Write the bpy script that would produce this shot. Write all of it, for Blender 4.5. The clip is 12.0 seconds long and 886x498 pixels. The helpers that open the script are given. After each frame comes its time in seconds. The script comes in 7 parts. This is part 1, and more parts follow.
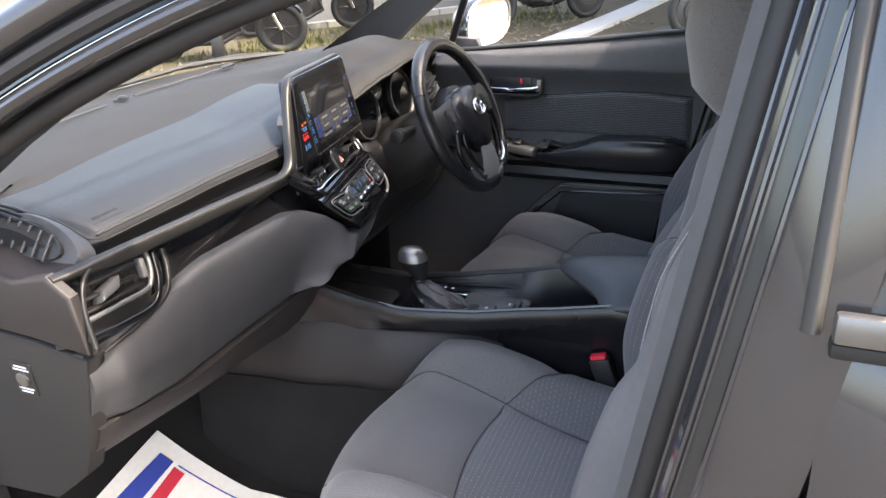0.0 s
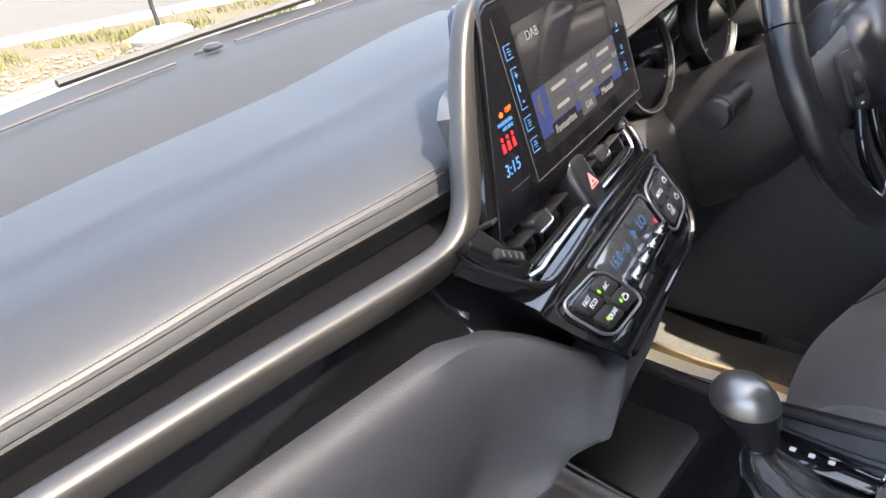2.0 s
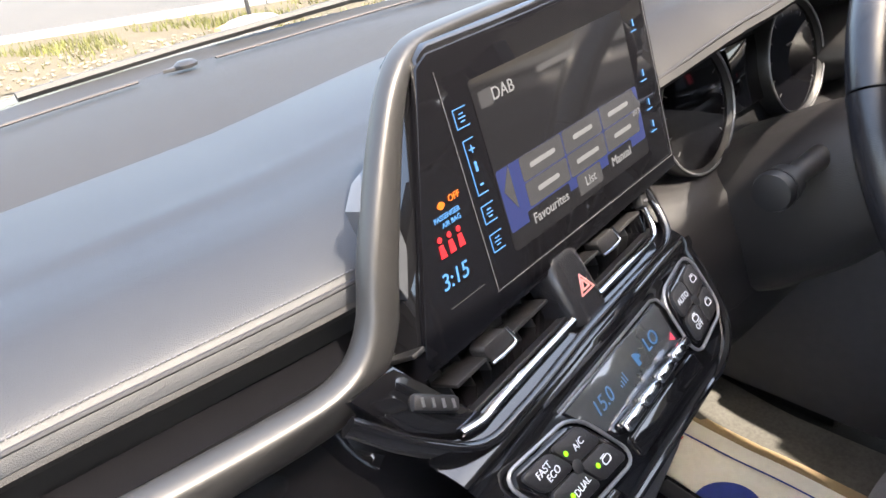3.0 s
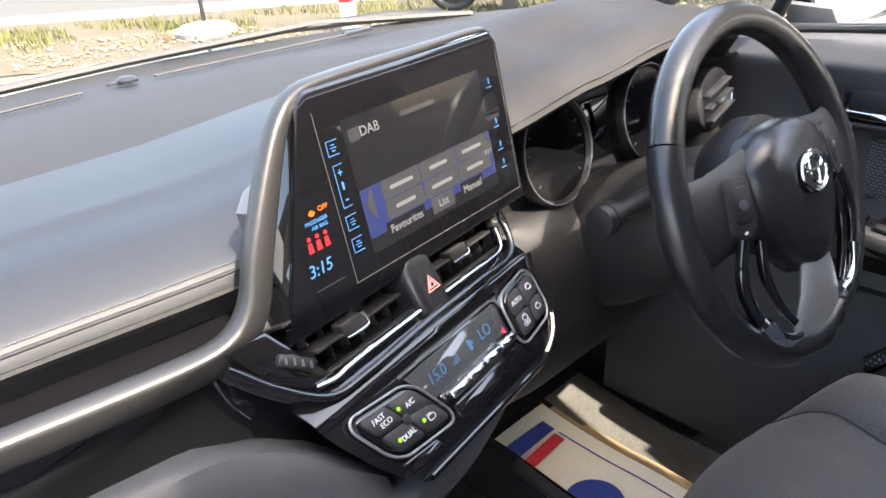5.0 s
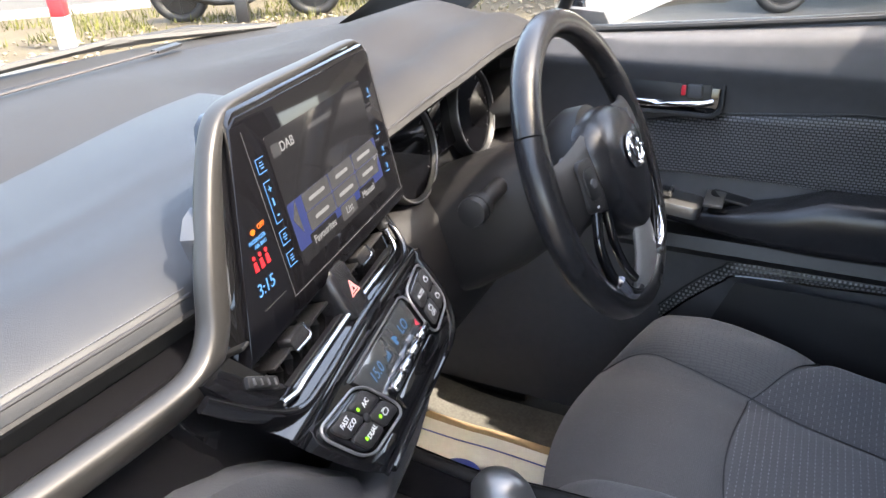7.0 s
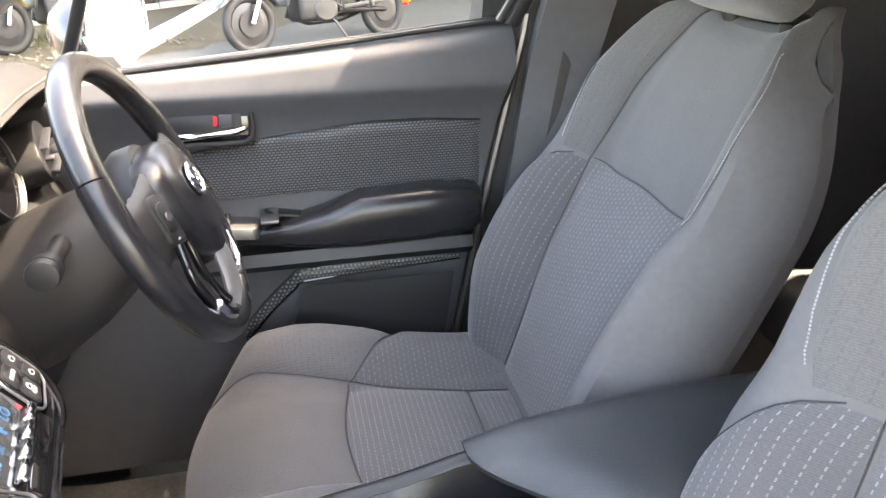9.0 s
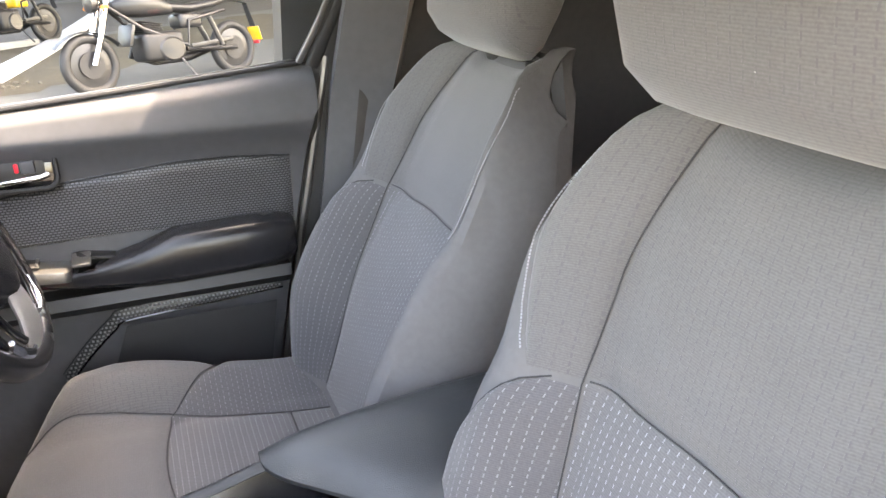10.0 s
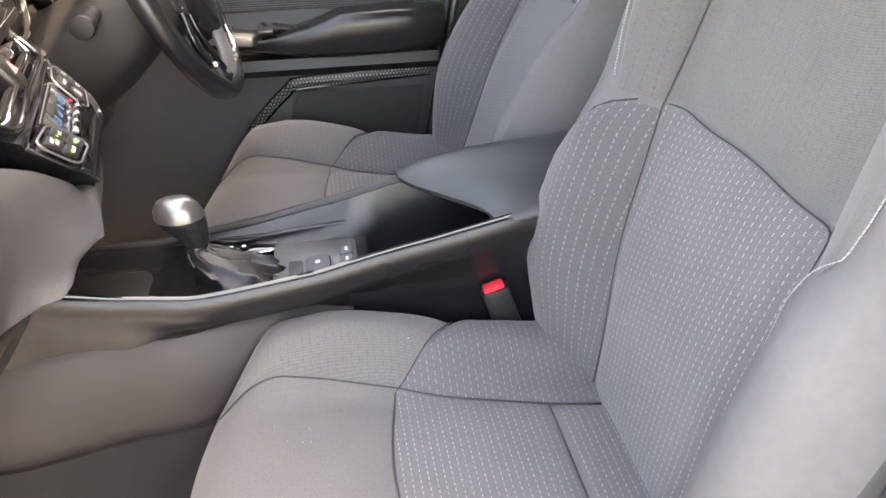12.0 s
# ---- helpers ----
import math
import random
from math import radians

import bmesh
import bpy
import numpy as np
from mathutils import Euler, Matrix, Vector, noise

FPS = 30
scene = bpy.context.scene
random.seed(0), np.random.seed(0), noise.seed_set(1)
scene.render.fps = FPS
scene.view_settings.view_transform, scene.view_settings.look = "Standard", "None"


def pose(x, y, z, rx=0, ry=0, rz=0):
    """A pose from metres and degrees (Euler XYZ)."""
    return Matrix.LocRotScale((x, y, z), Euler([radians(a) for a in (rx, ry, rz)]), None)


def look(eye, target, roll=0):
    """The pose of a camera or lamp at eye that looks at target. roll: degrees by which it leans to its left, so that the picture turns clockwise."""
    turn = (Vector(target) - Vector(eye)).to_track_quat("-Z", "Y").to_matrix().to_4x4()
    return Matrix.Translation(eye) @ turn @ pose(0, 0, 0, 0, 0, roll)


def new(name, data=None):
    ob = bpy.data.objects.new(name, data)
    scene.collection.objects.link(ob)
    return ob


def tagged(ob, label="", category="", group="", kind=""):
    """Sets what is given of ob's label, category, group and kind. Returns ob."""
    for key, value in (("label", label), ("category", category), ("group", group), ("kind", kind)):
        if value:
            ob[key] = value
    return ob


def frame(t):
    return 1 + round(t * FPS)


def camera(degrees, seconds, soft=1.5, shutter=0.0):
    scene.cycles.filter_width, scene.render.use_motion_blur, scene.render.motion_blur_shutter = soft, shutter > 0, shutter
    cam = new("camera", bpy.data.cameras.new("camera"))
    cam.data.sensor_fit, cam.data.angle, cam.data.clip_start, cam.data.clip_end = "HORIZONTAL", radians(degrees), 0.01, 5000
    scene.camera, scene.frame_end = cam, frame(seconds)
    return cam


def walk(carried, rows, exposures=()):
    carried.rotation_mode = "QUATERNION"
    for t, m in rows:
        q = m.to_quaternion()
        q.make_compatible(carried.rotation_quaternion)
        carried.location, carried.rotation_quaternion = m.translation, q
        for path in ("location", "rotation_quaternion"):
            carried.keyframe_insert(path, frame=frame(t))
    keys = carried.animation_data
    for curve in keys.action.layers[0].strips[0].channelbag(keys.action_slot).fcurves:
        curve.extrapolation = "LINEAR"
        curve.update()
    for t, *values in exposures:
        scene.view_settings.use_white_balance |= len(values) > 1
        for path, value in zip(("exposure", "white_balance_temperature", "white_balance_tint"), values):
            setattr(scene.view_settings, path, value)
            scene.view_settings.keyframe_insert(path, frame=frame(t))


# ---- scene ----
cam = camera(62.1, 12.0)
PATH = [
    (0, (-1.2630, -0.0498, 1.5026), (-0.0184, 0.5029, 0.8737), -3.41),
    (0.5, (-1.0360, 0.0349, 1.4751), (0.1198, 0.7187, 0.8069), -3.05),
    (1, (-0.8710, 0.1508, 1.4310), (0.1904, 0.9463, 0.7305), -5.33),
    (1.5, (-0.7040, 0.3070, 1.3747), (0.2983, 1.1716, 0.6691), -9.17),
    (2, (-0.5520, 0.3822, 1.3377), (0.3679, 1.3267, 0.6223), -10.77),
    (2.5, (-0.4500, 0.4093, 1.3203), (0.3910, 1.4300, 0.6125), -10.88),
    (3, (-0.3600, 0.4302, 1.3182), (0.4449, 1.4874, 0.6221), -9.69),
    (3.5, (-0.3260, 0.4089, 1.3313), (0.4861, 1.4703, 0.6502), -7.80),
    (3.7, (-0.3200, 0.4019, 1.3317), (0.5054, 1.4592, 0.6602), -7.18),
    (5.3, (-0.4230, 0.2770, 1.3743), (0.5009, 1.2439, 0.6951), -3.52),
    (5.5, (-0.4410, 0.2714, 1.3826), (0.5042, 1.2151, 0.6999), -3.26),
    (6, (-0.4660, 0.2718, 1.3906), (0.5451, 1.1457, 0.7094), -2.60),
    (6.5, (-0.4890, 0.3169, 1.3912), (0.6075, 1.0826, 0.7120), -2.28),
    (6.7, (-0.4960, 0.3468, 1.3887), (0.6397, 1.0510, 0.7073), -2.18),
    (8.3, (-0.5130, 0.4469, 1.3313), (0.8206, 0.4613, 0.6448), -1.63),
    (8.5, (-0.5280, 0.4427, 1.3456), (0.8089, 0.3600, 0.6704), -1.04),
    (9, (-0.5560, 0.4340, 1.3701), (0.7768, 0.1451, 0.7453), -0.56),
    (9.5, (-0.6060, 0.3931, 1.3932), (0.6997, -0.0588, 0.8094), -0.50),
    (10, (-0.6760, 0.3501, 1.3935), (0.6051, -0.1845, 0.8251), -0.48),
    (10.5, (-0.7590, 0.3339, 1.3913), (0.5201, -0.1992, 0.8171), -0.58),
    (11, (-0.8270, 0.3379, 1.3901), (0.4642, -0.1278, 0.7853), -0.39),
    (11.5, (-0.8670, 0.3546, 1.3462), (0.4172, 0.0197, 0.6471), -0.50),
    (12, (-0.9020, 0.3711, 1.3173), (0.3482, 0.1631, 0.5149), -0.68),
]
EXPOSURES = ((0, 3.02, 7600, 12), (1.0, 3.50, 7400, 12), (6.7, 3.50, 7200, 11), (8.3, 4.55, 8300, 12), (10.0, 4.70, 9300, 15), (12, 4.50, 9700, 15))
walk(cam, [(t, look(eye, target, roll)) for t, eye, target, roll in PATH], EXPOSURES)

# ---- light ----
world = bpy.data.worlds.new("sky")
scene.world = world
world.use_nodes = True
wn, wl = world.node_tree.nodes, world.node_tree.links
wn.clear()
sky = wn.new("ShaderNodeTexSky")
sky.sky_type, sky.sun_disc = "NISHITA", False
SUN_DIR = Vector((0.045, -0.54, 0.80)).normalized()
sky.dust_density, sky.ozone_density = 4.0, 0.6
sky.sun_elevation = math.asin(SUN_DIR.z)
sky.sun_rotation = math.atan2(SUN_DIR.x, SUN_DIR.y)
wbg, wout = wn.new("ShaderNodeBackground"), wn.new("ShaderNodeOutputWorld")
wbg.inputs["Strength"].default_value = 0.15
wl.new(sky.outputs[0], wbg.inputs[0])
wl.new(wbg.outputs[0], wout.inputs[0])
sun = new("sun", bpy.data.lights.new("sun", "SUN"))
sun.data.energy, sun.data.angle, sun.data.color = 1.5, radians(0.6), (1.0, 0.95, 0.87)
sun.matrix_world = look(SUN_DIR * 20, (0, 0, 0))


# ---- materials ----
def mat(name, color, rough=0.5, metal=0.0, noise_scale=0.0, noise_amt=0.0, bump=0.0, bump_scale=200.0, bump_kind="noise",
        coat=0.0, spec=0.5, emit=None, power=0.0, rough_amt=0.0):
    m = bpy.data.materials.new(name)
    m.use_nodes = True
    nt = m.node_tree
    b = nt.nodes["Principled BSDF"]
    b.inputs["Base Color"].default_value = (*color, 1)
    b.inputs["Roughness"].default_value = rough
    b.inputs["Metallic"].default_value = metal
    b.inputs["Specular IOR Level"].default_value = spec
    b.inputs["Coat Weight"].default_value = coat
    b.inputs["Coat Roughness"].default_value = 0.04
    tc = nt.nodes.new("ShaderNodeTexCoord")
    if noise_amt:
        n1, n2 = nt.nodes.new("ShaderNodeTexNoise"), nt.nodes.new("ShaderNodeTexNoise")
        n1.inputs["Scale"].default_value, n2.inputs["Scale"].default_value = noise_scale, noise_scale * 14
        n1.inputs["Detail"].default_value = n2.inputs["Detail"].default_value = 4
        add = nt.nodes.new("ShaderNodeMath")
        add.operation = "ADD"
        rng = nt.nodes.new("ShaderNodeMapRange")
        rng.inputs[1].default_value, rng.inputs[2].default_value = 0.7, 1.3
        rng.inputs[3].default_value, rng.inputs[4].default_value = 1 - noise_amt, 1 + noise_amt
        mul = nt.nodes.new("ShaderNodeVectorMath")
        mul.operation = "MULTIPLY"
        mul.inputs[0].default_value = color
        nt.links.new(tc.outputs["Object"], n1.inputs["Vector"])
        nt.links.new(tc.outputs["Object"], n2.inputs["Vector"])
        nt.links.new(n1.outputs["Fac"], add.inputs[0])
        nt.links.new(n2.outputs["Fac"], add.inputs[1])
        nt.links.new(add.outputs[0], rng.inputs[0])
        nt.links.new(rng.outputs[0], mul.inputs[1])
        nt.links.new(mul.outputs[0], b.inputs["Base Color"])
        if rough_amt:
            rr = nt.nodes.new("ShaderNodeMapRange")
            rr.inputs[1].default_value, rr.inputs[2].default_value = 0.3, 0.7
            rr.inputs[3].default_value, rr.inputs[4].default_value = max(rough - rough_amt, 0.02), rough + rough_amt
            nt.links.new(n1.outputs["Fac"], rr.inputs[0])
            nt.links.new(rr.outputs[0], b.inputs["Roughness"])
    if bump:
        if bump_kind == "noise":
            t = nt.nodes.new("ShaderNodeTexNoise")
            t.inputs["Scale"].default_value, t.inputs["Detail"].default_value = bump_scale, 3
            out = t.outputs["Fac"]
        else:
            t = nt.nodes.new("ShaderNodeTexVoronoi")
            t.inputs["Scale"].default_value = bump_scale
            out = t.outputs["Distance"]
        nt.links.new(tc.outputs["Object"], t.inputs["Vector"])
        bp = nt.nodes.new("ShaderNodeBump")
        bp.inputs["Strength"].default_value, bp.inputs["Distance"].default_value = bump, 0.001
        nt.links.new(out, bp.inputs["Height"])
        nt.links.new(bp.outputs[0], b.inputs["Normal"])
    if emit:
        b.inputs["Emission Color"].default_value = (*emit, 1)
        b.inputs["Emission Strength"].default_value = power
    return m


def weave(name, base, dot, wide, high, gap, axis, rough=0.85, bump=0.6, offset=0.5):
    """Knitted cloth: rows of short pale dashes on a darker ground. axis: the plane of the rows."""
    m = mat(name, base, rough, 0, 6, 0.06)
    nt = m.node_tree
    b = nt.nodes["Principled BSDF"]
    b.inputs["Sheen Weight"].default_value, b.inputs["Sheen Roughness"].default_value = 0.35, 0.5
    tc = nt.nodes.new("ShaderNodeTexCoord")
    sep, mp = nt.nodes.new("ShaderNodeSeparateXYZ"), nt.nodes.new("ShaderNodeCombineXYZ")
    nt.links.new(sep.outputs["XYZ".index(axis[0].upper())], mp.inputs[0])
    nt.links.new(sep.outputs["XYZ".index(axis[1].upper())], mp.inputs[1])
    br = nt.nodes.new("ShaderNodeTexBrick")
    br.offset = offset
    br.inputs["Scale"].default_value = 1.0
    br.inputs["Brick Width"].default_value, br.inputs["Row Height"].default_value = wide, high
    br.inputs["Mortar Size"].default_value, br.inputs["Mortar Smooth"].default_value = gap, 0.6
    br.inputs["Color1"].default_value = br.inputs["Color2"].default_value = (*dot, 1)
    br.inputs["Mortar"].default_value = (*base, 1)
    nt.links.new(tc.outputs["Object"], sep.inputs[0])
    nt.links.new(mp.outputs[0], br.inputs["Vector"])
    mix = nt.nodes.new("ShaderNodeMix")
    mix.data_type, mix.blend_type = "RGBA", "MULTIPLY"
    mix.inputs["Factor"].default_value = 0.5
    n = nt.nodes.new("ShaderNodeTexNoise")
    n.inputs["Scale"].default_value = 25
    rp = nt.nodes.new("ShaderNodeMapRange")
    rp.inputs[1].default_value, rp.inputs[2].default_value, rp.inputs[3].default_value, rp.inputs[4].default_value = 0.3, 0.7, 0.85, 1.15
    nt.links.new(tc.outputs["Object"], n.inputs["Vector"])
    nt.links.new(n.outputs["Fac"], rp.inputs[0])
    nt.links.new(br.outputs["Color"], mix.inputs["A"])
    nt.links.new(rp.outputs[0], mix.inputs["B"])
    # scattered specks of lint
    vo, n2, lt, gt, both, lint = (nt.nodes.new(k) for k in ("ShaderNodeTexVoronoi", "ShaderNodeTexNoise", "ShaderNodeMath", "ShaderNodeMath", "ShaderNodeMath", "ShaderNodeMix"))
    vo.inputs["Scale"].default_value, n2.inputs["Scale"].default_value = 70, 13
    lt.operation, gt.operation, both.operation = "LESS_THAN", "GREATER_THAN", "MULTIPLY"
    lt.inputs[1].default_value, gt.inputs[1].default_value = 0.045, 0.60
    lint.data_type = "RGBA"
    lint.inputs["B"].default_value = (0.38, 0.37, 0.36, 1)
    nt.links.new(tc.outputs["Object"], vo.inputs["Vector"])
    nt.links.new(tc.outputs["Object"], n2.inputs["Vector"])
    nt.links.new(vo.outputs["Distance"], lt.inputs[0])
    nt.links.new(n2.outputs["Fac"], gt.inputs[0])
    nt.links.new(lt.outputs[0], both.inputs[0])
    nt.links.new(gt.outputs[0], both.inputs[1])
    nt.links.new(both.outputs[0], lint.inputs["Factor"])
    nt.links.new(mix.outputs["Result"], lint.inputs["A"])
    nt.links.new(lint.outputs["Result"], b.inputs["Base Color"])
    bp = nt.nodes.new("ShaderNodeBump")
    bp.inputs["Strength"].default_value, bp.inputs["Distance"].default_value = bump, 0.001
    bp.invert = True
    nt.links.new(br.outputs["Fac"], bp.inputs["Height"])
    nt.links.new(bp.outputs[0], b.inputs["Normal"])
    return m


def dash_cloth(name, base, dash, pitch, step, width, length, rough=0.9, jitter=0.25):
    """Seat cloth with columns of short thin pale stitches, staggered from column to column; laid out in metres by the UV map."""
    m = bpy.data.materials.new(name)
    m.use_nodes = True
    nt = m.node_tree
    b = nt.nodes["Principled BSDF"]
    b.inputs["Roughness"].default_value = rough
    b.inputs["Specular IOR Level"].default_value = 0.2
    b.inputs["Sheen Weight"].default_value, b.inputs["Sheen Roughness"].default_value = 0.25, 0.5

    def op(kind, a, c=None):
        n = nt.nodes.new("ShaderNodeMath")
        n.operation = kind
        for i, v in enumerate((a, c)):
            if v is None:
                continue
            if isinstance(v, (int, float)):
                n.inputs[i].default_value = v
            else:
                nt.links.new(v, n.inputs[i])
        return n.outputs[0]

    uv, tc, sep = nt.nodes.new("ShaderNodeUVMap"), nt.nodes.new("ShaderNodeTexCoord"), nt.nodes.new("ShaderNodeSeparateXYZ")
    nt.links.new(uv.outputs[0], sep.inputs[0])
    x = op("DIVIDE", sep.outputs[0], pitch)
    col = op("FLOOR", x)
    y = op("ADD", op("DIVIDE", sep.outputs[1], step), op("MULTIPLY", op("MODULO", op("ADD", col, 1000), 2), 0.5))
    fx, fy = op("ABSOLUTE", op("SUBTRACT", op("FRACT", x), 0.5)), op("FRACT", y)
    mask = op("MULTIPLY", op("LESS_THAN", fx, width / 2 / pitch), op("LESS_THAN", fy, length / step))
    # each stitch a little brighter or duller
    wn_ = nt.nodes.new("ShaderNodeTexWhiteNoise")
    wn_.noise_dimensions = "2D"
    cmb = nt.nodes.new("ShaderNodeCombineXYZ")
    nt.links.new(col, cmb.inputs[0])
    nt.links.new(op("FLOOR", y), cmb.inputs[1])
    nt.links.new(cmb.outputs[0], wn_.inputs["Vector"])
    mask = op("MULTIPLY", mask, op("ADD", op("MULTIPLY", wn_.outputs["Value"], 2 * jitter), 1 - 2 * jitter))
    big, fine = nt.nodes.new("ShaderNodeTexNoise"), nt.nodes.new("ShaderNodeTexNoise")
    big.inputs["Scale"].default_value, fine.inputs["Scale"].default_value = 9, 420
    big.inputs["Detail"].default_value = 5
    for n in (big, fine):
        nt.links.new(tc.outputs["Object"], n.inputs["Vector"])
    tone = op("ADD", op("MULTIPLY", big.outputs["Fac"], 0.30), op("MULTIPLY", fine.outputs["Fac"], 0.45))
    rib = op("ABSOLUTE", op("SUBTRACT", op("FRACT", op("DIVIDE", sep.outputs[1], 0.0024)), 0.5))
    tone = op("ADD", op("ADD", tone, op("MULTIPLY", rib, 0.36)), 0.535)
    ground = nt.nodes.new("ShaderNodeVectorMath")
    ground.operation = "SCALE"
    ground.inputs[0].default_value = base
    nt.links.new(tone, ground.inputs["Scale"])
    mix = nt.nodes.new("ShaderNodeMix")
    mix.data_type = "RGBA"
    mix.inputs["B"].default_value = (*dash, 1)
    nt.links.new(mask, mix.inputs["Factor"])
    nt.links.new(ground.outputs[0], mix.inputs["A"])
    # scattered specks of lint
    vo, n2, lint = (nt.nodes.new(k) for k in ("ShaderNodeTexVoronoi", "ShaderNodeTexNoise", "ShaderNodeMix"))
    vo.inputs["Scale"].default_value, n2.inputs["Scale"].default_value = 60, 11
    lint.data_type = "RGBA"
    lint.inputs["B"].default_value = (0.42, 0.41, 0.40, 1)
    nt.links.new(tc.outputs["Object"], vo.inputs["Vector"])
    nt.links.new(tc.outputs["Object"], n2.inputs["Vector"])
    nt.links.new(op("MULTIPLY", op("LESS_THAN", vo.outputs["Distance"], 0.05), op("GREATER_THAN", n2.outputs["Fac"], 0.60)), lint.inputs["Factor"])
    nt.links.new(mix.outputs["Result"], lint.inputs["A"])
    nt.links.new(lint.outputs["Result"], b.inputs["Base Color"])
    bp = nt.nodes.new("ShaderNodeBump")
    bp.inputs["Strength"].default_value, bp.inputs["Distance"].default_value = 0.5, 0.0008
    nt.links.new(op("ADD", op("MULTIPLY", rib, 0.5), mask), bp.inputs["Height"])
    nt.links.new(bp.outputs[0], b.inputs["Normal"])
    return m


def glass(name, tint=(1, 1, 1), rough=0.0, see=0.9):
    """A thin pane: mostly see-through, with a weak mirror on it."""
    m = bpy.data.materials.new(name)
    m.use_nodes = True
    nt = m.node_tree
    nt.nodes.clear()
    o, t, g, mx = (nt.nodes.new(k) for k in ("ShaderNodeOutputMaterial", "ShaderNodeBsdfTransparent", "ShaderNodeBsdfGlossy", "ShaderNodeMixShader"))
    t.inputs[0].default_value = (*tint, 1)
    g.inputs["Roughness"].default_value = rough
    mx.inputs[0].default_value = 1 - see
    nt.links.new(t.outputs[0], mx.inputs[1])
    nt.links.new(g.outputs[0], mx.inputs[2])
    nt.links.new(mx.outputs[0], o.inputs[0])
    return m


SOFT = mat("soft_plastic", (0.048, 0.049, 0.054), 0.48, 0, 3, 0.08, 0.25, 900, "voronoi", rough_amt=0.06)
SOFT_TOP = mat("soft_upper_panel", (0.0175, 0.0172, 0.0185), 0.66, 0, 3, 0.08, 0.25, 1400, "voronoi", spec=0.25, rough_amt=0.06)
PAD = mat("soft_pad", (0.0145, 0.0165, 0.0205), 0.47, 0, 3, 0.06, 0.20, 1500, "voronoi", spec=0.40, rough_amt=0.04)
HARD = mat("hard_plastic", (0.068, 0.068, 0.073), 0.5, 0, 4, 0.1, 0.3, 1100, "voronoi", rough_amt=0.07)
HARD_BROWN = mat("lower_plastic", (0.0205, 0.0175, 0.0180), 0.55, 0, 3, 0.1, 0.3, 1000, "voronoi", rough_amt=0.07)
DARK = mat("dark_plastic", (0.0145, 0.0138, 0.0148), 0.48, 0, 4, 0.1, 0.3, 1100, "voronoi", rough_amt=0.07)
END_PLASTIC = mat("end_plastic", (0.011, 0.0105, 0.0105), 0.8, 0, 4, 0.1, 0.3, 1100, "voronoi")
SPOKE = mat("spoke_silver", (0.42, 0.42, 0.42), 0.32, 0.55, 8, 0.05)
BLACK = mat("black_plastic", (0.012, 0.012, 0.013), 0.45, 0, 5, 0.1, 0.15, 900)
PIANO = mat("gloss_black", (0.006, 0.006, 0.007), 0.06, 0, 5, 0.1, coat=0.6)
SILVER = mat("satin_silver", (0.20, 0.197, 0.195), 0.34, 0.8, 8, 0.05, rough_amt=0.05)
STRIP = mat("strip_satin", (0.058, 0.057, 0.057), 0.45, 0.75, 8, 0.05, rough_amt=0.05)
RING = mat("dull_ring", (0.20, 0.20, 0.21), 0.35, 0.6, 8, 0.05)
CHROME = mat("chrome", (0.75, 0.75, 0.77), 0.1, 1.0, 6, 0.03)
SATIN = mat("satin_console", (0.010, 0.010, 0.0115), 0.24, 0, 4, 0.1, 0.15, 1000, "voronoi", rough_amt=0.05)
LEATHER = mat("black_leather", (0.016, 0.016, 0.018), 0.22, 0, 5, 0.12, 0.12, 1100, "voronoi", rough_amt=0.08)
STITCH = mat("thread", (0.02, 0.02, 0.024), 0.8, 0, 300, 0.2)
THREAD = mat("white_thread", (0.34, 0.34, 0.36), 0.8, 0, 300, 0.2)
CARPET = mat("carpet", (0.007, 0.0065, 0.007), 0.95, 0, 20, 0.3, 0.9, 1500)
CLOTH = dash_cloth("seat_cloth", (0.124, 0.119, 0.119), (0.104, 0.100, 0.104), 0.0100, 0.0085, 0.0016, 0.0052)
INSERT = dash_cloth("insert_cloth", (0.126, 0.122, 0.125), (0.285, 0.285, 0.30), 0.0092, 0.0080, 0.0012, 0.0042)
BOLSTER = dash_cloth("bolster_cloth", (0.106, 0.103, 0.108), (0.215, 0.21, 0.225), 0.0090, 0.0080, 0.0011, 0.0042)
SIDE_CLOTH = mat("side_cloth", (0.140, 0.135, 0.137), 0.85, 0, 7, 0.07, 0.25, 1400, spec=0.2)
CLOTH_PLAIN = dash_cloth("plain_cloth", (0.128, 0.123, 0.123), (0.116, 0.112, 0.112), 0.0080, 0.0060, 0.0016, 0.0040)
SEAM = mat("seam_shadow", (0.045, 0.044, 0.046), 0.9, 0, 40, 0.1)
RED = mat("red_plastic", (0.75, 0.03, 0.05), 0.4, 0, 20, 0.05)
PAPER = mat("paper", (0.90, 0.88, 0.81), 0.8, 0, 7, 0.05, 0.2, 60)
PRINT_BLUE = mat("blue_print", (0.03, 0.06, 0.34), 0.7, 0, 9, 0.08)
PRINT_RED = mat("red_print", (0.62, 0.03, 0.06), 0.7, 0, 9, 0.08)
PAINT = mat("grey_car_paint", (0.055, 0.056, 0.063), 0.20, 0.55, 2.5, 0.06, coat=1.0)
RUBBER = mat("rubber", (0.014, 0.014, 0.015), 0.6, 0, 12, 0.15)
LINER = mat("headliner", (0.48, 0.47, 0.45), 0.95, 0, 30, 0.06, 0.4, 1200)
SCREEN = mat("screen_glass", (0.004, 0.004, 0.005), 0.05, 0, 3, 0.05)
UI_GREY = mat("lit_grey_key", (0.012, 0.012, 0.013), 0.12, emit=(0.16, 0.165, 0.18), power=0.045)
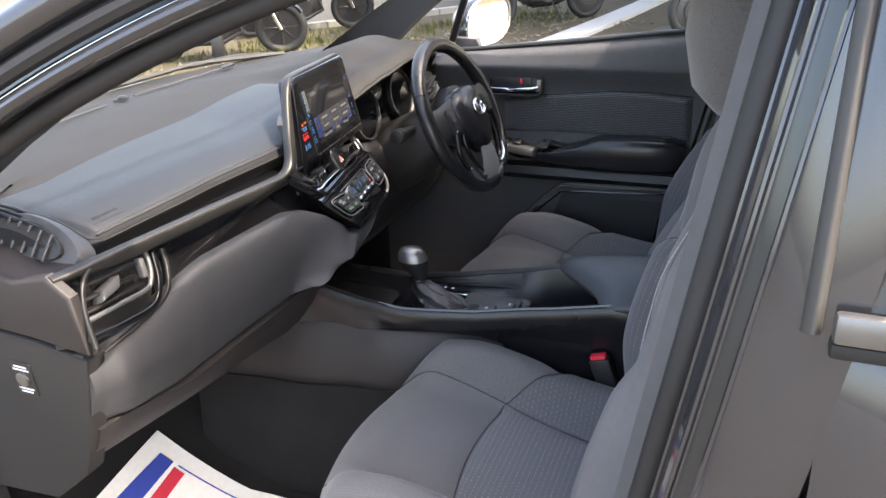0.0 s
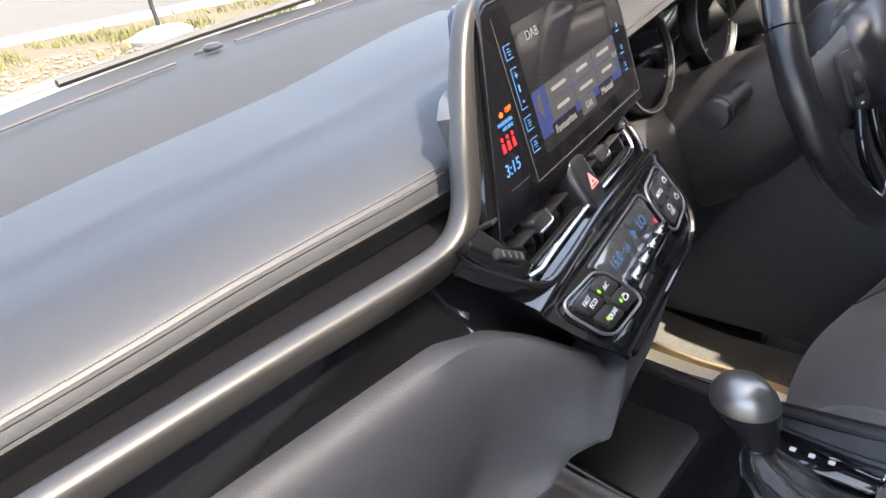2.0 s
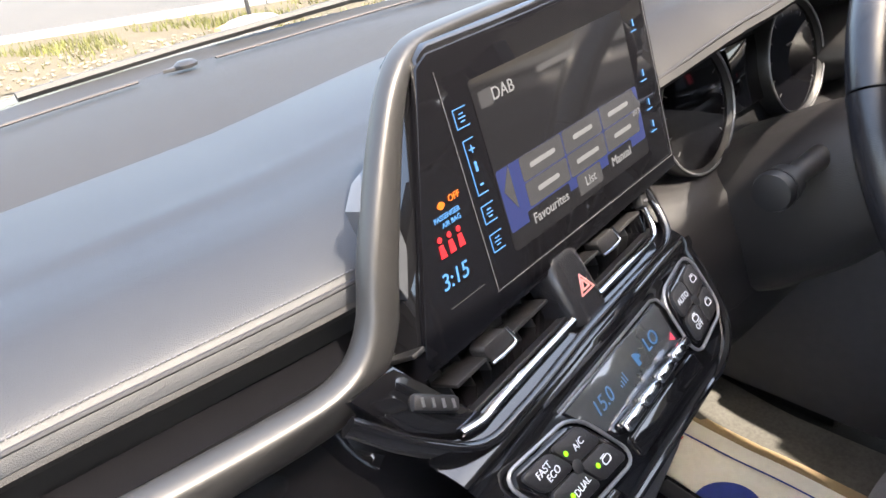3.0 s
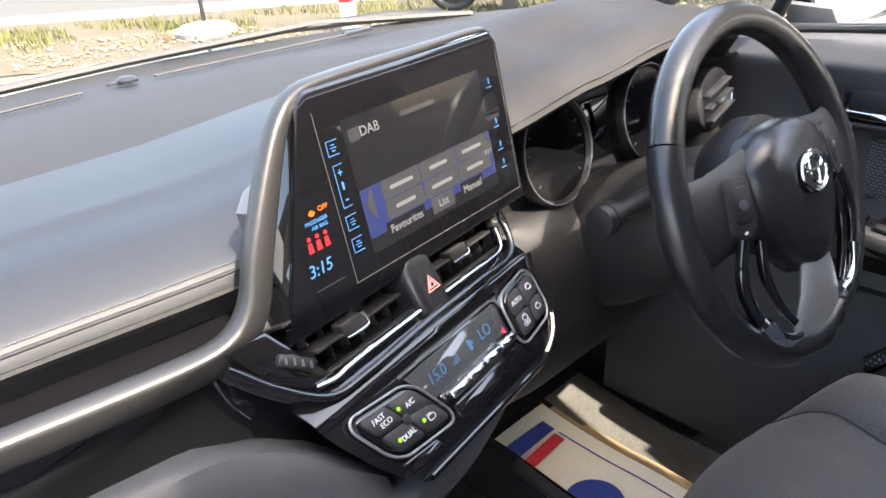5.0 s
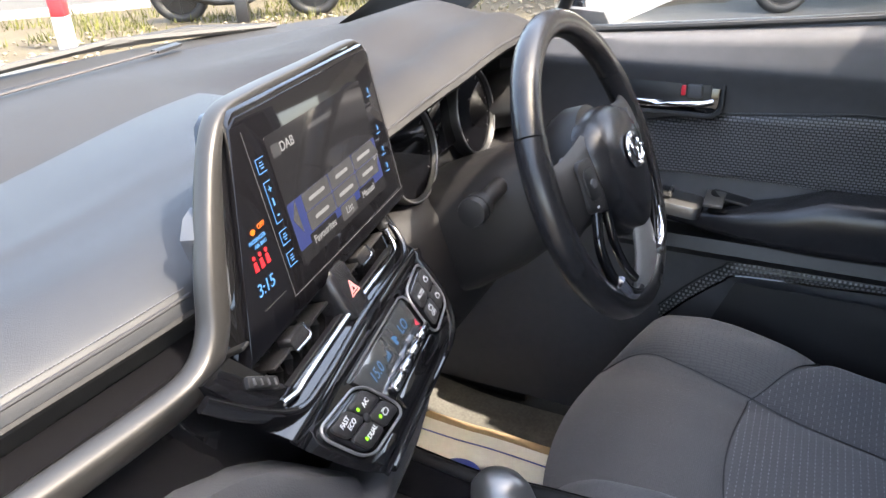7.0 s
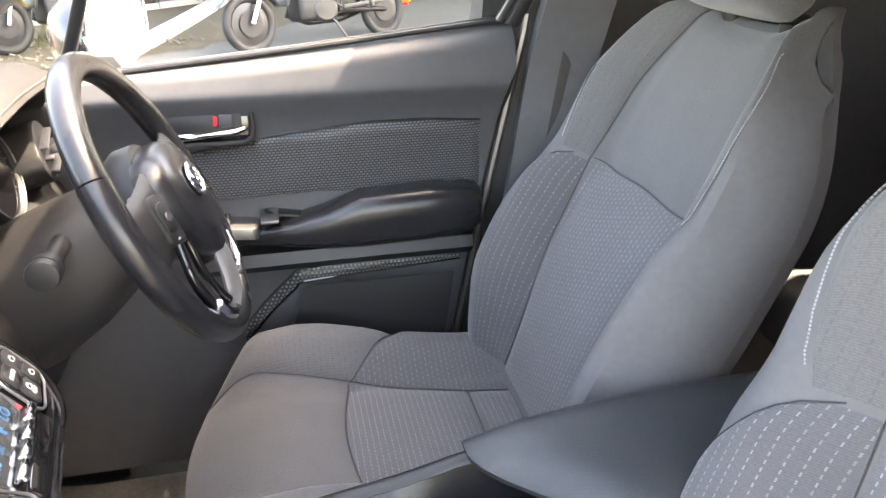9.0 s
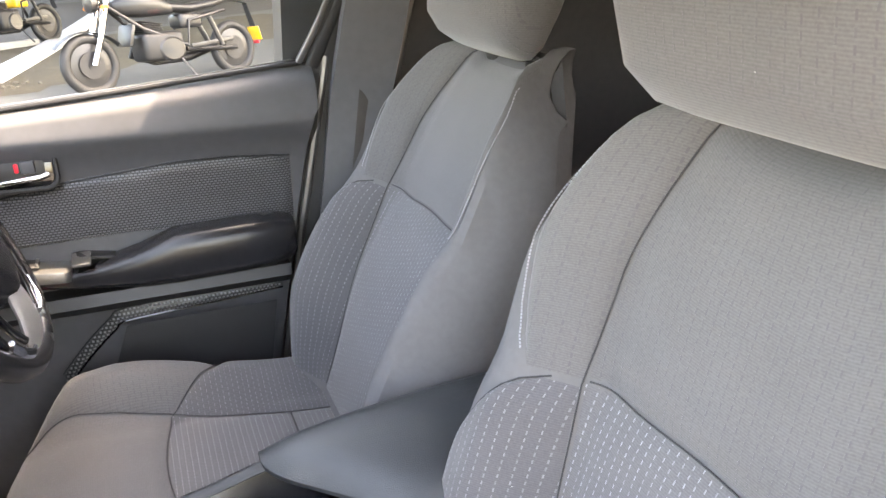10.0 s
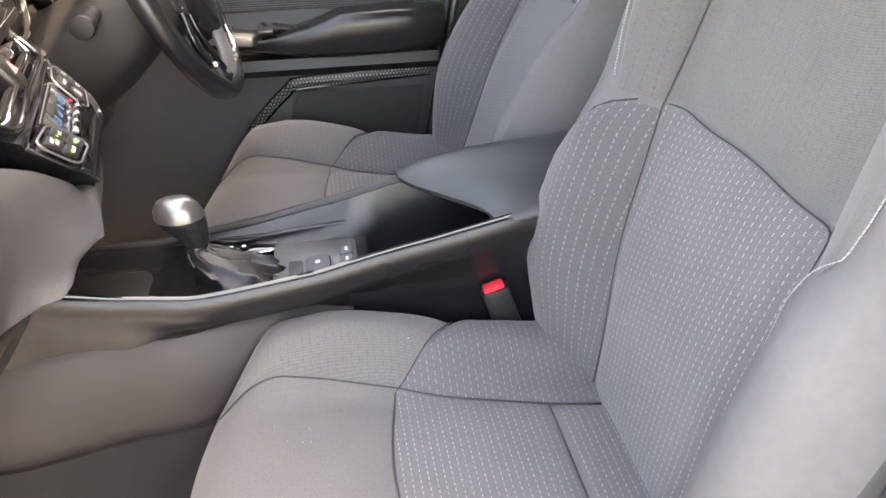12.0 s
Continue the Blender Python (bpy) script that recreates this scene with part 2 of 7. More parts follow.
UI_DARK = mat("lit_dark_field", (0.006, 0.006, 0.007), 0.06, emit=(0.02, 0.021, 0.024), power=0.05)
UI_BLUE_FIELD = mat("lit_blue_field", (0.01, 0.01, 0.02), 0.3, emit=(0.01, 0.04, 0.22), power=0.085)
UI_WHITE = mat("lit_white_text", (0.03, 0.03, 0.03), 0.3, emit=(0.9, 0.92, 1.0), power=0.035)
UI_BLUE = mat("lit_blue_text", (0.02, 0.05, 0.1), 0.3, emit=(0.10, 0.42, 1.0), power=0.085)
UI_DIM = mat("dim_blue_digits", (0.02, 0.05, 0.1), 0.3, emit=(0.10, 0.42, 1.0), power=0.03)
UI_RED = mat("lit_red_lamp", (0.1, 0.01, 0.01), 0.3, emit=(1.0, 0.02, 0.04), power=0.13)
UI_ORANGE = mat("lit_orange_lamp", (0.1, 0.04, 0.01), 0.3, emit=(1.0, 0.16, 0.01), power=0.15)
UI_GREEN = mat("lit_green_lamp", (0.05, 0.1, 0.01), 0.3, emit=(0.25, 1.0, 0.02), power=0.20)
LEGEND = mat("white_legend", (0.62, 0.63, 0.65), 0.6, 0, 50, 0.05)
PINK = mat("red_legend", (0.8, 0.30, 0.28), 0.6, 0, 50, 0.05)
LCD = mat("lcd_window", (0.045, 0.048, 0.050), 0.05, 0, 10, 0.1, coat=1.0)
PANE = glass("window_glass", (0.93, 0.96, 0.95), 0.0, 0.94)
# near-black base that puts the shade of gaps and recesses into the colour
GAP_SHADE = mat("painted_gap_shade", (0.005, 0.005, 0.006), 0.9, 0, 9, 0.1)
# darker copy of the body paint for the shade in the pillar's groove
GROOVE_SHADE = mat("groove_shade_paint", (0.022, 0.027, 0.03), 0.3, 0.3, 2.5, 0.06, coat=0.6)
MIRROR = mat("mirror", (0.85, 0.86, 0.87), 0.02, 1.0, 4, 0.02)


# ---- mesh tools ----
def part(name, bm, material, parent=None, label="", smooth=True, sharp=40):
    me = bpy.data.meshes.new(name)
    bmesh.ops.recalc_face_normals(bm, faces=bm.faces)
    if smooth:
        for f in bm.faces:
            f.smooth = True
        for e in bm.edges:
            if len(e.link_faces) == 2 and e.calc_face_angle(0) > radians(sharp):
                e.smooth = False
    bm.to_mesh(me)
    bm.free()
    me.materials.append(material)
    ob = new(name, me)
    if parent:
        ob.parent = parent
    if label:
        tagged(ob, label)
    return ob


def thing(name, label, category, group="", kind="", at=(0, 0, 0)):
    ob = new(name)
    ob.empty_display_size = 0.05
    ob.location = at
    return tagged(ob, label, category, group, kind)


def cr(pts, n):
    """n points at even steps of a smooth curve through pts."""
    p = [np.array(q, float) for q in pts]
    p = [2 * p[0] - p[1]] + p + [2 * p[-1] - p[-2]]
    fine = []
    for i in range(1, len(p) - 2):
        a, b, c, d = p[i - 1:i + 3]
        for k in range(16):
            t = k / 16
            fine.append(0.5 * (2 * b + (c - a) * t + (2 * a - 5 * b + 4 * c - d) * t * t + (3 * b - a - 3 * c + d) * t ** 3))
    fine.append(p[-2])
    fine = np.array(fine)
    s = np.concatenate([[0], np.cumsum(np.linalg.norm(np.diff(fine, axis=0), axis=1))])
    want = np.linspace(0, s[-1], n)
    return np.stack([np.interp(want, s, fine[:, k]) for k in range(fine.shape[1])], 1)


def interp(x, xs, ys):
    return float(np.interp(x, xs, ys))


def ease(x, xs, ys):
    """Smooth steps between the given values."""
    i = int(np.clip(np.searchsorted(xs, x) - 1, 0, len(xs) - 2))
    t = min(max((x - xs[i]) / (xs[i + 1] - xs[i]), 0), 1)
    return ys[i] + (ys[i + 1] - ys[i]) * t * t * (3 - 2 * t)


def loft(rows, closed=True, caps=True):
    """A skin over rows of equally many points."""
    bm = bmesh.new()
    vs = [[bm.verts.new(tuple(map(float, q))) for q in r] for r in rows]
    n = len(rows[0])
    for a, b in zip(vs[:-1], vs[1:]):
        for i in range(n if closed else n - 1):
            j = (i + 1) % n
            bm.faces.new((a[i], a[j], b[j], b[i]))
    if caps and closed:
        bm.faces.new(vs[0][::-1])
        bm.faces.new(vs[-1])
    return bm


def slab(fn, nu, nv, back):
    """A sheet with a rear side set off by the vector back."""
    back = np.array(back, float)
    rows = []
    for v in np.linspace(0, 1, nv):
        f = [np.array(fn(u, v), float) for u in np.linspace(0, 1, nu)]
        rows.append(f + [p + back for p in f[::-1]])
    return loft(rows)


def sheet(fn, nu, nv):
    return loft([[fn(u, v) for u in np.linspace(0, 1, nu)] for v in np.linspace(0, 1, nv)], False, False)


def tube(pts, r, seg=10, closed=False, flat=1.0, up=(0, 0, 1)):
    """A rod along pts. r: one radius or one for each point; flat: its thickness along 'up' as a share of its width."""
    pts = [Vector(tuple(map(float, p))) for p in pts]
    n, rows, bi = len(pts), [], None
    for i, p in enumerate(pts):
        d = (pts[(i + 1) % n] - pts[i - 1]) if closed else (pts[min(i + 1, n - 1)] - pts[max(i - 1, 0)])
        d.normalize()
        if bi is None:
            side = d.cross(Vector(up))
            if side.length < 0.05:
                side = d.cross(Vector((1, 0, 0)))
        else:
            side = bi - d * bi.dot(d)
        side.normalize()
        bi = side
        w = side.cross(d)
        rr = r[i] if hasattr(r, "__len__") else r
        rows.append([p + side * math.cos(a) * rr + w * math.sin(a) * rr * flat for a in np.linspace(0, 2 * math.pi, seg, endpoint=False)])
    if closed:
        rows.append(rows[0])
    return loft(rows, True, not closed)


def box(size, m=None, bevel=0.0, seg=2, bm=None):
    bm = bm or bmesh.new()
    made = bmesh.ops.create_cube(bm, size=1, matrix=Matrix.Diagonal((*size, 1)))["verts"]
    if bevel:
        es = list({e for v in made for e in v.link_edges})
        made = list({v for f in bmesh.ops.bevel(bm, geom=es, offset=min(bevel, min(size) * 0.49), segments=seg, affect="EDGES", profile=0.5)["faces"] for v in f.verts} | {v for v in made if v.is_valid})
    if m is not None:
        bmesh.ops.transform(bm, matrix=m, verts=made)
    return bm


def plate(outline, depth, m=None, bevel=0.0, seg=2):
    """A flat piece from an outline in x, y, going depth along -z from z = 0."""
    bm = bmesh.new()
    f = bm.faces.new([bm.verts.new((float(p[0]), float(p[1]), 0)) for p in outline])
    if f.normal.z < 0:
        f.normal_flip()
    ext = bmesh.ops.extrude_face_region(bm, geom=[f])
    bmesh.ops.translate(bm, vec=(0, 0, -depth), verts=[v for v in ext["geom"] if isinstance(v, bmesh.types.BMVert)])
    bm.faces.ensure_lookup_table()
    if bevel:
        top = [e for e in bm.edges if all(abs(v.co.z) < 1e-7 for v in e.verts)]
        bmesh.ops.bevel(bm, geom=top, offset=bevel, segments=seg, affect="EDGES", profile=0.5)
    if m is not None:
        bmesh.ops.transform(bm, matrix=m, verts=bm.verts)
    return bm


def rounded(w, h, r, n=5):
    """Outline of a rounded rectangle round the origin."""
    out = []
    for cx, cy, a0 in ((w / 2 - r, h / 2 - r, 0), (-w / 2 + r, h / 2 - r, 90), (-w / 2 + r, -h / 2 + r, 180), (w / 2 - r, -h / 2 + r, 270)):
        out += [(cx + r * math.cos(radians(a0 + 90 * k / n)), cy + r * math.sin(radians(a0 + 90 * k / n))) for k in range(n + 1)]
    return out


def lathe(profile, m=None, seg=24):
    """Turned round z; profile of (radius, height)."""
    rows = [[(max(r, 1e-5) * math.cos(a), max(r, 1e-5) * math.sin(a), z) for a in np.linspace(0, 2 * math.pi, seg, endpoint=False)] for r, z in profile]
    bm = loft(rows)
    if m is not None:
        bmesh.ops.transform(bm, matrix=m, verts=bm.verts)
    return bm


def text_mesh(words, size, m, material, parent, name="lettering", depth=0.0002, shear=0.0, label=""):
    cu = bpy.data.curves.new(name, "FONT")
    cu.body, cu.size, cu.extrude, cu.shear = words, size, depth, shear
    cu.align_x, cu.align_y = "CENTER", "CENTER"
    tmp = bpy.data.objects.new(name, cu)
    scene.collection.objects.link(tmp)
    bpy.context.view_layer.update()
    me = bpy.data.meshes.new_from_object(tmp.evaluated_get(bpy.context.evaluated_depsgraph_get()))
    bpy.data.objects.remove(tmp)
    me.transform(m)
    me.materials.clear()
    me.materials.append(material)
    ob = new(name, me)
    ob.parent = parent
    if label:
        tagged(ob, label)
    return ob


def frame_of(origin, right, up):
    """A pose whose x is 'right', y is 'up' and z points out of the face."""
    r = Vector(right).normalized()
    u = Vector(up)
    u = (u - r * u.dot(r)).normalized()
    n = r.cross(u)
    return Matrix((( r.x, u.x, n.x, origin[0]), (r.y, u.y, n.y, origin[1]), (r.z, u.z, n.z, origin[2]), (0, 0, 0, 1)))


# ---- dashboard ----
dash = thing("dashboard", "dark grey moulded car dashboard with stitched soft pads", "dashboard")


def front_edge(x):
    """The rear lip of the upper dashboard, towards the seats."""
    xs = [-0.66, -0.60, -0.40, -0.17, 0.12, 0.22, 0.33, 0.43, 0.52, 0.60, 0.70]
    ys = [0.775, 0.758, 0.752, 0.742, 0.765, 0.728, 0.709, 0.706, 0.728, 0.775, 0.80]
    zs = [1.113, 1.117, 1.116, 1.113, 1.136, 1.170, 1.191, 1.192, 1.170, 1.125, 1.105]
    return ease(x, xs, ys), ease(x, xs, zs)


def glass_line(x):
    return 1.345 - 0.50 * x * x


def top_profile(x, n=44):
    fy, fz = front_edge(x)
    gy = glass_line(x)
    k = ease(x, [-0.15, 0.2, 0.5, 0.66], [0, 1, 1, 0])
    ridge = (fy + 0.118 - 0.03 * k, fz + 0.036 - 0.016 * k)
    facet = (ridge[0] + 0.088, ridge[1] + 0.0085)
    mid = (gy - 0.22, 1.163)
    return cr([(fy - 0.001, fz - 0.005), (fy + 0.011, fz + 0.008), ((fy + ridge[0]) / 2, (fz + 0.012 + ridge[1]) / 2 + 0.003), (ridge[0] - 0.014, ridge[1] - 0.0036), ridge, (ridge[0] + 0.012, ridge[1] + 0.0014), facet, mid, (gy - 0.05, 1.150), (gy, 1.138)], n)


XS = list(np.linspace(-0.655, 0.70, 56))
rows = []
for x in XS:
    p = [(x, *q) for q in top_profile(x)]
    fy, fz = front_edge(x)
    yb = fy + 0.06 + 0.15 * ease(x, [0.13, 0.17, 0.56, 0.62], [0, 1, 1, 0])
    p += [(x, glass_line(x), 1.05), (x, yb, 1.05), (x, yb - 0.005, fz - 0.020), (x, fy + 0.05, fz - 0.016), (x, fy + 0.004, fz - 0.011)]
    rows.append(p)
part("upper_panel", loft(rows), SOFT_TOP, dash, "dark grey soft upper panel")


PROFILES = {}


def over_top(x, s, h=0.0):
    """A point of the upper panel: s from 0 at the rear lip to 1 at the windscreen."""
    key = round(x, 5)
    if key not in PROFILES:
        PROFILES[key] = top_profile(key, 41)
    p = PROFILES[key]
    f = min(max(s, 0), 1) * 40
    i = min(int(f), 39)
    q = p[i] * (1 - f + i) + p[i + 1] * (f - i)
    return Vector((x, q[0], q[1] + h))


def ridge_line(x0, x1, s0, s1, r, n=30, h=0.0005):
    return tube([over_top(x0 + (x1 - x0) * k / (n - 1), s0 + (s1 - s0) * k / (n - 1), h) for k in range(n)], r, 6)


# padded insert with a crease along it, seam and thread along the rear lip
PAD_S = 0.40


def pad_at(u, v):
    x = -0.612 + 0.722 * u
    e = min(1, u / 0.02, (1 - u) / 0.02)
    return over_top(x, 0.004 + (PAD_S - 0.004) * v, 0.0042 * e * min(1, (1 - v) / 0.45, 0.3 + v / 0.02))


part("pad", slab(pad_at, 60, 48, (0, 0.004, -0.006)), PAD, dash, "stitched blue-grey soft pad with a crease")
part("lip_seam", ridge_line(-0.60, -0.18, 0.016, 0.016, 0.0016, h=0.0044), STITCH, dash)
part("hood_seam", ridge_line(0.125, 0.56, 0.012, 0.012, 0.0016), STITCH, dash)
stitch_bm = bmesh.new()
for k in range(150):
    x = -0.60 + 0.42 * k / 150
    a, b = over_top(x, 0.026, 0.0048), over_top(x + 0.0018, 0.026, 0.0048)
    box((0.0019, 0.0009, 0.0007), Matrix.Translation((a + b) / 2), bm=stitch_bm)
tagged(part("stitching", stitch_bm, mat("grey_thread", (0.07, 0.07, 0.08), 0.8, 0, 200, 0.1), dash, smooth=False), kind="stuff")
# stepped border round the outer end of the pad
for k, (dx, r) in enumerate(((0.0, 0.0034), (0.009, 0.0030), (0.018, 0.0034))):
    turn = [(-0.616 - dx, q) for q in np.linspace(0.42, 0.05 - 0.006 * k, 14)] + [(-0.611 - dx, 0.02 - 0.006 * k), (-0.600, 0.008 - 0.003 * k)]
    part("pad_border", tube([over_top(x_, max(q, 0), 0.0016) for x_, q in turn], r, 8), PAD, dash)
    part("border_line", tube([over_top(x_ + 0.0045, max(q, 0), 0.0008) for x_, q in turn], 0.0012, 6), STITCH, dash)
# demister slot, sun sensor and end cap on the upper panel
# brownish slot colour stands in for the reflection along the slots
SLOT = mat("slot_reflection", (0.036, 0.031, 0.028), 0.7, 0, 20, 0.1)
part("demister_slot", tube([(x, 1.235 - 0.25 * x * x * (x < 0), 1.1605) for x in np.linspace(-0.44, -0.11, 22)], 0.0035, 6, flat=0.4), SLOT, dash)
part("demister_slot", tube([(x, 1.240 - 0.03 * x, 1.1600) for x in np.linspace(-0.015, 0.29, 22)], 0.0035, 6, flat=0.4), SLOT, dash)
part("demister_end", plate([(0, 0), (0.05, 0.012), (0.055, 0.03), (0, 0.018)], 0.004, pose(0.285, 1.225, 1.162, 0, 0, -8), 0.001), BLACK, dash)
part("demister_end", plate([(0, 0), (0.03, -0.01), (0.03, 0.012)], 0.004, pose(-0.078, 1.24, 1.163, 0, 0, 0), 0.001), BLACK, dash)
part("sun_sensor", lathe([(0.013, 0), (0.013, 0.003), (0.009, 0.006), (0, 0.0065)], pose(-0.052, 1.237, 1.161)), BLACK, dash)
# dark ledge at the foot of the windscreen
part("windscreen_ledge", loft([[(x, glass_line(x) - 0.015, 1.142), (x, glass_line(x) + 0.03, 1.150), (x, glass_line(x) + 0.035, 1.12), (x, glass_line(x) - 0.01, 1.12)] for x in XS]), RUBBER, dash)
text_mesh("SRS AIRBAG", 0.0085, frame_of(over_top(-0.560, 0.075, 0.0046), (1, 0.0, 0.0), over_top(-0.560, 0.11) - over_top(-0.560, 0.04)), STITCH, dash, "airbag_lettering")
part("lettering_line", tube([over_top(x, 0.052, 0.0046) for x in np.linspace(-0.588, -0.532, 8)], 0.0004, 4), STITCH, dash)

# round end outlet at the door side of the pad
ev = thing("side_demister", "small black demister outlet at the dashboard's end", "air vent")
ev_m = frame_of((-0.648, 0.832, 1.128), (-0.12, -0.95, -0.12), (0.55, -0.1, 0.85))
part("surround", plate([(0.085 * math.cos(a) * (1 + 0.1 * math.cos(a)), 0.034 * math.sin(a)) for a in np.linspace(0, 2 * math.pi, 28, endpoint=False)], 0.03, ev_m @ Matrix.Translation((0, 0, -0.004)), 0.006), SOFT, ev)
part("opening", plate([(0.066 * math.cos(a), 0.022 * math.sin(a)) for a in np.linspace(0, 2 * math.pi, 24, endpoint=False)], 0.006, ev_m @ Matrix.Translation((0, 0, 0.002)), 0.001), BLACK, ev)
for k in range(5):
    part("slat", box((0.003, 0.038, 0.006), ev_m @ pose(-0.044 + 0.022 * k, 0, 0.004, 0, 25, 0), 0.0008), HARD, ev)

# recess under the lip with its shade as near-black colour, silver strip, gloss panel
part("recess", loft([[(x, front_edge(x)[0] + 0.008, front_edge(x)[1] - 0.008), (x, front_edge(x)[0] + 0.020, 1.078), (x, front_edge(x)[0] + 0.10, 1.07), (x, front_edge(x)[0] + 0.10, 1.10)] for x in np.linspace(-0.655, -0.14, 24)]), GAP_SHADE, dash)


def swept(path, wide, high, tilt, n=60):
    """A rounded bar along a path; tilt turns it about its way."""
    pts = cr(path, n)
    rows = []
    for i, p in enumerate(pts):
        d = Vector(tuple(pts[min(i + 1, n - 1)] - pts[max(i - 1, 0)])).normalized()
        s = i / (n - 1)
        w = wide(s) if callable(wide) else wide
        h = high(s) if callable(high) else high
        a = tilt(s) if callable(tilt) else tilt
        out = Vector((0, -1, 0))
        out = (out - d * out.dot(d)).normalized()
        side = d.cross(out)
        o2 = out * math.cos(a) + side * math.sin(a)
        s2 = side * math.cos(a) - out * math.sin(a)
        rows.append([Vector(tuple(p)) + s2 * w / 2 * (abs(math.cos(t)) ** 0.6 * np.sign(math.cos(t))) + o2 * h / 2 * (abs(math.sin(t)) ** 0.6 * np.sign(math.sin(t))) for t in np.linspace(0, 2 * math.pi, 16, endpoint=False)])
    return loft(rows)


part("silver_strip", swept([(-0.706, 0.736, 1.108), (-0.60, 0.722, 1.101), (-0.40, 0.717, 1.089), (-0.27, 0.713, 1.081), (-0.222, 0.712, 1.084),
                            (-0.196, 0.716, 1.104), (-0.180, 0.724, 1.140), (-0.152, 0.739, 1.190), (-0.133, 0.748, 1.217), (-0.112, 0.757, 1.229), (-0.08, 0.763, 1.2325), (0.02, 0.775, 1.2335), (0.108, 0.787, 1.2340), (0.126, 0.789, 1.229)],
                           lambda s: ease(s, [0, 0.12, 0.45, 0.60, 0.78, 1], [0.010, 0.023, 0.024, 0.021, 0.009, 0.005]), lambda s: ease(s, [0, 0.5, 0.75, 1], [0.016, 0.02, 0.016, 0.010]), lambda s: ease(s, [0, 0.45, 0.6, 1], [0.25, 0.2, 0.0, 0.0]), 90),
     STRIP, dash, "satin silver trim strip")


def gloss_face(u, v):
    x = -0.565 + 0.465 * u
    top = np.array((x, 0.742 - 0.014 * u, 1.090 - 0.010 * u))
    bot = np.array((x, 0.732 - 0.055 * u, ease(u, [0, 0.68, 1], [1.010, 1.026, 0.93])))
    p = top * (1 - v) + bot * v
    p[1] += 0.006 * math.sin(math.pi * v)
    return p


part("gloss_panel", slab(gloss_face, 30, 8, (0, 0.03, 0)), PIANO, dash, "gloss black trim panel")

# glovebox and lower panels
def lid_low(x):
    return ease(x, [-0.70, -0.52, -0.35, -0.15, 0.04], [0.876, 0.853, 0.862, 0.880, 0.895])


def glove_section(x):
    u = (x + 0.70) / 0.60
    top = interp(x, [-0.70, -0.60, -0.53, -0.46, -0.27, -0.226, -0.19, -0.167, -0.15, -0.136, -0.05, 0.04], [1.004, 1.008, 1.018, 1.030, 1.033, 1.022, 0.999, 0.978, 0.962, 0.953, 0.945, 0.950])
    ty = interp(x, [-0.70, -0.56, -0.50, -0.25, -0.17, -0.12, 0.04], [0.700, 0.705, 0.708, 0.676, 0.640, 0.622, 0.648])
    low = lid_low(x)
    k = ease(x, [-0.70, -0.64], [0.02, 0])
    return [(ty + 0.05, top - 0.005), (ty + 0.012, top), (ty - 0.001 + k, top - 0.010), (ty - 0.008 + k, top - 0.035), (ty - 0.006 + k, (top + low) / 2), (ty + 0.016 + k, low + 0.02), (ty + 0.026 + k, low), (ty + 0.06, low - 0.004)]


rows = []
for x in np.linspace(-0.708, 0.035, 60):
    p = cr(glove_section(x), 22)
    w = ease(x, [-0.34, 0.035], [0, 2.2])
    rows.append([(x - w * max(0, 0.965 - q[1]), *q) for q in p] + [(x - w * 0.10, 0.90, glove_section(x)[-1][1]), (x, 0.90, glove_section(x)[0][1] - 0.03)])
part("glovebox_lid", loft(rows), SOFT, dash, "grained dark grey glovebox front")
rows = []
for x in np.linspace(-0.700, -0.165, 30):
    l = lid_low(x) - 0.003
    b = interp(x, [-0.70, -0.45, -0.30, -0.06], [0.790, 0.752, 0.735, 0.70])
    p = cr([(0.735 - 0.095 * (x + 0.7), l), (0.748 - 0.090 * (x + 0.7), l - 0.03), (0.785, b + 0.01), (0.83, b), (0.95, b + 0.03)], 12)
    rows.append([(x, *q) for q in p] + [(x, 1.02, b + 0.05), (x, 1.02, l)])
part("lower_cover", loft(rows), HARD_BROWN, dash, "dark plastic cover below the glovebox")

# the end of the dashboard at the passenger's door
end = [(0.700, 1.006), (0.705, 1.09), (0.740, 1.115), (0.80, 1.10), (0.90, 1.12), (1.05, 1.12), (1.05, 1.026), (0.99, 1.024), (0.80, 1.016), (0.72, 1.008)]
bm = plate(end, 0.016, frame_of((-0.712, 0, 0), (0, -1, 0), (0, 0, 1)) @ Matrix.Diagonal((-1, 1, 1, 1)), 0.006, 3)
part("upper_end", bm, HARD_BROWN, dash)
fill_top = lambda y: interp(y, [0.745, 0.80, 0.90, 1.05], [1.106, 1.103, 1.122, 1.122])
part("end_shoulder", loft([[(-0.708, y, 1.03), (-0.711, y, fill_top(y) - 0.012), (-0.700, y, fill_top(y) - 0.002), (-0.645, y, fill_top(y) + 0.004), (-0.645, y, 1.03)] for y in np.linspace(0.745, 1.05, 12)]), HARD_BROWN, dash)
side = [(0.742, 0.868), (0.706, 0.998), (0.80, 1.012), (1.0, 1.02), (1.04, 0.70), (0.86, 0.72), (0.775, 0.79)]
cover = part("end_cover", plate([(-y, z) for y, z in side], 0.03, frame_of((-0.712, 0, 0), (0, -1, 0), (0, 0, 1)), 0.005), END_PLASTIC, dash, "dark end cover with an airbag key switch")
key_m = frame_of((-0.7125, 0.838, 0.945), (0, -1, 0), (0, 0, 1))
part("switch_plate", plate(rounded(0.040, 0.055, 0.006), 0.004, key_m @ Matrix.Translation((0, 0, 0.0015)), 0.001), BLACK, cover)
part("switch_barrel", lathe([(0.011, 0), (0.011, 0.004), (0.008, 0.005), (0, 0.0045)], key_m @ Matrix.Translation((0, 0, 0.001))), SILVER, cover)
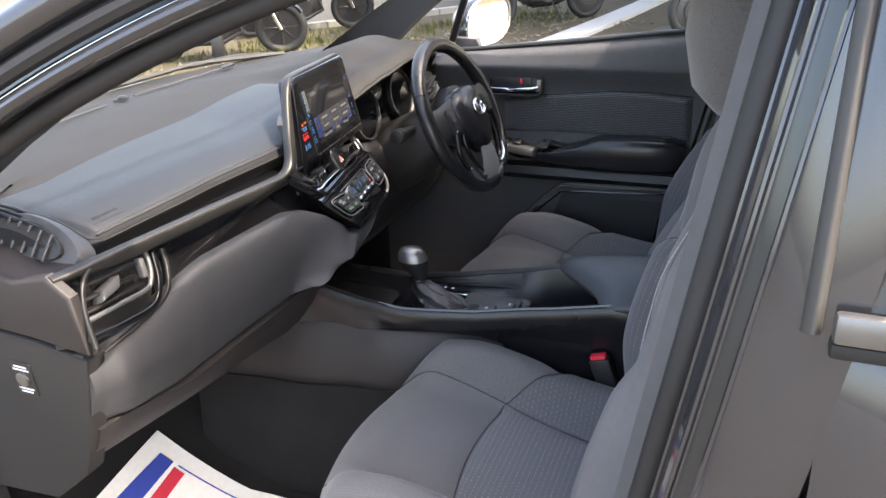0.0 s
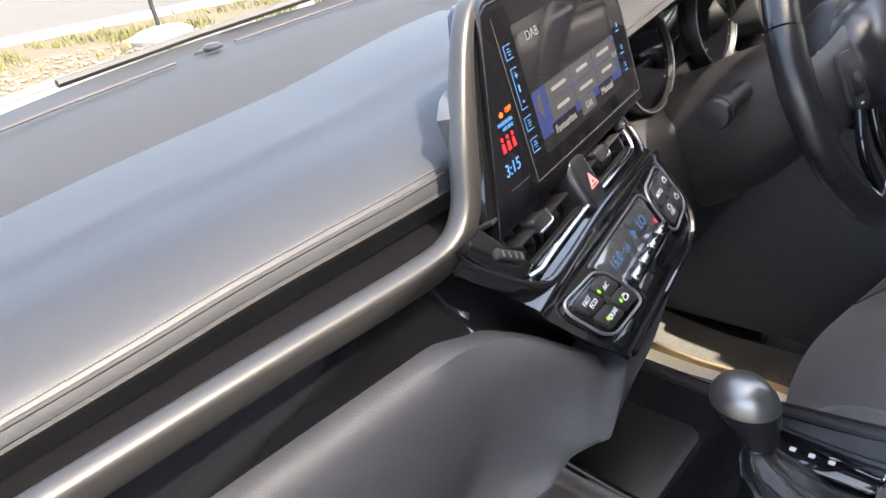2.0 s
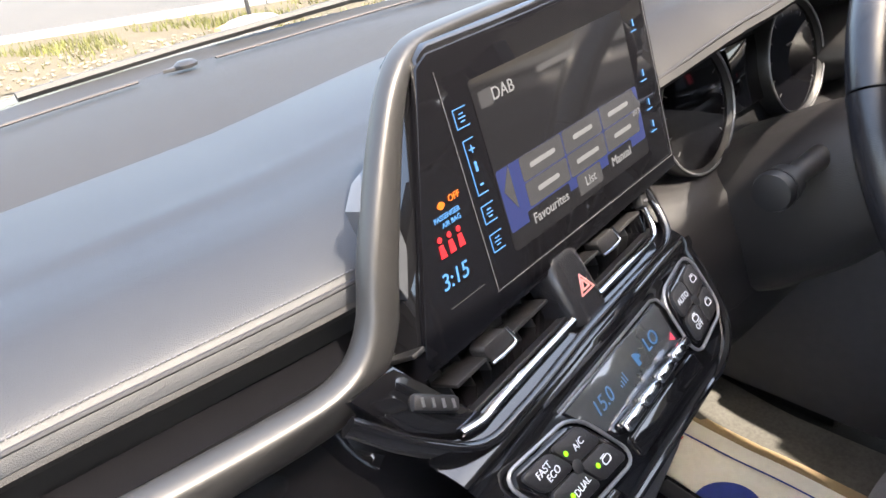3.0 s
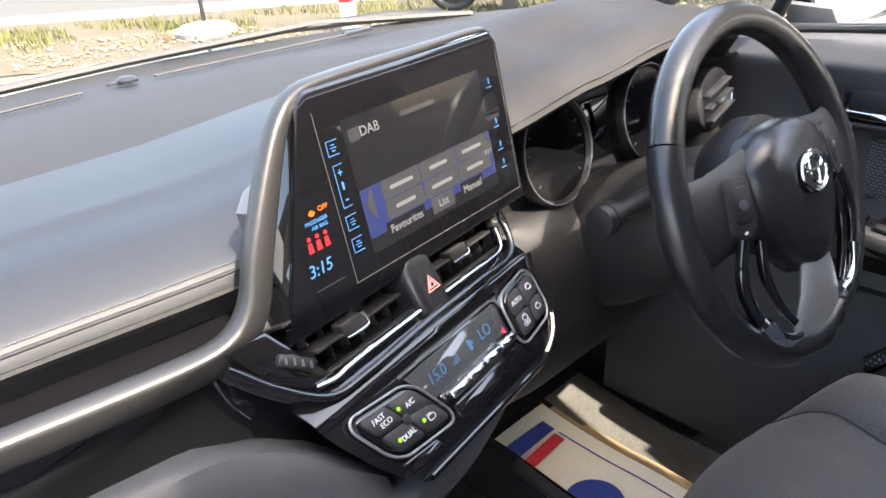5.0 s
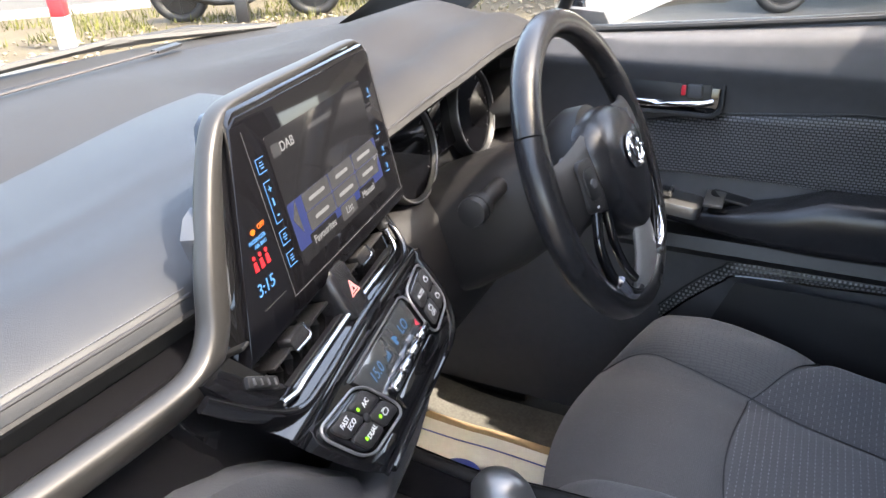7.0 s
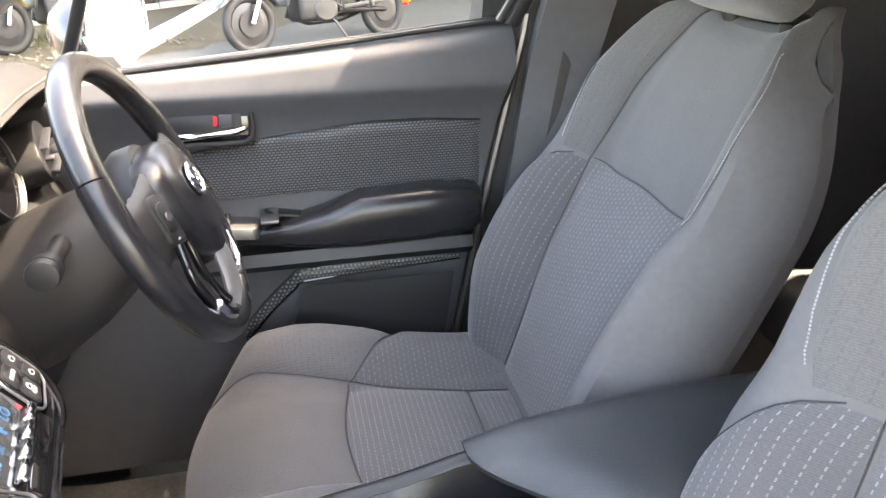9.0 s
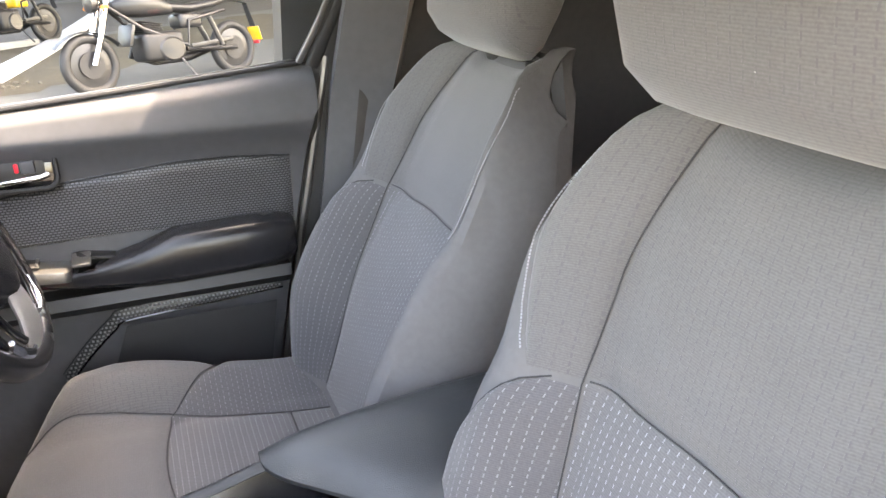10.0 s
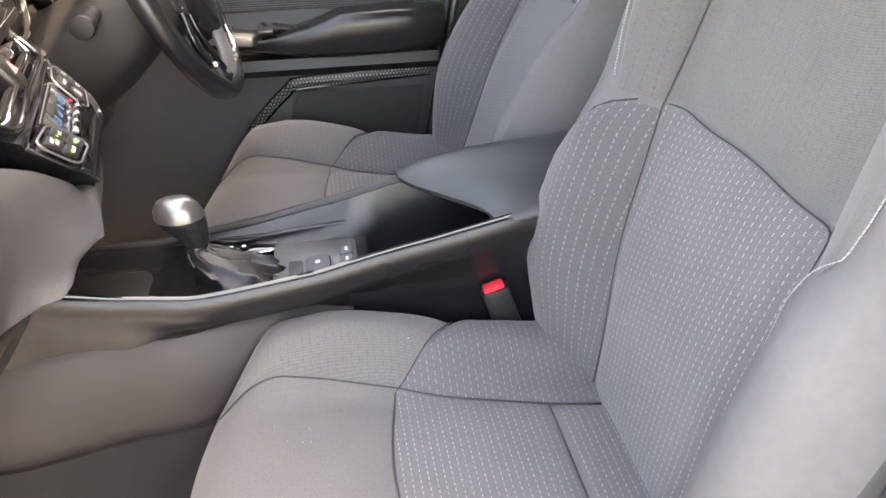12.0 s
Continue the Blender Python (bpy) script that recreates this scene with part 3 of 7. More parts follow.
for k, (yy, w) in enumerate(((0.020, 0.024), (0.015, 0.03), (-0.016, 0.028), (-0.021, 0.022))):
    part("print_bar", box((w, 0.0025, 0.0006), key_m @ Matrix.Translation((0, yy, 0.0018))), LEGEND, cover)

# passenger's air vent
pv = thing("passenger_air_vent", "black slatted air vent with a chrome frame", "air vent")
pv_m = frame_of((-0.615, 0.712, 1.050), (0.995, 0.10, 0.03), (-0.1, 0.28, 1))
part("duct", plate([(-0.092, -0.026), (-0.016, -0.046), (0.030, -0.046), (0.066, -0.004), (0.068, 0.032), (-0.045, 0.056), (-0.082, 0.012)], 0.05, pv_m @ Matrix.Translation((0, 0, -0.014))), BLACK, pv)
for (xa, ya), (xb, yb) in (((-0.060, 0.043), (0.036, 0.027)), ((-0.070, 0.027), (0.026, 0.012)), ((-0.078, 0.012), (0.030, -0.002))):
    d_ = Vector((xb - xa, yb - ya, 0))
    part("slat", box((d_.length, 0.0042, 0.013), pv_m @ pose((xa + xb) / 2, (ya + yb) / 2, -0.004, 10, 0, math.degrees(math.atan2(d_.y, d_.x))), 0.0014), DARK, pv)
for k in range(6):
    part("fin", box((0.0024, 0.056, 0.010), pv_m @ pose(-0.058 + 0.017 * k, 0.020 - 0.003 * k, -0.016, 0, 14, -8), 0.0006), DARK, pv)
part("tab", plate([(-0.022, -0.008), (0.014, -0.005), (0.022, 0.010), (-0.012, 0.006)], 0.02, pv_m @ Matrix.Translation((-0.030, 0.020, 0.010)), 0.003), RING, pv, "satin silver slider tab")
part("frame", swept([tuple(pv_m @ Vector(q)) for q in ((-0.030, 0.060, 0.000), (-0.058, 0.048, 0.003), (-0.076, 0.026, 0.005), (-0.086, 0.0, 0.006), (-0.094, -0.032, 0.007))], 0.006, 0.006, 0.0, 24), STRIP, pv)
part("chrome_bar", swept([tuple(pv_m @ Vector(q)) for q in ((-0.083, 0.003, 0.004), (-0.02, -0.0055, 0.004), (0.028, -0.0110, 0.004), (0.044, -0.002, 0.003), (0.055, 0.014, 0.001), (0.062, 0.034, -0.003))], 0.0058, 0.006, 0.0, 36), RING, pv)
part("sill", swept([tuple(pv_m @ Vector(q)) for q in ((-0.092, -0.018, 0.003), (-0.03, -0.031, 0.003), (0.026, -0.036, 0.003), (0.056, -0.014, 0.001), (0.074, 0.024, -0.003))], 0.010, 0.008, 0.0, 36), PIANO, pv)
part("wheel_control", box((0.010, 0.030, 0.012), pv_m @ pose(0.042, 0.016, -0.003, 0, 0, -14), 0.003), HARD, pv)
part("chrome_blade", swept([(-0.513, 0.741, 1.066), (-0.524, 0.728, 1.040), (-0.548, 0.714, 1.015), (-0.60, 0.703, 1.006), (-0.69, 0.697, 1.001)], lambda s: 0.008 - 0.004 * s, 0.006, 0.0, 36), STRIP, pv)

# centre stack
SC = frame_of((-0.015, 0.743, 1.150), (0.99, 0.125, 0.0), (0, 0.20, 1))
st = thing("centre_screen", "wide black touchscreen unit showing a lit radio menu", "touchscreen")
outline = [(-0.170, -0.085), (0.138, -0.078), (0.138, 0.075), (0.130, 0.084), (-0.094, 0.084), (-0.104, 0.078)]
part("housing", plate(outline, 0.03, SC @ Matrix.Translation((0, 0, 0.004)), 0.003), PIANO, st)
part("bezel", plate([(-0.168, -0.080), (0.134, -0.073), (0.134, 0.074), (0.128, 0.079), (-0.097, 0.079), (-0.108, 0.073)], 0.004, SC @ Matrix.Translation((0, 0, 0.0055)), 0.001), SCREEN, st)


def on_screen(x, y, z=0.0065):
    return SC @ Matrix.Translation((x, y, z))


def ui(name, x, y, w, h, material, z=0.0062, r=0.0):
    return part(name, plate(rounded(w, h, r or min(w, h) * 0.12, 3), 0.0003, on_screen(x, y, z)), material, st, smooth=False)


ui("display_field", 0.013, 0.002, 0.172, 0.108, UI_DARK, 0.0060, 0.003)
ui("display_glow", 0.013, -0.020, 0.170, 0.040, UI_BLUE_FIELD, 0.0061, 0.002)
for w_, h_, x_, y_ in ((0.228, 0.0005, 0.016, -0.066), (0.0005, 0.134, 0.130, 0.001), (0.0005, 0.134, -0.097, 0.001)):
    ui("glass_border", x_, y_, w_, h_, HARD)
for r_, yy in enumerate((-0.008, -0.0245)):
    for c_ in range(3):
        ui("preset_key", -0.026 + 0.0475 * c_, yy, 0.0462, 0.0158, UI_GREY, 0.0063)
        ui("station_bar", -0.026 + 0.0475 * c_, yy, 0.028 - 0.004 * ((r_ + c_) % 2), 0.0032, UI_WHITE, 0.0065, 0.0015)
for c_, (word, ww) in enumerate((("Favourites", 0.047), ("List", 0.03), ("Manual", 0.033))):
    xx = (-0.030, 0.018, 0.060)[c_]
    ui("menu_key", xx, -0.0405, ww, 0.014, UI_GREY if c_ == 1 else UI_DARK, 0.0063)
    text_mesh(word, 0.0095, on_screen(xx, -0.0405, 0.0067), UI_WHITE, st, "menu_word")
text_mesh("DAB", 0.011, on_screen(-0.046, 0.0425), UI_WHITE, st, "menu_word")
ui("radio_symbol", -0.062, 0.0425, 0.012, 0.010, UI_GREY)
ui("station_bar", 0.012, 0.044, 0.044, 0.004, UI_GREY)
text_mesh("1/13", 0.006, on_screen(0.091, -0.018), UI_WHITE, st, "page_number")
for sgn, xx in ((-1, -0.060), (1, 0.090)):
    part("arrow", plate([(0, 0.014), (0, -0.014), (0.009 * sgn, 0)], 0.0003, on_screen(xx, -0.014, 0.0065)), UI_GREY, st, smooth=False)
for k, yy in enumerate((0.039, -0.0194, -0.0377)):
    for w, h, dx, dy in ((0.011, 0.0006, 0, 0.0055), (0.011, 0.0006, 0, -0.0055), (0.0006, 0.011, -0.0055, 0)):
        ui("key_outline", -0.086 + dx, yy + dy, w, h, UI_BLUE)
    for dy in (-0.0022, 0, 0.0022):
        ui("key_symbol", -0.0855, yy + dy, 0.006 - abs(dy), 0.0007, UI_BLUE)
for w, h, dx, dy in ((0.009, 0.0006, 0, 0.0165), (0.009, 0.0006, 0, -0.0165), (0.0006, 0.033, -0.0045, 0)):
    ui("key_outline", -0.086 + dx, 0.0095 + dy, w, h, UI_BLUE)
text_mesh("+", 0.010, on_screen(-0.0855, 0.0195), UI_BLUE, st, "volume_sign")
text_mesh("-", 0.012, on_screen(-0.0855, -0.0005), UI_BLUE, st, "volume_sign")
ui("key_symbol", -0.0855, 0.0095, 0.002, 0.006, UI_BLUE)
for yy in (0.0427, 0.0055, -0.0166, -0.0338):
    ui("key_outline", 0.1115, yy - 0.0055, 0.008, 0.0008, UI_BLUE)
    ui("key_symbol", 0.1125, yy, 0.0015, 0.005, UI_BLUE)
text_mesh("OFF", 0.0055, on_screen(-0.110, 0.0015), UI_ORANGE, st, "lamp_word")
ui("skid_lamp", -0.121, 0.0003, 0.006, 0.0045, UI_ORANGE, r=0.003)
text_mesh("PASSENGER", 0.0042, on_screen(-0.119, -0.0060), UI_BLUE, st, "lamp_word")
text_mesh("AIR BAG", 0.0042, on_screen(-0.117, -0.0105), UI_BLUE, st, "lamp_word")
for k in range(3):
    bm = lathe([(0.0018, 0), (0.0018, 0.0003)], on_screen(-0.130 + 0.0080 * k, -0.0165, 0.0063), 10)
    part("belt_lamp", bm, UI_RED, st)
    part("belt_lamp", plate([(-0.0025, -0.005), (0.0025, -0.005), (0.0017, 0.0025), (-0.0017, 0.0025)], 0.0003, on_screen(-0.130 + 0.0080 * k, -0.0222, 0.0063)), UI_RED, st)
text_mesh("3:15", 0.0135, on_screen(-0.127, -0.0405), UI_BLUE, st, "clock_digits", shear=0.15)
ui("fine_line", -0.1215, -0.0562, 0.03, 0.0006, UI_GREY)

# bluish tint of the wedge's base colour stands in for reflected sky
part("side_wedge", plate([(-0.150, 0.050), (-0.161, 0.046), (-0.171, 0.034), (-0.169, 0.010), (-0.163, -0.016), (-0.157, -0.034), (-0.146, -0.034)][::-1], 0.012, SC @ pose(0.007, -0.018, -0.008), 0.002), mat("sky_tinted_wedge", (0.055, 0.060, 0.070), 0.32, 0, 5, 0.05), st, "pale grey wedge beside the screen, tinted for reflected sky")

# outlets under the screen and the climate panel
cs = thing("centre_stack", "gloss black centre stack with air vents and climate buttons", "control panel")


VM = frame_of((-0.040, 0.715, 1.052), (0.18, 0.034, -0.002), (0, 0.030, 0.052))
PM = frame_of((-0.033, 0.672, 1.001), (0.18, 0.034, -0.002), (0, 0.045, 0.052))
FACE = [[f @ Vector((x, y, l)) for x in (xl, xr)] for f, y, xl, xr, l in ((VM, -0.012, -0.170, 0.134, -0.004), (VM, -0.022, -0.166, 0.136, 0.002), (PM, 0.032, -0.163, 0.136, 0.003), (PM, 0.026, -0.160, 0.134, -0.001),
        (PM, 0.010, -0.154, 0.130, 0.0), (PM, -0.020, -0.138, 0.121, 0.0), (PM, -0.040, -0.122, 0.104, -0.001), (PM, -0.052, -0.108, 0.082, -0.006), (PM, -0.058, -0.100, 0.066, -0.018))]
EDGE_L, EDGE_R = cr([r[0] for r in FACE], 33), cr([r[1] for r in FACE], 33)


def stack_face(u, v):
    i = v * 32
    k = min(int(i), 31)
    a = EDGE_L[k] * (1 - i + k) + EDGE_L[k + 1] * (i - k)
    b = EDGE_R[k] * (1 - i + k) + EDGE_R[k + 1] * (i - k)
    return a * (1 - u) + b * u


def skewed(w, h, r, shear, rise, n=5):
    """Outline of a rounded parallelogram round the origin."""
    return [(x + shear * y, y + rise * x) for x, y in rounded(w, h, r, n)]


part("face", slab(stack_face, 20, 33, (0.01, 0.05, -0.01)), PIANO, cs)
part("flank", loft([[tuple(stack_face(1, v)), tuple(stack_face(1, v) + np.array((0.030, 0.10, -0.02))), tuple(stack_face(1, v) + np.array((0.0, 0.14, -0.03))), tuple(stack_face(1, v) + np.array((-0.03, 0.03, -0.01)))] for v in np.linspace(0, 1, 14)]), DARK, cs)
part("lower_edge", tube([stack_face(1, v) for v in np.linspace(0.15, 0.94, 24)] + [stack_face(u, 0.94) for u in np.linspace(0.96, 0.04, 20)], 0.0040, 8), PIANO, cs)
# outlets under the screen, each a dark well with one vane and a chrome-edged tab
part("vent_wing", plate([(-0.190, 0.040), (-0.172, 0.006), (-0.140, -0.018), (-0.118, -0.018), (-0.128, -0.006), (-0.156, 0.040)], 0.02, VM @ Matrix.Translation((0, 0, 0.001)), 0.003), PIANO, cs)
part("vent_wing", plate([(0.112, -0.012), (0.128, -0.006), (0.139, 0.018), (0.136, 0.046), (0.124, 0.046), (0.118, 0.012)], 0.02, VM @ Matrix.Translation((0, 0, -0.004)), 0.003), PIANO, cs)
for sgn, x0, x1, tab_x in ((-1, -0.128, -0.024, -0.084), (1, 0.016, 0.116, 0.058)):
    cx, ww = (x0 + x1) / 2, x1 - x0
    # back plate near-black, standing in for the shade deep in the well
    outlet = part("air_outlet", box((ww + 0.03, 0.060, 0.004), VM @ pose(cx, 0.012, -0.036), 0.001), GAP_SHADE, cs, "black slatted outlet")
    part("well_top", box((ww + 0.03, 0.003, 0.040), VM @ pose(cx, 0.036, -0.018), 0.001), BLACK, outlet)
    part("well_floor", box((ww + 0.01, 0.003, 0.036), VM @ pose(cx, -0.012, -0.018), 0.001), BLACK, outlet)
    part("slat", box((ww - 0.004, 0.0028, 0.022), VM @ pose(cx, 0.008, -0.012, 12, 0, 0), 0.001), DARK, outlet)
    for k in range(6):
        part("fin", box((0.0018, 0.044, 0.012), VM @ pose(x0 + ww * (k + 0.5) / 6, 0.012, -0.024, 0, 14, 0), 0.0004), BLACK, outlet)
    part("tab", plate(skewed(0.026, 0.013, 0.004, -0.35, 0), 0.012, VM @ pose(tab_x, 0.007, 0.001, 14, 0, 0), 0.002), DARK, outlet)
    part("tab_trim", swept([tuple(VM @ Vector(q)) for q in ((tab_x - 0.013, 0.002, 0.0012), (tab_x + 0.008, 0.0012, 0.0014), (tab_x + 0.013, 0.004, 0.0014), (tab_x + 0.011, 0.013, 0.0010))], 0.0026, 0.0026, 0, 18), CHROME, outlet)
    wx, wy, wr = (-0.147, 0.009, -36) if sgn < 0 else (0.124, 0.021, 62)
    part("wheel_control", box((0.032, 0.010, 0.010), VM @ pose(wx, wy, 0.000, 0, 0, wr), 0.003), BLACK, outlet)
    for k in range(4):
        part("grip_mark", box((0.0018, 0.0052, 0.001), VM @ pose(wx, wy, 0.0052, 0, 0, wr) @ pose(-0.0105 + 0.007 * k, 0, 0, 0, 0, 15)), RING, outlet)
part("chrome_bar", swept([tuple(VM @ Vector(q)) for q in ((-0.142, -0.014, 0.002), (-0.126, -0.0165, 0.005), (-0.112, -0.0150, 0.006), (-0.070, -0.0140, 0.006), (-0.022, -0.0140, 0.005))], 0.0046, 0.005, 0.2, 30), CHROME, cs)
part("chrome_bar", swept([tuple(VM @ Vector(q)) for q in ((0.014, -0.0140, 0.005), (0.060, -0.0140, 0.006), (0.100, -0.0138, 0.005), (0.113, -0.008, 0.003), (0.119, 0.010, 0.000), (0.122, 0.034, -0.006))], 0.0042, 0.005, 0.2, 34), CHROME, cs)
part("lower_lip", swept([tuple(VM @ Vector(q)) for q in ((-0.196, 0.030, -0.002), (-0.172, 0.000, 0.002), (-0.140, -0.026, 0.006), (-0.100, -0.028, 0.009), (-0.02, -0.025, 0.008), (0.06, -0.025, 0.008), (0.112, -0.024, 0.006), (0.134, -0.004, 0.001), (0.140, 0.034, -0.006))], 0.013, 0.007, 0.5, 60), PIANO, cs)
hz = part("hazard_switch", loft([[VM @ Vector((q[0] * k - 0.002, y, q[1] + 0.002)) for q in cr([(-0.018, -0.02), (-0.018, 0.002), (-0.012, 0.007), (0.012, 0.007), (0.018, 0.002), (0.018, -0.02)], 16)] for y, k in ((0.027, 0.80), (0.024, 0.95), (0.004, 1), (-0.016, 1), (-0.021, 0.92))]), LEATHER, cs, "black hazard switch with a red triangle")
tri_ = [(0, 0.0075), (-0.0075, -0.005), (0.0075, -0.005)]
bm = bmesh.new()
for scale_ in (1.0, 0.5):
    for k in range(3):
        a, b = Vector((*tri_[k], 0)) * scale_, Vector((*tri_[(k + 1) % 3], 0)) * scale_
        d = b - a
        box((d.length + 0.001, 0.0011, 0.0006), VM @ pose(0.0005, 0.0, 0.0098) @ Matrix.Translation((a + b) / 2) @ Matrix.Rotation(math.atan2(d.y, d.x), 4, "Z"), bm=bm)
part("triangle", bm, PINK, hz, smooth=False)

# climate panel: two button pads, a display and a row of toggles between them
for cx, cy, w, h, shear, rise, words, greens, marks in (
        (-0.0985, -0.0065, 0.066, 0.0430, -0.46, -0.10, (("FAST", -0.0155, 0.0125), ("ECO", -0.0135, 0.0070), ("A/C", 0.0150, 0.0095), ("DUAL", -0.0110, -0.0105)), ((0.0035, 0.0105), (0.0085, -0.0085), (-0.0205, -0.0100)), ((0.0165, -0.0095),)),
        (0.0890, -0.0020, 0.055, 0.0440, 0.18, 0.115, (("AUTO", -0.0125, 0.0100), ("OFF", -0.0125, -0.0120)), (), ((0.0125, 0.0105), (0.0125, -0.0095), (-0.0125, -0.0065)))):
    sk = lambda x, y: (cx + x + shear * y, cy + y + rise * x)
    pad = part("button_pad", plate(skewed(w, h, 0.012, shear, rise), 0.014, PM @ pose(cx, cy, 0.0045), 0.0025), PIANO, cs, "four black climate buttons")
    bw, bh = (w - 0.010) / 2, (h - 0.007) / 2
    for sx, sy in ((-1, 1), (1, 1), (1, -1), (-1, -1)):
        bx, by = sk(sx * (bw / 2 + 0.0005), sy * (bh / 2 + 0.0005))
        part("button", plate(skewed(bw, bh, 0.0050, shear, rise, 4), 0.006, PM @ pose(bx, by, 0.0074), 0.0012), DARK, pad)
    part("button_hub", lathe([(0.0044, 0), (0.0044, 0.0006), (0.003, 0.0010), (0, 0.0010)], PM @ pose(cx, cy, 0.0074), 8), BLACK, pad)
    part("rim", tube([PM @ Vector((cx + q[0], cy + q[1], 0.0035)) for q in skewed(w + 0.006, h + 0.006, 0.014, shear, rise)], 0.0013, 6, True), RING, pad)
    for word, dx, dy in words:
        text_mesh(word, 0.0060, PM @ pose(*sk(dx, dy), 0.0078), LEGEND, pad, "button_word")
    for dx, dy in greens:
        part("green_lamp", lathe([(0.0016, 0), (0.0016, 0.0004), (0, 0.0004)], PM @ pose(*sk(dx, dy), 0.0076), 10), UI_GREEN, pad)
    for dx, dy in marks:
        part("button_symbol", tube([PM @ pose(*sk(dx, dy), 0.0077) @ Vector((*q, 0)) for q in rounded(0.0075, 0.0042, 0.0018, 3)], 0.0004, 4, True), LEGEND, pad)
        part("button_symbol", box((0.005, 0.0006, 0.0003), PM @ pose(*sk(dx, dy + 0.0032), 0.0077)), LEGEND, pad)
part("panel_border", tube([PM @ Vector((x, y, 0.0012)) for x, y in ((-0.079, 0.0205), (0.054, 0.0220), (0.061, 0.0190), (0.064, 0.0100))], 0.0012, 6), RING, cs)
lcd = part("climate_display", plate([(-0.076, 0.0175), (0.056, 0.0185), (0.051, -0.0090), (-0.062, -0.0105)], 0.004, PM @ Matrix.Translation((0, 0, 0.0022)), 0.001), LCD, cs, "glossy display with blue digits")
text_mesh("15.0", 0.0135, PM @ pose(-0.046, 0.003, 0.0026), UI_DIM, lcd, "display_digits", shear=0.2)
text_mesh("LO", 0.0135, PM @ pose(0.026, 0.004, 0.0026), UI_DIM, lcd, "display_digits", shear=0.2)
for k in range(4):
    part("fan_bar", box((0.0010, 0.002 + 0.0016 * k, 0.0003), PM @ pose(-0.024 + 0.0026 * k, 0.000 + 0.0008 * k, 0.0025)), UI_DIM, lcd)
part("display_symbol", plate([(-0.003, -0.005), (0.001, -0.005), (0.001, -0.001), (0.004, -0.001), (0.004, 0.001), (0.000, 0.004), (-0.003, 0.004)], 0.0003, PM @ pose(0.004, 0.004, 0.0026)), UI_DIM, lcd)
for k in range(4):
    part("toggle", box((0.0252, 0.0080, 0.010), PM @ pose(-0.0365 + 0.0258 * k, -0.0168 + 0.0006 * k, 0.0045), 0.0025, 3), CHROME, cs, "chrome toggle key")
part("toggle_mark", plate([(0, 0.004), (-0.003, -0.002), (0.003, -0.002)], 0.0003, PM @ pose(0.047, -0.0065, 0.0026, 0, 0, -30)), PRINT_RED, cs)
part("lower_flap", plate(rounded(0.104, 0.0150, 0.004), 0.006, PM @ pose(0.004, -0.0320, 0.0022), 0.002), PIANO, cs)
part("lower_flap", plate(skewed(0.040, 0.0105, 0.003, -0.46, -0.10), 0.006, PM @ pose(-0.098, -0.0375, 0.0022), 0.002), PIANO, cs)

# instrument cluster under the hood
ic = thing("instrument_cluster", "black instrument cluster with two hooded dials", "instrument cluster")
# near-black shell paints in the shade under the hood
part("binnacle", loft([[(x, front_edge(x)[0] + 0.012, front_edge(x)[1] - 0.010), (x, 0.855, front_edge(x)[1] - 0.015), (x, 0.87, 1.03), (x, 0.90, 1.03), (x, 0.90, front_edge(x)[1] - 0.005)] for x in np.linspace(0.135, 0.60, 24)]), GAP_SHADE, ic)
part("fascia", slab(lambda u, v: np.array((0.165 + 0.40 * u, 0.806 + 0.028 * v + 0.02 * (2 * u - 1) ** 2, 1.000 + 0.135 * v)), 16, 6, (0, 0.02, 0)), BLACK, ic)
for cx, cz, cy in ((0.258, 1.068, 0.812), (0.447, 1.068, 0.808)):
    m = frame_of((cx, cy, cz), (1, 0.02, 0), (0, 0.21, 1))
    dial = part("dial", lathe([(0.0650, -0.010), (0.0655, 0.008), (0.0640, 0.010), (0.0605, 0.007), (0.0585, 0.003), (0, 0.003)], m, 44), BLACK, ic, "unlit round dial")
    part("ring", tube([m @ Vector((0.0630 * math.cos(a), 0.0630 * math.sin(a), 0.010)) for a in np.linspace(0, 2 * math.pi, 48, endpoint=False)], 0.0012, 6, True), RING, dial)
    part("lens", lathe([(0.0585, 0), (0.0585, 0.001)], m @ Matrix.Translation((0, 0, 0.0036)), 36), SCREEN, dial)
    for k in range(12):
        a = radians(-40 + 260 * k / 11)
        part("tick", box((0.005, 0.0010, 0.0006), m @ Matrix.Rotation(a, 4, "Z") @ Matrix.Translation((0.050, 0, 0.0049))), HARD, dial)
part("middle_display", box((0.070, 0.004, 0.070), pose(0.352, 0.812, 1.075, -12), 0.002), SCREEN, ic)

# knee panel, column and the driver's outer vent
kn = thing("knee_panel", "dark plastic lower dashboard panel beside the steering column", "dashboard panel")
rows = []
for x in np.linspace(0.10, 0.68, 24):
    k = ease(x, [0.10, 0.20, 0.50, 0.68], [0.02, 0.0, 0.0, 0.03])
    p = cr([(0.85, 1.012), (0.785 + k, 1.004), (0.765 + k, 0.97), (0.745 + k, 0.90), (0.765 + k, 0.80), (0.83, 0.745), (0.95, 0.735)], 18)
    rows.append([(x, *q) for q in p] + [(x, 1.0, 0.80), (x, 0.95, 1.012)])
part("panel", loft(rows), DARK, kn)
part("knee_seam", tube([(x, 0.748, 0.875) for x in np.linspace(0.14, 0.64, 20)], 0.002, 6), BLACK, kn)
WH = Vector((0.340, 0.590, 1.055))
WM = frame_of(WH, (1, 0, 0), (0, math.sin(radians(24)), math.cos(radians(24))))
rows = []
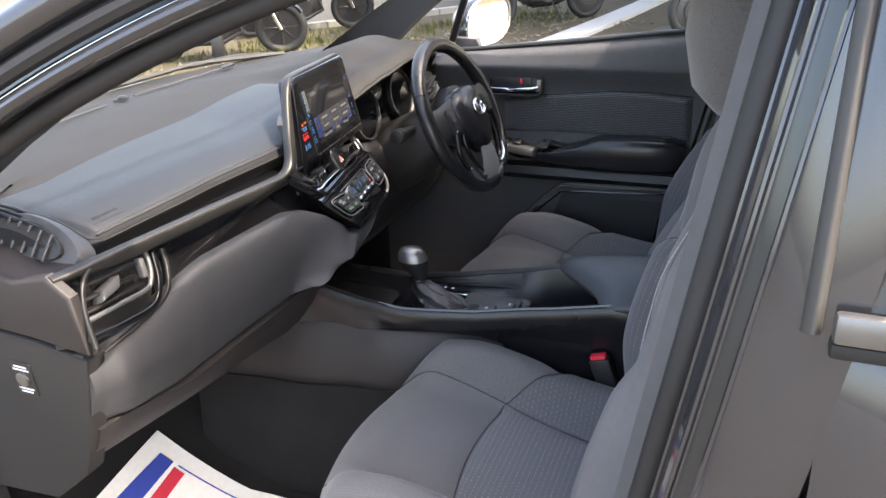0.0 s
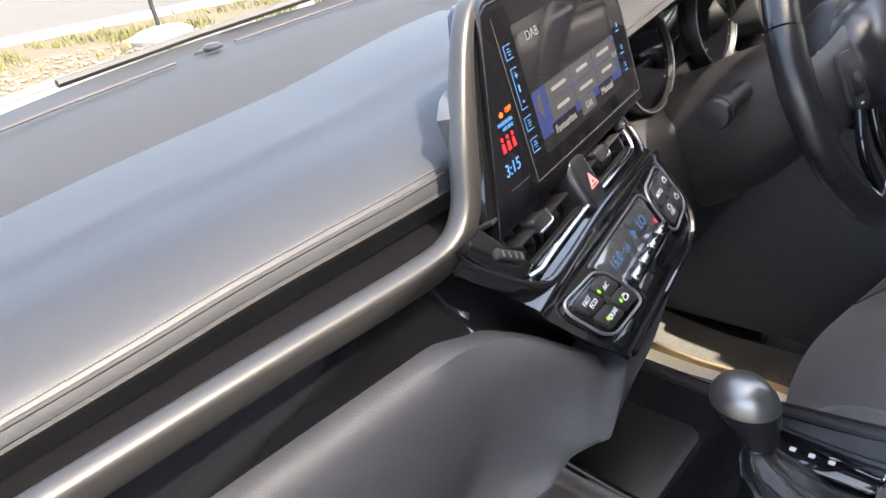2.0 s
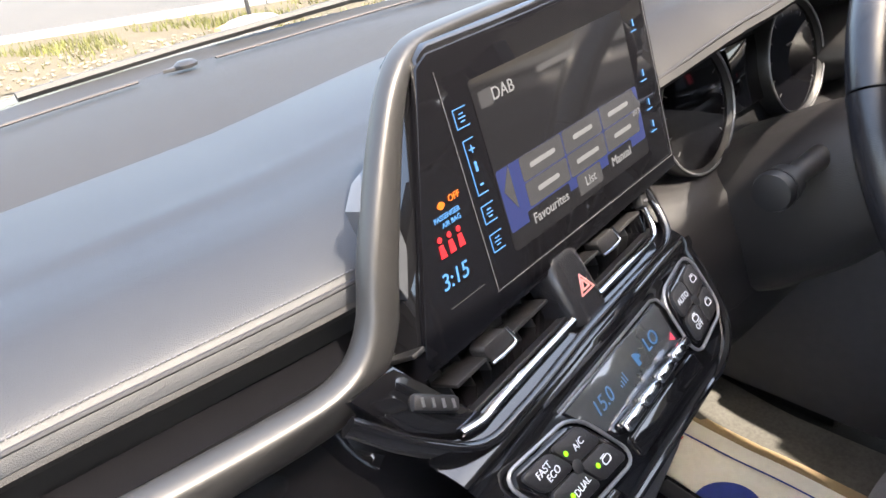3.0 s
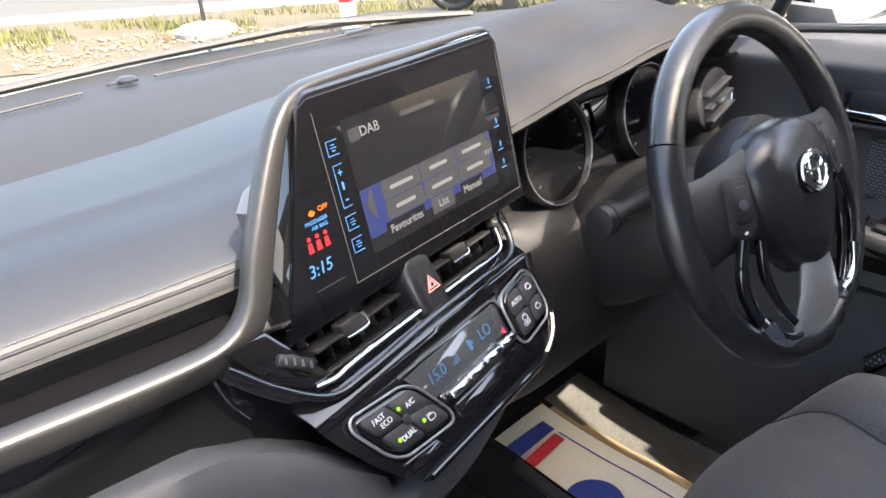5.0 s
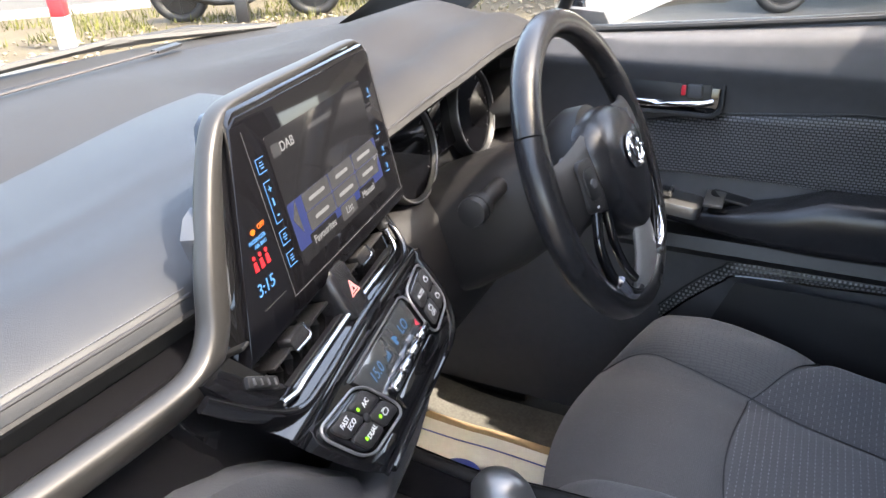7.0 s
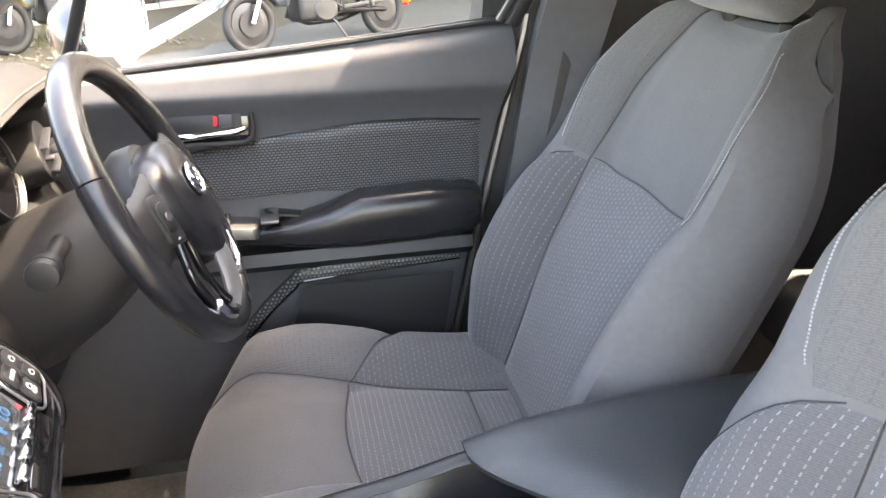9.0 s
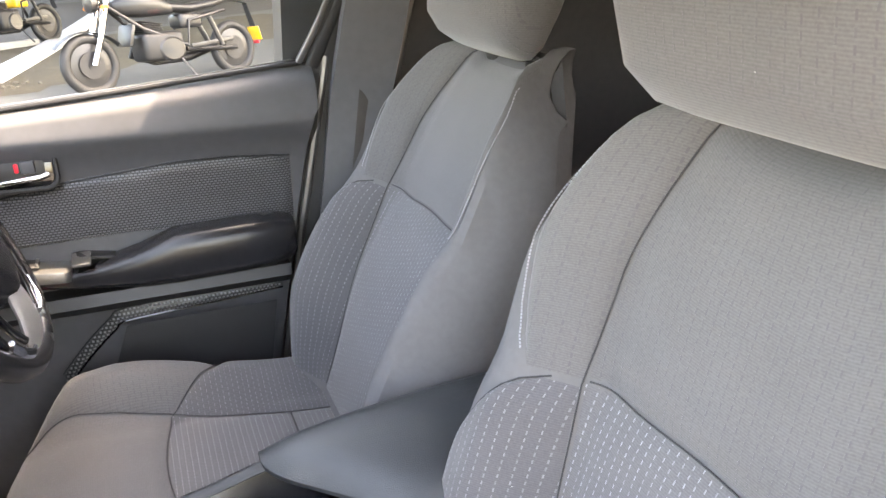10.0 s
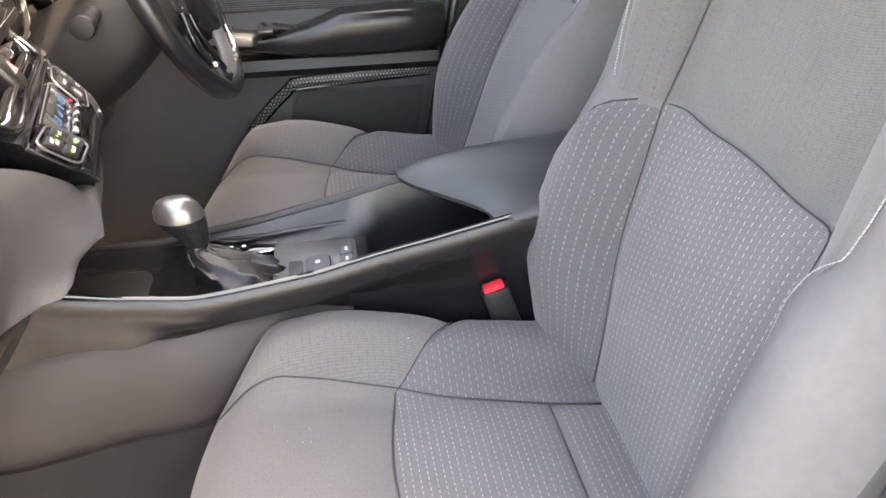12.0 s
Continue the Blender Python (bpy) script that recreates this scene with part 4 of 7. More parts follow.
for s, w, h, up in ((0.045, 0.060, 0.052, 0.0), (0.075, 0.072, 0.066, -0.003), (0.13, 0.080, 0.078, -0.012), (0.20, 0.088, 0.085, -0.02), (0.27, 0.09, 0.085, -0.02)):
    rows.append([WM @ Vector((w * np.sign(math.cos(a)) * abs(math.cos(a)) ** 0.7, up - 0.010 + h * np.sign(math.sin(a)) * abs(math.sin(a)) ** 0.7, -s)) for a in np.linspace(0, 2 * math.pi, 28, endpoint=False)])
col = thing("steering_column", "dark plastic steering column shroud with stalks", "steering column")
part("shroud", loft(rows), DARK, col)
for sx in (-1, 1):
    tip = Vector((0.342 + 0.166 * sx, 0.688, 1.040))
    root = Vector((0.342 + 0.06 * sx, 0.694, 1.034))
    part("stalk", tube([root, root.lerp(tip, 0.6), tip], [0.012, 0.010, 0.010], 12), BLACK, col, "black control stalk")
    way = (tip - root).normalized()
    part("stalk_tip", tube([tip - way * 0.030, tip - way * 0.028, tip - way * 0.004, tip, tip + way * 0.001], [0.0125, 0.0165, 0.0175, 0.0160, 0.0100], 22), BLACK, col)
    part("stalk_ring", tube([tip - way * 0.012, tip - way * 0.010], 0.0180, 22), GAP_SHADE, col)
dv = thing("driver_air_vent", "black slatted air vent with a chrome edge", "air vent")
dv_m = frame_of((0.575, 0.775, 1.062), (0.96, 0.16, 0), (0, 0.25, 1))
part("body", plate([(0.066 * math.cos(a) ** 1 + 0.01 * math.sin(a), 0.042 * math.sin(a)) for a in np.linspace(0, 2 * math.pi, 24, endpoint=False)], 0.05, dv_m, 0.006), BLACK, dv)
for k in range(3):
    part("slat", box((0.095, 0.004, 0.014), dv_m @ pose(0.0, -0.018 + 0.017 * k, 0.004, 12, 0, 4), 0.0015), HARD, dv)
part("chrome_bar", swept([tuple(dv_m @ Vector(q)) for q in ((-0.05, -0.028, 0.006), (0.02, -0.024, 0.008), (0.055, -0.008, 0.004))], 0.005, 0.005, 0, 18), CHROME, dv)
part("tab", box((0.03, 0.008, 0.012), dv_m @ pose(-0.01, 0.0, 0.012), 0.003), SILVER, dv)

# ---- steering wheel ----
sw = thing("steering_wheel", "black leather steering wheel with silver lower spoke and airbag pad", "steering wheel")
R_W = 0.175


def rim_arc(a0, a1, r, n, closed=False, flat=1.0):
    bm = tube([WM @ Vector((R_W * 1.02 * math.cos(a), R_W * math.sin(a), 0)) for a in np.linspace(radians(a0), radians(a1), n, endpoint=not closed)], r, 16, closed)
    return bm


part("rim", rim_arc(28, 152, 0.0168, 40), LEATHER, sw)
part("rim_side", rim_arc(152.4, 238, 0.0176, 30), LEATHER, sw)
part("rim_side", rim_arc(-58, 27.6, 0.0176, 30), LEATHER, sw)
part("rim_base", rim_arc(238.4, 301.6, 0.0166, 24), LEATHER, sw)
pad_rows = []
for z, k in ((0.012, 1.02), (0.03, 1.0), (0.044, 0.90), (0.052, 0.68), (0.055, 0.3), (0.0555, 0.02)):
    pad_rows.append([WM @ Vector(((0.077 + 0.010 * math.sin(a) - 0.020 * max(0, -math.sin(a)) ** 1.5) * k * np.sign(math.cos(a)) * abs(math.cos(a)) ** 0.75, -0.004 + (0.066 if math.sin(a) > 0 else 0.092) * k * np.sign(math.sin(a)) * abs(math.sin(a)) ** 0.85, z - 0.01)) for a in np.linspace(0, 2 * math.pi, 32, endpoint=False)])
part("airbag_pad", loft(pad_rows), LEATHER, sw, "grained black airbag pad")
part("hub", lathe([(0.060, -0.05), (0.075, -0.02), (0.072, 0.004), (0.03, 0.008)], WM, 28), BLACK, sw)
em = WM @ Matrix.Translation((0.0, 0.004, 0.0462))
emb = part("badge", lathe([(0.0, 0.0), (0.021, 0.0), (0.021, 0.0022), (0, 0.0022)], em @ Matrix.Diagonal((1.22, 0.92, 1, 1)), 28), BLACK, sw, "chrome oval badge")
part("badge_ring", tube([em @ Vector((0.026 * math.cos(a), 0.0195 * math.sin(a), 0.002)) for a in np.linspace(0, 2 * math.pi, 32, endpoint=False)], 0.0024, 8, True), CHROME, emb)
part("badge_ring", tube([em @ Vector((0.0085 * math.cos(a), 0.002 + 0.0165 * math.sin(a), 0.0025)) for a in np.linspace(0, 2 * math.pi, 28, endpoint=False)], 0.0020, 8, True), CHROME, emb)
part("badge_ring", tube([em @ Vector((0.019 * math.cos(a), 0.009 + 0.0075 * math.sin(a), 0.0025)) for a in np.linspace(0, 2 * math.pi, 28, endpoint=False)], 0.0020, 8, True), CHROME, emb)
for sx in (-1, 1):
    rows = [[WM @ Vector((x * sx, y0 + h * math.sin(a), z + 0.010 * math.cos(a))) for a in np.linspace(0, 2 * math.pi, 16, endpoint=False)] for x, y0, h, z in ((0.06, 0.004, 0.048, 0.014), (0.09, 0.004, 0.044, 0.012), (0.125, 0.004, 0.040, 0.007), (0.166, 0.002, 0.044, 0.0))]
    part("side_spoke", loft(rows), BLACK, sw)
    cl = part("thumb_switch", plate(rounded(0.034, 0.060, 0.011), 0.008, WM @ pose(0.106 * sx, 0.004, 0.0245, 0, 12 * sx, 8 * sx), 0.003), DARK, sw, "dark switch cluster with grey marks")
    part("switch_pad", plate(rounded(0.025, 0.036, 0.009), 0.005, WM @ pose(0.106 * sx, 0.006, 0.0262, 0, 12 * sx, 8 * sx), 0.0015), BLACK, cl)
    part("switch_ok", lathe([(0.0055, 0), (0.005, 0.002), (0, 0.0022)], WM @ pose(0.106 * sx, 0.006, 0.0264, 0, 12 * sx, 0), 14), HARD, cl)
    for k in range(3):
        part("switch_mark", box((0.0045, 0.0022, 0.0005), WM @ pose((0.094 + 0.009 * k) * sx, -0.0195, 0.0250, 0, 12 * sx, 0)), LEGEND, cl)
    part("spoke_trim", plate([(q[0] * sx, q[1]) for q in ((0.072, 0.030), (0.110, 0.044), (0.138, 0.034), (0.142, -0.006), (0.124, -0.036), (0.096, -0.040), (0.080, -0.020))][::sx], 0.008, WM @ pose(0, 0, 0.0215, 0, 6 * sx, 0), 0.003), HARD, sw, "grey trim round the switches")
    # gloss frames either side of the lower spoke, open in the middle
    part("gloss_bracket", swept([tuple(WM @ Vector(q)) for q in ((0.112 * sx, -0.026, 0.020), (0.128 * sx, -0.062, 0.016), (0.120 * sx, -0.100, 0.013), (0.095 * sx, -0.132, 0.012))], 0.013, 0.010, 0.2, 24), PIANO, sw)
    part("gloss_bracket", swept([tuple(WM @ Vector(q)) for q in ((0.088 * sx, -0.034, 0.022), (0.092 * sx, -0.070, 0.019), (0.078 * sx, -0.108, 0.016), (0.058 * sx, -0.134, 0.014))], 0.010, 0.009, 0.2, 24), PIANO, sw)
    part("chrome_end", swept([tuple(WM @ Vector(q)) for q in ((0.112 * sx, -0.112, 0.016), (0.098 * sx, -0.132, 0.016), (0.076 * sx, -0.146, 0.015), (0.058 * sx, -0.150, 0.014))], 0.016, 0.010, 0.2, 18), CHROME, sw)
rows = []
for y, w, z in ((-0.055, 0.022, 0.020), (-0.085, 0.030, 0.024), (-0.112, 0.040, 0.020), (-0.138, 0.052, 0.013), (-0.164, 0.062, 0.004)):
    rows.append([WM @ Vector((w * math.cos(a), y, z + 0.008 * math.sin(a))) for a in np.linspace(0, 2 * math.pi, 20, endpoint=False)])
part("lower_spoke", loft(rows), SPOKE, sw, "satin silver lower spoke")


# ---- centre console ----
cc = thing("centre_console", "dark plastic centre console between the front seats", "console")


def lip_l(y):
    return interp(y, [-0.25, 0.14, 0.25, 0.40, 0.55, 0.64, 0.72, 0.80], [0.800, 0.842, 0.818, 0.798, 0.794, 0.808, 0.83, 0.87])


def lip_x(y):
    return ease(y, [-0.25, 0.22, 0.60, 0.80], [-0.098, -0.104, -0.152, -0.165])


def rail_x(y):
    return ease(y, [-0.25, 0.28, 0.45, 0.62, 0.80], [0.085, 0.060, 0.070, 0.090, 0.105])


def lip_r(y):
    return interp(y, [-0.25, 0.14, 0.28, 0.36, 0.45, 0.52, 0.62, 0.80], [0.80, 0.838, 0.834, 0.810, 0.789, 0.772, 0.748, 0.742])


rows = []
for y in np.linspace(-0.28, 0.84, 56):
    l, r, xl, xr = lip_l(y), lip_r(y), lip_x(y), rail_x(y)
    low = ease(y, [-0.28, 0.14, 0.18, 0.30, 0.335, 0.585, 0.63, 0.84], [0.79, 0.79, 0.712, 0.712, 0.752, 0.750, 0.716, 0.72])
    wall = ease(y, [-0.28, 0.45, 0.65, 0.84], [-0.072, -0.076, -0.15, -0.19])
    rows.append([(wall - 0.03, y, 0.33), (wall - 0.01, y, 0.55), (wall, y, 0.73), (xl + 0.006, y, l - 0.045), (xl - 0.002, y, l - 0.028), (xl - 0.003, y, l - 0.008), (xl + 0.002, y, l - 0.001), (xl + 0.010, y, l), (xl + 0.017, y, l - 0.006), (xl + 0.026, y, low + 0.010), (xl + 0.040, y, low),
                 (xr - 0.050, y, low), (xr - 0.036, y, low + 0.006), (xr - 0.026, y, (low + r) / 2), (xr - 0.012, y, r - 0.004), (xr, y, r), (xr + 0.012, y, r - 0.006), (xr + 0.018, y, r - 0.03), (xr + 0.04, y, 0.60), (xr + 0.055, y, 0.33)])
part("tunnel", loft(rows), SATIN, cc)
part("side_lip", tube([(lip_x(y) + 0.0085, y, lip_l(y) + 0.0004) for y in np.linspace(0.14, 0.74, 40)], 0.003, 8), PIANO, cc)
part("side_rail", tube([(rail_x(y) - 0.004, y, lip_r(y) - 0.003) for y in np.linspace(0.22, 0.74, 40)], 0.009, 10, flat=0.6), BLACK, cc)
part("inner_ridge", tube([(rail_x(y) - 0.034, y, lip_r(y) * 0.45 + 0.752 * 0.55 + 0.004) for y in np.linspace(0.36, 0.62, 26)], 0.004, 8, flat=0.6), SATIN, cc)
# side panel with its own crease
rows = []
for y in np.linspace(0.36, 0.98, 30):
    top = ease(y, [0.36, 0.55, 0.75, 0.98], [0.715, 0.735, 0.745, 0.80])
    b = ease(y, [0.36, 0.62, 0.80, 0.98], [-0.084, -0.155, -0.185, -0.205])
    rows.append([(b + 0.012, y, top), (b, y, top - 0.012), (b - 0.012, y, 0.66), (b - 0.018, y, 0.60), (b - 0.010, y, 0.585), (b + 0.06, y, 0.585), (b + 0.06, y, top)])
part("side_panel", loft(rows), HARD_BROWN, cc, "brownish grey lower side panel")
rows = []
for y in np.linspace(0.30, 1.02, 24):
    b = ease(y, [0.30, 0.36, 0.62, 0.80, 1.02], [-0.080, -0.084, -0.155, -0.185, -0.205])
    rows.append([(b - 0.026, y, 0.612), (b - 0.042, y, 0.50), (b - 0.056, y, 0.40), (b - 0.080, y, 0.345), (b + 0.06, y, 0.34), (b + 0.06, y, 0.60)])
part("tunnel_carpet", loft(rows), CARPET, cc, "black carpet on the tunnel side")
part("floor_tray", plate(rounded(0.14, 0.16, 0.02), 0.004, pose(-0.022, 0.72, 0.7225, 1, 0, 0), 0.001), BLACK, cc)
part("power_socket", lathe([(0.016, 0), (0.016, 0.012), (0.012, 0.014), (0, 0.013)], pose(-0.060, 0.80, 0.745, 60, 0, 0)), BLACK, cc)
part("switch_panel", plate(rounded(0.105, 0.115, 0.008), 0.006, pose(-0.030, 0.405, 0.7605, 0, 0, 0), 0.0015), mat("grey_switch_panel", (0.085, 0.083, 0.081), 0.35, 0, 6, 0.08, 0.15, 1000), cc, "satin grey switch panel")
part("parking_switch", plate(rounded(0.040, 0.034, 0.008), 0.012, pose(-0.048, 0.402, 0.7690, -6, 0, 0), 0.003), HARD, cc, "dark grey parking brake switch")
part("switch_well", plate(rounded(0.04, 0.020, 0.006), 0.002, pose(-0.048, 0.432, 0.7615), 0.0005), BLACK, cc)
part("switch_mark", lathe([(0.0035, 0), (0.0035, 0.0004)], pose(-0.048, 0.402, 0.7693, -6), 12), LEGEND, cc)
for k in range(3):
    part("drive_button", plate(rounded(0.024, 0.0175, 0.003), 0.008, pose(-0.070 + 0.0255 * k, 0.362, 0.7680, -3), 0.0015), HARD, cc)
    part("button_symbol", plate(rounded(0.009, 0.004, 0.001), 0.0004, pose(-0.070 + 0.0255 * k, 0.362, 0.7684, -3)), LEGEND, cc)
sel = part("selector_plate", plate(rounded(0.040, 0.115, 0.008), 0.004, pose(0.030, 0.520, 0.7580, -1, 0, 0), 0.001), PIANO, cc, "gloss black selector plate")
for k in range(5):
    part("position_mark", plate(rounded(0.006, 0.006, 0.0012), 0.0004, pose(0.030, 0.560 - 0.018 * k, 0.7583, -1)), LEGEND, sel)
part("selector_edge", tube([pose(0.030, 0.520, 0.7580, -1) @ Vector((*q, 0)) for q in rounded(0.042, 0.117, 0.009)], 0.0012, 6, True), CHROME, cc)
# cup holder
cup = part("cup_holder", lathe([(0.040, 0.022), (0.043, 0.024), (0.045, 0.022), (0.044, 0.0), (0.040, 0.0), (0.038, 0.004), (0.0, 0.004)], pose(-0.022, 0.240, 0.7125), 28), PIANO, cc)
# gear lever
gl = thing("gear_lever", "silver-topped automatic gear lever in a creased leather boot", "gear lever")
rows = []
for k, (y, z, w, d) in enumerate(((0.500, 0.752, 0.034, 0.066), (0.510, 0.764, 0.031, 0.056), (0.530, 0.776, 0.026, 0.042), (0.548, 0.785, 0.020, 0.026), (0.557, 0.792, 0.0155, 0.0175), (0.560, 0.797, 0.014, 0.015))):
    rows.append([(-0.040 * (1 - k / 5) - 0.018 * k / 5 + w * math.cos(a) * (1 + 0.05 * math.sin(5 * a + k)), y + d * math.sin(a) * (1 + 0.05 * math.cos(4 * a + 2 * k)), z + 0.004 * math.sin(7 * a + k * 2) * (k < 4)) for a in np.linspace(0, 2 * math.pi, 56, endpoint=False)])
part("boot", loft(rows), mat("boot_leather", (0.012, 0.012, 0.013), 0.26, 0, 6, 0.1, 0.25, 700, "voronoi"), gl, "creased black leather boot")
part("boot_seam", tube([(-0.062, 0.455, 0.760), (-0.052, 0.49, 0.768), (-0.038, 0.52, 0.779), (-0.026, 0.545, 0.791)], 0.0012, 6), STITCH, gl)
part("collar", lathe([(0.0135, 0), (0.0145, 0.004), (0.0135, 0.012), (0.012, 0.016)], pose(-0.018, 0.560, 0.794, -8)), CHROME, gl)
rows = []
for z, w, d, y in ((0.800, 0.0145, 0.016, 0.558), (0.812, 0.0185, 0.021, 0.562), (0.828, 0.0235, 0.028, 0.568), (0.842, 0.0255, 0.032, 0.573), (0.853, 0.0225, 0.027, 0.573), (0.861, 0.017, 0.021, 0.574), (0.865, 0.008, 0.010, 0.574)):
    rows.append([(-0.018 + w * math.cos(a), y + d * math.sin(a), z) for a in np.linspace(0, 2 * math.pi, 24, endpoint=False)])
part("knob", loft(rows), LEATHER, gl)
rows = []
for z, w, d, y in ((0.8420, 0.0262, 0.0326, 0.573), (0.8540, 0.0245, 0.0300, 0.575), (0.8640, 0.0188, 0.0230, 0.576), (0.8690, 0.009, 0.011, 0.576)):
    rows.append([(-0.018 + w * math.cos(a), y + d * math.sin(a), z) for a in np.linspace(0, 2 * math.pi, 24, endpoint=False)])
part("knob_cap", loft(rows), SILVER, gl, "satin silver cap")
# armrest lid
ar = thing("armrest_lid", "grey soft-topped armrest lid closing the console box", "armrest")
rows = []
for k in range(26):
    s = k / 25
    rows.append([])
    for q in range(30):
        a = 2 * math.pi * q / 30
        cx_, sx_ = np.sign(math.cos(a)) * abs(math.cos(a)) ** 0.72, np.sign(math.sin(a)) * abs(math.sin(a)) ** 0.95
        x = -0.012 + 0.100 * cx_ * (1 - 0.10 * (1 - s) ** 3)
        front = 0.222 + 0.056 * ease(x, [-0.10, 0.055], [-1, 1])
        y = front + (-0.20 - front) * s
        z = 0.848 + 0.016 * math.sin(math.pi * min(s * 1.4, 1) * 0.5) + (0.018 if sx_ > 0 else 0.026) * sx_ * (0.12 + 0.88 * math.sqrt(min(1, s * 9)))
        z -= 0.022 * max(0, (abs(x) - 0.06) / 0.05) ** 2 * 0.5 + 0.010 * (1 - s) ** 6
        z += 0.010 * (1 - ((x + 0.012) / 0.10) ** 2) * min(1, s * 3) if sx_ > 0 else 0
        rows[-1].append((x, y, z))
part("lid", loft(rows), mat("armrest_grain", (0.030, 0.033, 0.036), 0.34, 0, 5, 0.1, 0.3, 900, "voronoi"), ar)
part("lid_base", loft([[(-0.09, y, 0.78), (0.07, y, 0.78), (0.072, y, 0.838), (-0.094, y, 0.836)] for y in (0.150, 0.0, -0.20)]), BLACK, ar)


# ---- seats ----
def smooth01(x, a, b):
    t = min(max((x - a) / (b - a), 0), 1)
    return t * t * (3 - 2 * t)


def puffed(fn, u0, u1, v0, v1, nu=22, nv=22, puff=0.006, sink=-0.0068, edge=0.10, size=(0.24, 0.6), turned=False):
    """A stuffed panel over a seat's surface, drawn in along its seams. The limits of u may follow v, and those of v may follow s.
    size: the metres to which one u and one v come, for the cloth's pattern; turned: the pattern's columns run across."""
    rows, maps = [], []
    for j in range(nv):
        t = j / (nv - 1)
        row = []
        for i in range(nu):
            s = i / (nu - 1)
            va = v0(s) if callable(v0) else v0
            vb = v1(s) if callable(v1) else v1
            v = va + (vb - va) * t
            ua = u0(v) if callable(u0) else u0
            ub = u1(v) if callable(u1) else u1
            u = ua + (ub - ua) * s
            e = min(s, 1 - s) / edge
            f = min(t, 1 - t) / edge
            k = min(1, e) * (2 - min(1, e)) * min(1, f) * (2 - min(1, f))
            row.append(fn(u, v, sink + (puff - sink) * k))
            maps.append((v * size[1], u * size[0]) if turned else (u * size[0], v * size[1]))
        rows.append(row)
    bm = loft(rows, False, False)
    layer = bm.loops.layers.uv.new("cloth")
    bm.verts.index_update()
    for f in bm.faces:
        for lp in f.loops:
            lp[layer].uv = maps[lp.vert.index]
    return bm


def dashes(fn, u, v0, v1, step, r, off, length=0.55):
    """A line of short stitches over a surface."""
    bm = bmesh.new()
    n = max(int(1 / step), 2)
    for k in range(n):
        a = v0 + (v1 - v0) * k / n
        b = a + (v1 - v0) / n * length
        p, q = (Vector(tuple(fn(u(w) if callable(u) else u, w, off))) for w in (a, b))
        d = q - p
        m = frame_of((p + q) / 2, d, (0.1, 1, 0.3))
        box((d.length, r * 2, r), m, bm=bm)
    return bm


